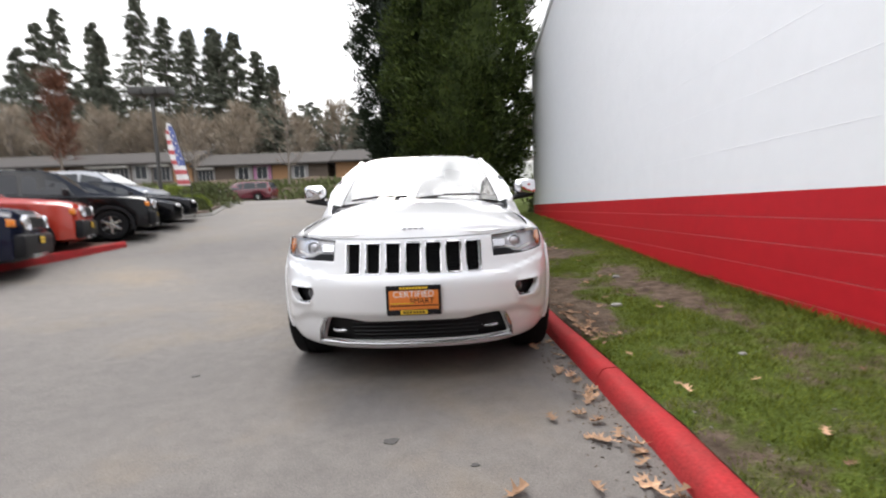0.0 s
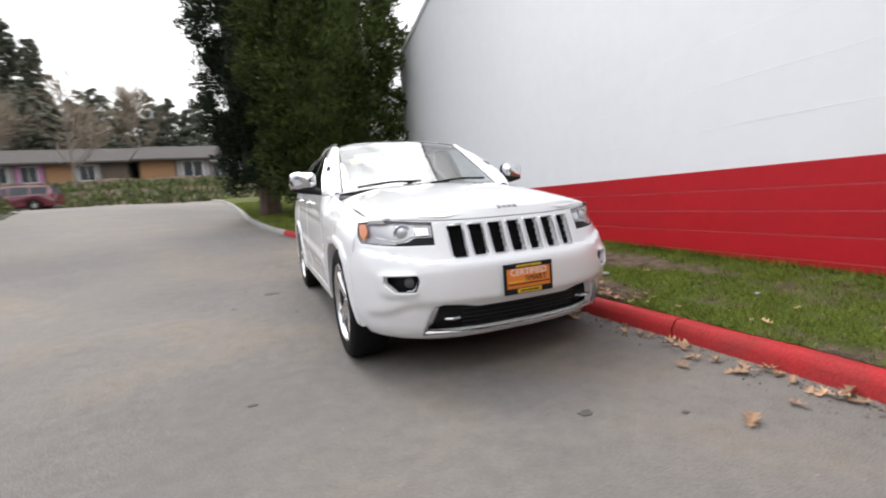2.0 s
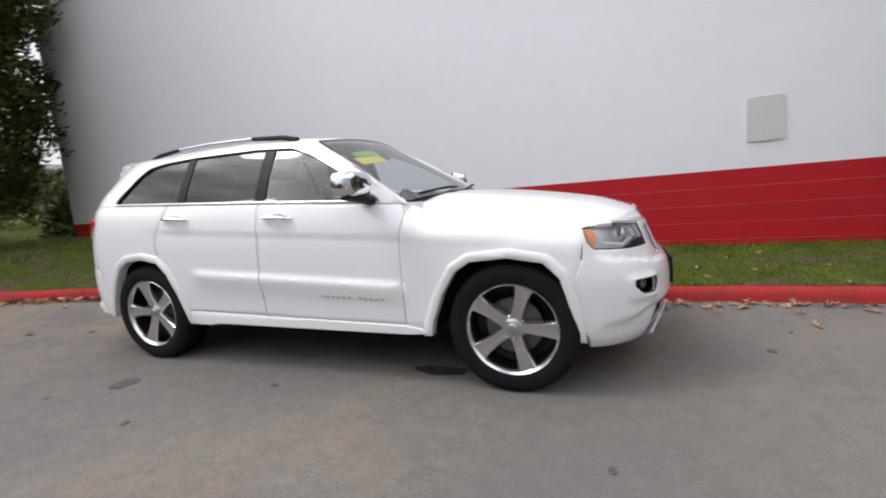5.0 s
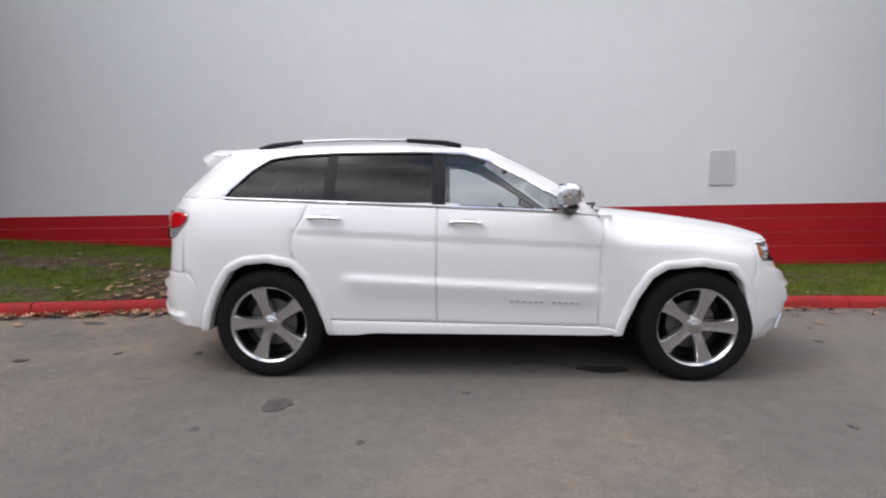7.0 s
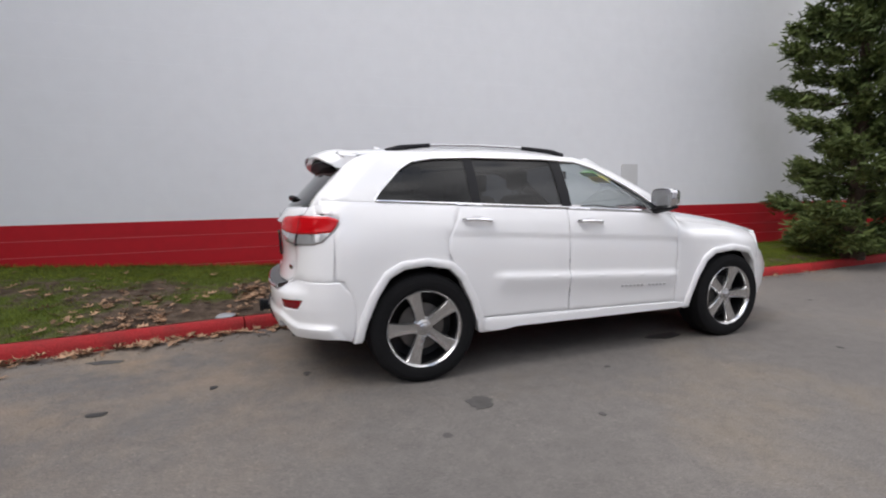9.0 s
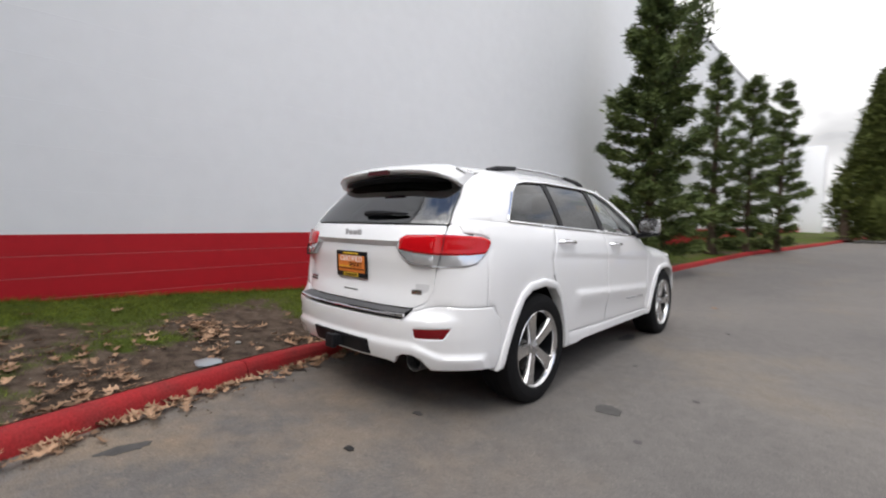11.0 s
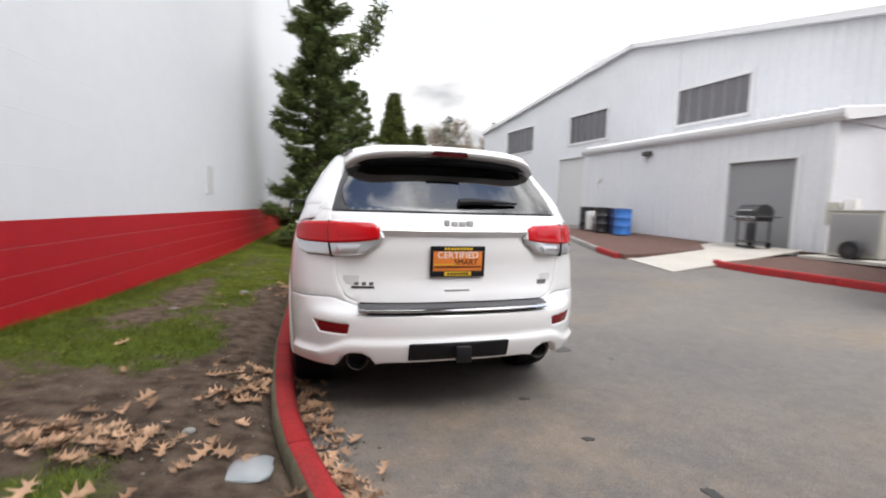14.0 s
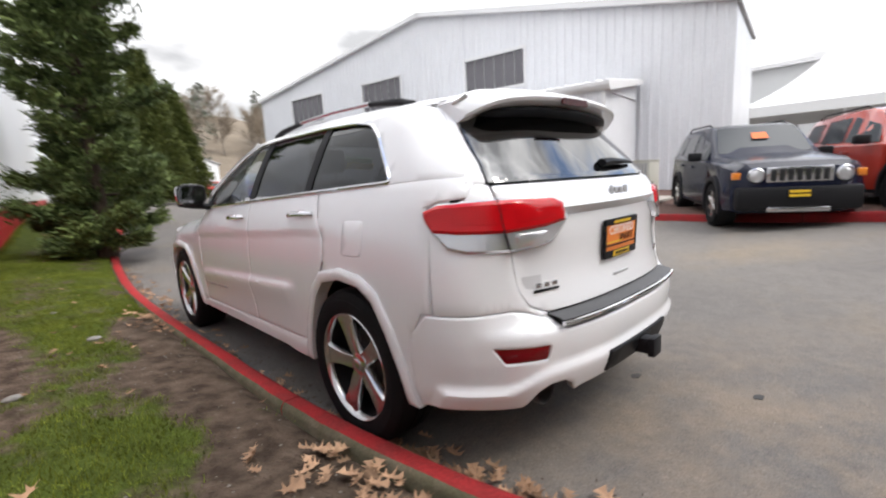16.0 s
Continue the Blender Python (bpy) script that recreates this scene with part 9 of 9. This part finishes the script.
# grass, dead leaves, stains
def green_at(x, y):
    """How grassy the verge is at a place, 0 bare to 1 full."""
    f = clamp((x - xk(y) - 0.15) / max(0.3, xw(min(y, 10)) - xk(y) - 0.15))
    g = 0.57 + 0.72 * noise.noise(Vector((x * 1.3, y * 1.0, 7))) + 0.30 * noise.noise(Vector((x * 4.1, y * 4.1, 9)))
    g += 0.35 * clamp((f - 0.72) / 0.2)
    g -= 0.85 * clamp((y - 0.9) / 0.8) * clamp((0.55 + 0.35 * clamp((y - 1.5) / 2) - (x - xk(y))) / 0.30) * clamp((5.6 - y) / 0.9)
    g -= 0.50 * math.exp(-(((f - 0.62) / 0.13) ** 2)) * clamp((y + 1.5) / 1.2) * clamp((2.8 - y) / 1.0)
    g -= 0.8 * math.exp(-(((x - xk(y) - 0.28) / 0.22) ** 2)) * clamp((y + 0.5) / 0.5) * clamp((2.5 - y) / 0.6)
    g -= 0.14 * clamp((y - 2.5) / 1.5) * clamp((9 - y) / 2)
    return clamp(g)


lawn = bpy.data.objects["lawn"]
attr = lawn.data.attributes.new("green", "FLOAT", "POINT")
attr.data.foreach_set("value", [green_at(v.co.x, v.co.y) for v in lawn.data.vertices])
rng = np.random.RandomState(5)
P = []
while len(P) < 110000:
    y = rng.uniform(-6.5, 8.5)
    x = rng.uniform(xk(y) + 0.14, xw(y))
    if rng.uniform() < (green_at(x, y) - 0.22) * 1.5:
        P.append((x, y, z_lawn(x, y) - 0.005))
P = np.array(P)
D = rng.normal(size=P.shape) * 0.42 + np.array([0, 0, 1.0])
tagged(blades("grass", P, D, 0.030, 0.0055, "grass_blade", None, 6, tip=0.1), "short green grass blades of the verge", "grass", kind="stuff")
P = []
while len(P) < 24000:
    y = rng.uniform(8.5, 26)
    x = xk(y) + 0.16 + abs(rng.normal()) * 2.2
    P.append((x, y, z_lawn(x, y) - 0.005))
P = np.array(P)
D = rng.normal(size=P.shape) * 0.42 + np.array([0, 0, 1.0])
tagged(blades("far_grass", P, D, 0.06, 0.016, "grass_blade", None, 8, tip=0.1), "bright short grass under the tall conifers", "grass", kind="stuff")
P = []
while len(P) < 9000:
    y = rng.uniform(-14, 9.5)
    x = xw(y) - abs(rng.normal()) * 0.07
    P.append((x, y, z_wall(y) - 0.01))
P = np.array(P)
D = rng.normal(size=P.shape) * 0.45 + np.array([-0.25, 0, 1.0])
tagged(blades("wall_grass", P, D, 0.065, 0.007, "grass_blade", None, 7, tip=0.1), "longer grass along the wall's foot", "grass", kind="stuff")


def leaf_outline():
    """A lobed oak leaf about 1 long, as (along, across)."""
    half = [(-0.10, 0.010), (0.10, 0.018), (0.20, 0.10), (0.16, 0.30), (0.33, 0.09), (0.46, 0.16), (0.62, 0.44), (0.58, 0.12), (0.74, 0.14), (0.92, 0.30), (0.82, 0.08), (1.0, 0.0)]
    return half + [(a, -b) for a, b in reversed(half[:-1])]


LEAF = leaf_outline()


def litter(name, spots, label, seed, mat="dead_leaf"):
    """Fallen leaves as one loose layer; spots are (x, y, z, size)."""
    rng = random.Random(seed)
    verts, faces = [], []
    for x, y, z, s in spots:
        m = Matrix.Translation((x, y, z)) @ Matrix.Rotation(rng.uniform(0, 6.28), 4, "Z") @ Matrix.Rotation(rng.uniform(-0.38, 0.38), 4, "X") @ Matrix.Rotation(rng.uniform(-0.3, 0.3), 4, "Y") @ Matrix.Diagonal((s, s, s, 1))
        curl, b0 = rng.uniform(0.5, 1.7), len(verts)
        mid = []
        for a, b in LEAF:
            verts.append(tuple(m @ Vector((a - 0.5, b, 0.06 + curl * b * b + 0.25 * curl * (a - 0.5) ** 2))))
        for k in range(6):
            a = k / 5
            verts.append(tuple(m @ Vector((a - 0.5, 0, 0.05 + 0.25 * curl * (a - 0.5) ** 2))))
        n = len(LEAF)
        spine = [b0 + n + int(round(clamp(a) * 5)) for a, _ in LEAF]
        for i in range(n):
            j = (i + 1) % n
            q = [b0 + i, b0 + j, spine[j], spine[i]]
            q2 = []
            for v in q:
                if v not in q2:
                    q2.append(v)
            if len(q2) > 2:
                faces.append(q2)
    me = bpy.data.meshes.new(name)
    me.from_pydata(verts, [], faces)
    me.materials.append(MATS[mat])
    return tagged(new(name, me), label, "leaves", kind="stuff")


rl = random.Random(31)
spots = []
for i in range(270):
    y = rl.uniform(3.0, 7.2)
    x = xk(y) - abs(rl.gauss(0, 0.075)) - 0.03
    spots.append((x, y, zg(x, y) + rl.uniform(0.005, 0.035), rl.uniform(0.06, 0.11)))
for i in range(70):
    y = rl.uniform(-4.5, 3.0)
    x = xk(y) - abs(rl.gauss(0, 0.09)) - 0.03
    spots.append((x, y, zg(x, y) + rl.uniform(0.004, 0.02), rl.uniform(0.06, 0.10)))
for cx_, cy_, n_, sx, sy in ((1.76, 4.08, 60, 0.18, 0.10), (1.5, 5.2, 55, 0.40, 0.30), (1.9, -2.4, 7, 0.40, 1.2), (1.28, -0.25, 26, 0.07, 0.12), (1.9, 0.6, 10, 0.35, 0.8), (1.55, -1.4, 5, 0.2, 0.6), (1.25, 3.3, 8, 0.10, 0.30), (0.95, 5.6, 30, 0.35, 0.4), (1.5, 3.7, 12, 0.30, 0.4), (1.6, 1.0, 6, 0.35, 0.7), (1.28, 0.25, 30, 0.10, 0.16), (1.2, 3.2, 26, 0.07, 0.11), (1.24, 3.55, 12, 0.10, 0.06), (1.0, 5.1, 34, 0.28, 0.16), (0.72, 5.1, 34, 0.12, 0.22), (1.25, 4.24, 9, 0.10, 0.06), (1.6, 4.15, 24, 0.22, 0.08), (2.0, 6.6, 24, 0.5, 0.6), (1.6, 4.6, 20, 0.5, 0.8), (1.5, -2, 5, 0.3, 1.5), (1.8, -5, 12, 0.4, 1.5)):
    for i in range(n_):
        x, y = rl.gauss(cx_, sx), rl.gauss(cy_, sy)
        x = max(xk(y) + 0.18, min(xw(y) - 0.05, x))
        spots.append((x, y, z_lawn(x, y) + rl.uniform(0.005, 0.03), rl.uniform(0.06, 0.11) * (1 if y > 2.2 else 0.7)))
for i in range(20):
    y = rl.gauss(-1.95, 0.45)
    x = xk(y) - abs(rl.gauss(0, 0.12)) - 0.04
    spots.append((x, y, zg(x, y) + rl.uniform(0.004, 0.02), rl.uniform(0.055, 0.095)))
litter("leaf_litter", spots, "curled brown oak leaves drifted along kerb and verge", 12)
spots = []
for x, y in ((0.42, -1.9), (0.95, -1.15), (0.98, -2.2), (0.86, -1.55), (0.9, -0.72), (-1.1, -2.2), (0.6, 4.9), (0.35, 5.3), (-0.1, 5.6), (0.75, -2.7)):
    leaf = litter("oak_leaf", [(x, y, zg(x, y) + 0.006, 0.105)], "single dry oak leaf lying on the asphalt", int(x * 100) + 7)
    tagged(leaf, category="leaf", group="single leaves")
    del leaf["kind"]
rg_ = np.random.RandomState(44)
n = 2600
yy = rg_.uniform(-5, 9, n)
xx = np.array([xk(v) for v in yy]) - np.abs(rg_.normal(size=n)) * 0.12 - 0.005
zz = np.array([zg(a, b) for a, b in zip(xx, yy)]) + 0.003
tagged(blades("gutter_debris", np.stack([xx, yy, zz], 1), rg_.normal(size=(n, 3)) * np.array([1, 1, 0.25]), 0.016, 0.008, "soil", None, 45), "dark crumbs and twig bits in the gutter", "debris", kind="stuff")


def stain(x, y, rx, ry, seed, mat="stain"):
    pts = []
    for k in range(36):
        t = 2 * math.pi * k / 36
        w = 1 + 0.45 * noise.noise(Vector((math.cos(t) * 1.4, math.sin(t) * 1.4, seed))) + 0.30 * noise.noise(Vector((math.cos(t) * 5, math.sin(t) * 5, seed)))
        pts.append((x + rx * w * math.cos(t), y + ry * w * math.sin(t)))
    bm = prism(bmesh.new(), pts, 0.003, lambda a, b, d: Vector((a, b, zg(a, b) + d + 0.001)))
    tagged(part("asphalt_stain", bm, mat), "small dark oil stain on the asphalt", "stain", group="stains")


for i, (x, y, rx, ry) in enumerate(((-0.72, 0.53, 0.07, 0.16), (-0.10, -1.48, 0.05, 0.03), (-1.54, -0.52, 0.035, 0.02), (-1.65, 3.03, 0.035, 0.03), (-0.84, 4.83, 0.04, 0.06), (-0.52, 3.68, 0.05, 0.03), (-0.61, 4.27, 0.04, 0.03), (0.12, 5.08, 0.06, 0.12), (-1.75, 2.1, 0.03, 0.02), (-1.35, 2.7, 0.10, 0.12), (-1.15, 1.55, 0.02, 0.03), (-0.35, -2.2, 0.02, 0.03), (0.28, -1.7, 0.02, 0.015))):
    stain(x, y, rx * (1 if i == 0 else 0.8), ry * (1 if i == 0 else 0.8), i * 3.3, "stain" if i in (0, 4, 6) else "stain_faint")
bag = thing("plastic_bag", "crumpled clear plastic bag lying on the bare earth", "litter", pose(1.03, 4.36, z_lawn(1.03, 4.36) - 0.01, 0, 0, 40))
bm = bmesh.new()
loops = []
for k in range(7):
    f = k / 6
    loops.append([((0.10 * math.cos(t)) * math.sin(math.pi * (0.08 + 0.84 * f)) * (1 + 0.25 * noise.noise(Vector((math.cos(t) * 2, math.sin(t) * 2, k * 0.9)))), -0.10 + 0.20 * f, 0.022 + 0.028 * math.sin(t) * math.sin(math.pi * (0.08 + 0.84 * f)) * (1 + 0.4 * noise.noise(Vector((t, k, 2))))) for t in [2 * math.pi * j / 16 for j in range(16)]])
rings(bm, loops)
bmesh.ops.recalc_face_normals(bm, faces=bm.faces)
part("film", bm, "bag_film", bag)
for i, (x, y, s) in enumerate(((2.16, 1.46, 0.035), (1.72, 0.34, 0.04), (1.35, 4.0, 0.025), (1.9, -1.0, 0.02))):
    bm = bmesh.new()
    bmesh.ops.create_icosphere(bm, subdivisions=2, radius=s)
    for v in bm.verts:
        v.co = Vector((v.co.x * 1.3, v.co.y, v.co.z * 0.55)) * (1 + 0.25 * noise.noise(v.co * 14 + Vector((i, 0, 0))))
    bmesh.ops.translate(bm, vec=(x, y, z_lawn(x, y) + s * 0.3), verts=bm.verts)
    tagged(part("stone", bm, "kerb_grey"), "small pale stone on the grass", "stone", "stones")

rp = np.random.RandomState(61)
spots = []
while len(spots) < 700:
    y = rp.uniform(-3.0, 8.0)
    x = rp.uniform(xk(y) + 0.17, xw(y) - 0.1)
    if green_at(x, y) < 0.5:
        spots.append((x, y))
verts, faces = [], []
for x, y in spots:
    r = rp.uniform(0.003, 0.009)
    b0, z = len(verts), z_lawn(x, y)
    t0 = rp.uniform(0, 6)
    verts += [(x + r * math.cos(t0 + k * 1.257) * rp.uniform(0.8, 1.3), y + r * math.sin(t0 + k * 1.257), z + 0.001) for k in range(5)] + [(x, y, z + r * 0.8)]
    faces += [(b0 + k, b0 + (k + 1) % 5, b0 + 5) for k in range(5)]
me = bpy.data.meshes.new("gravel")
me.from_pydata(verts, [], faces)
me.materials.append(MATS["pebble"])
tagged(new("gravel", me), "small pale pebbles scattered on the bare earth", "gravel", kind="stuff")
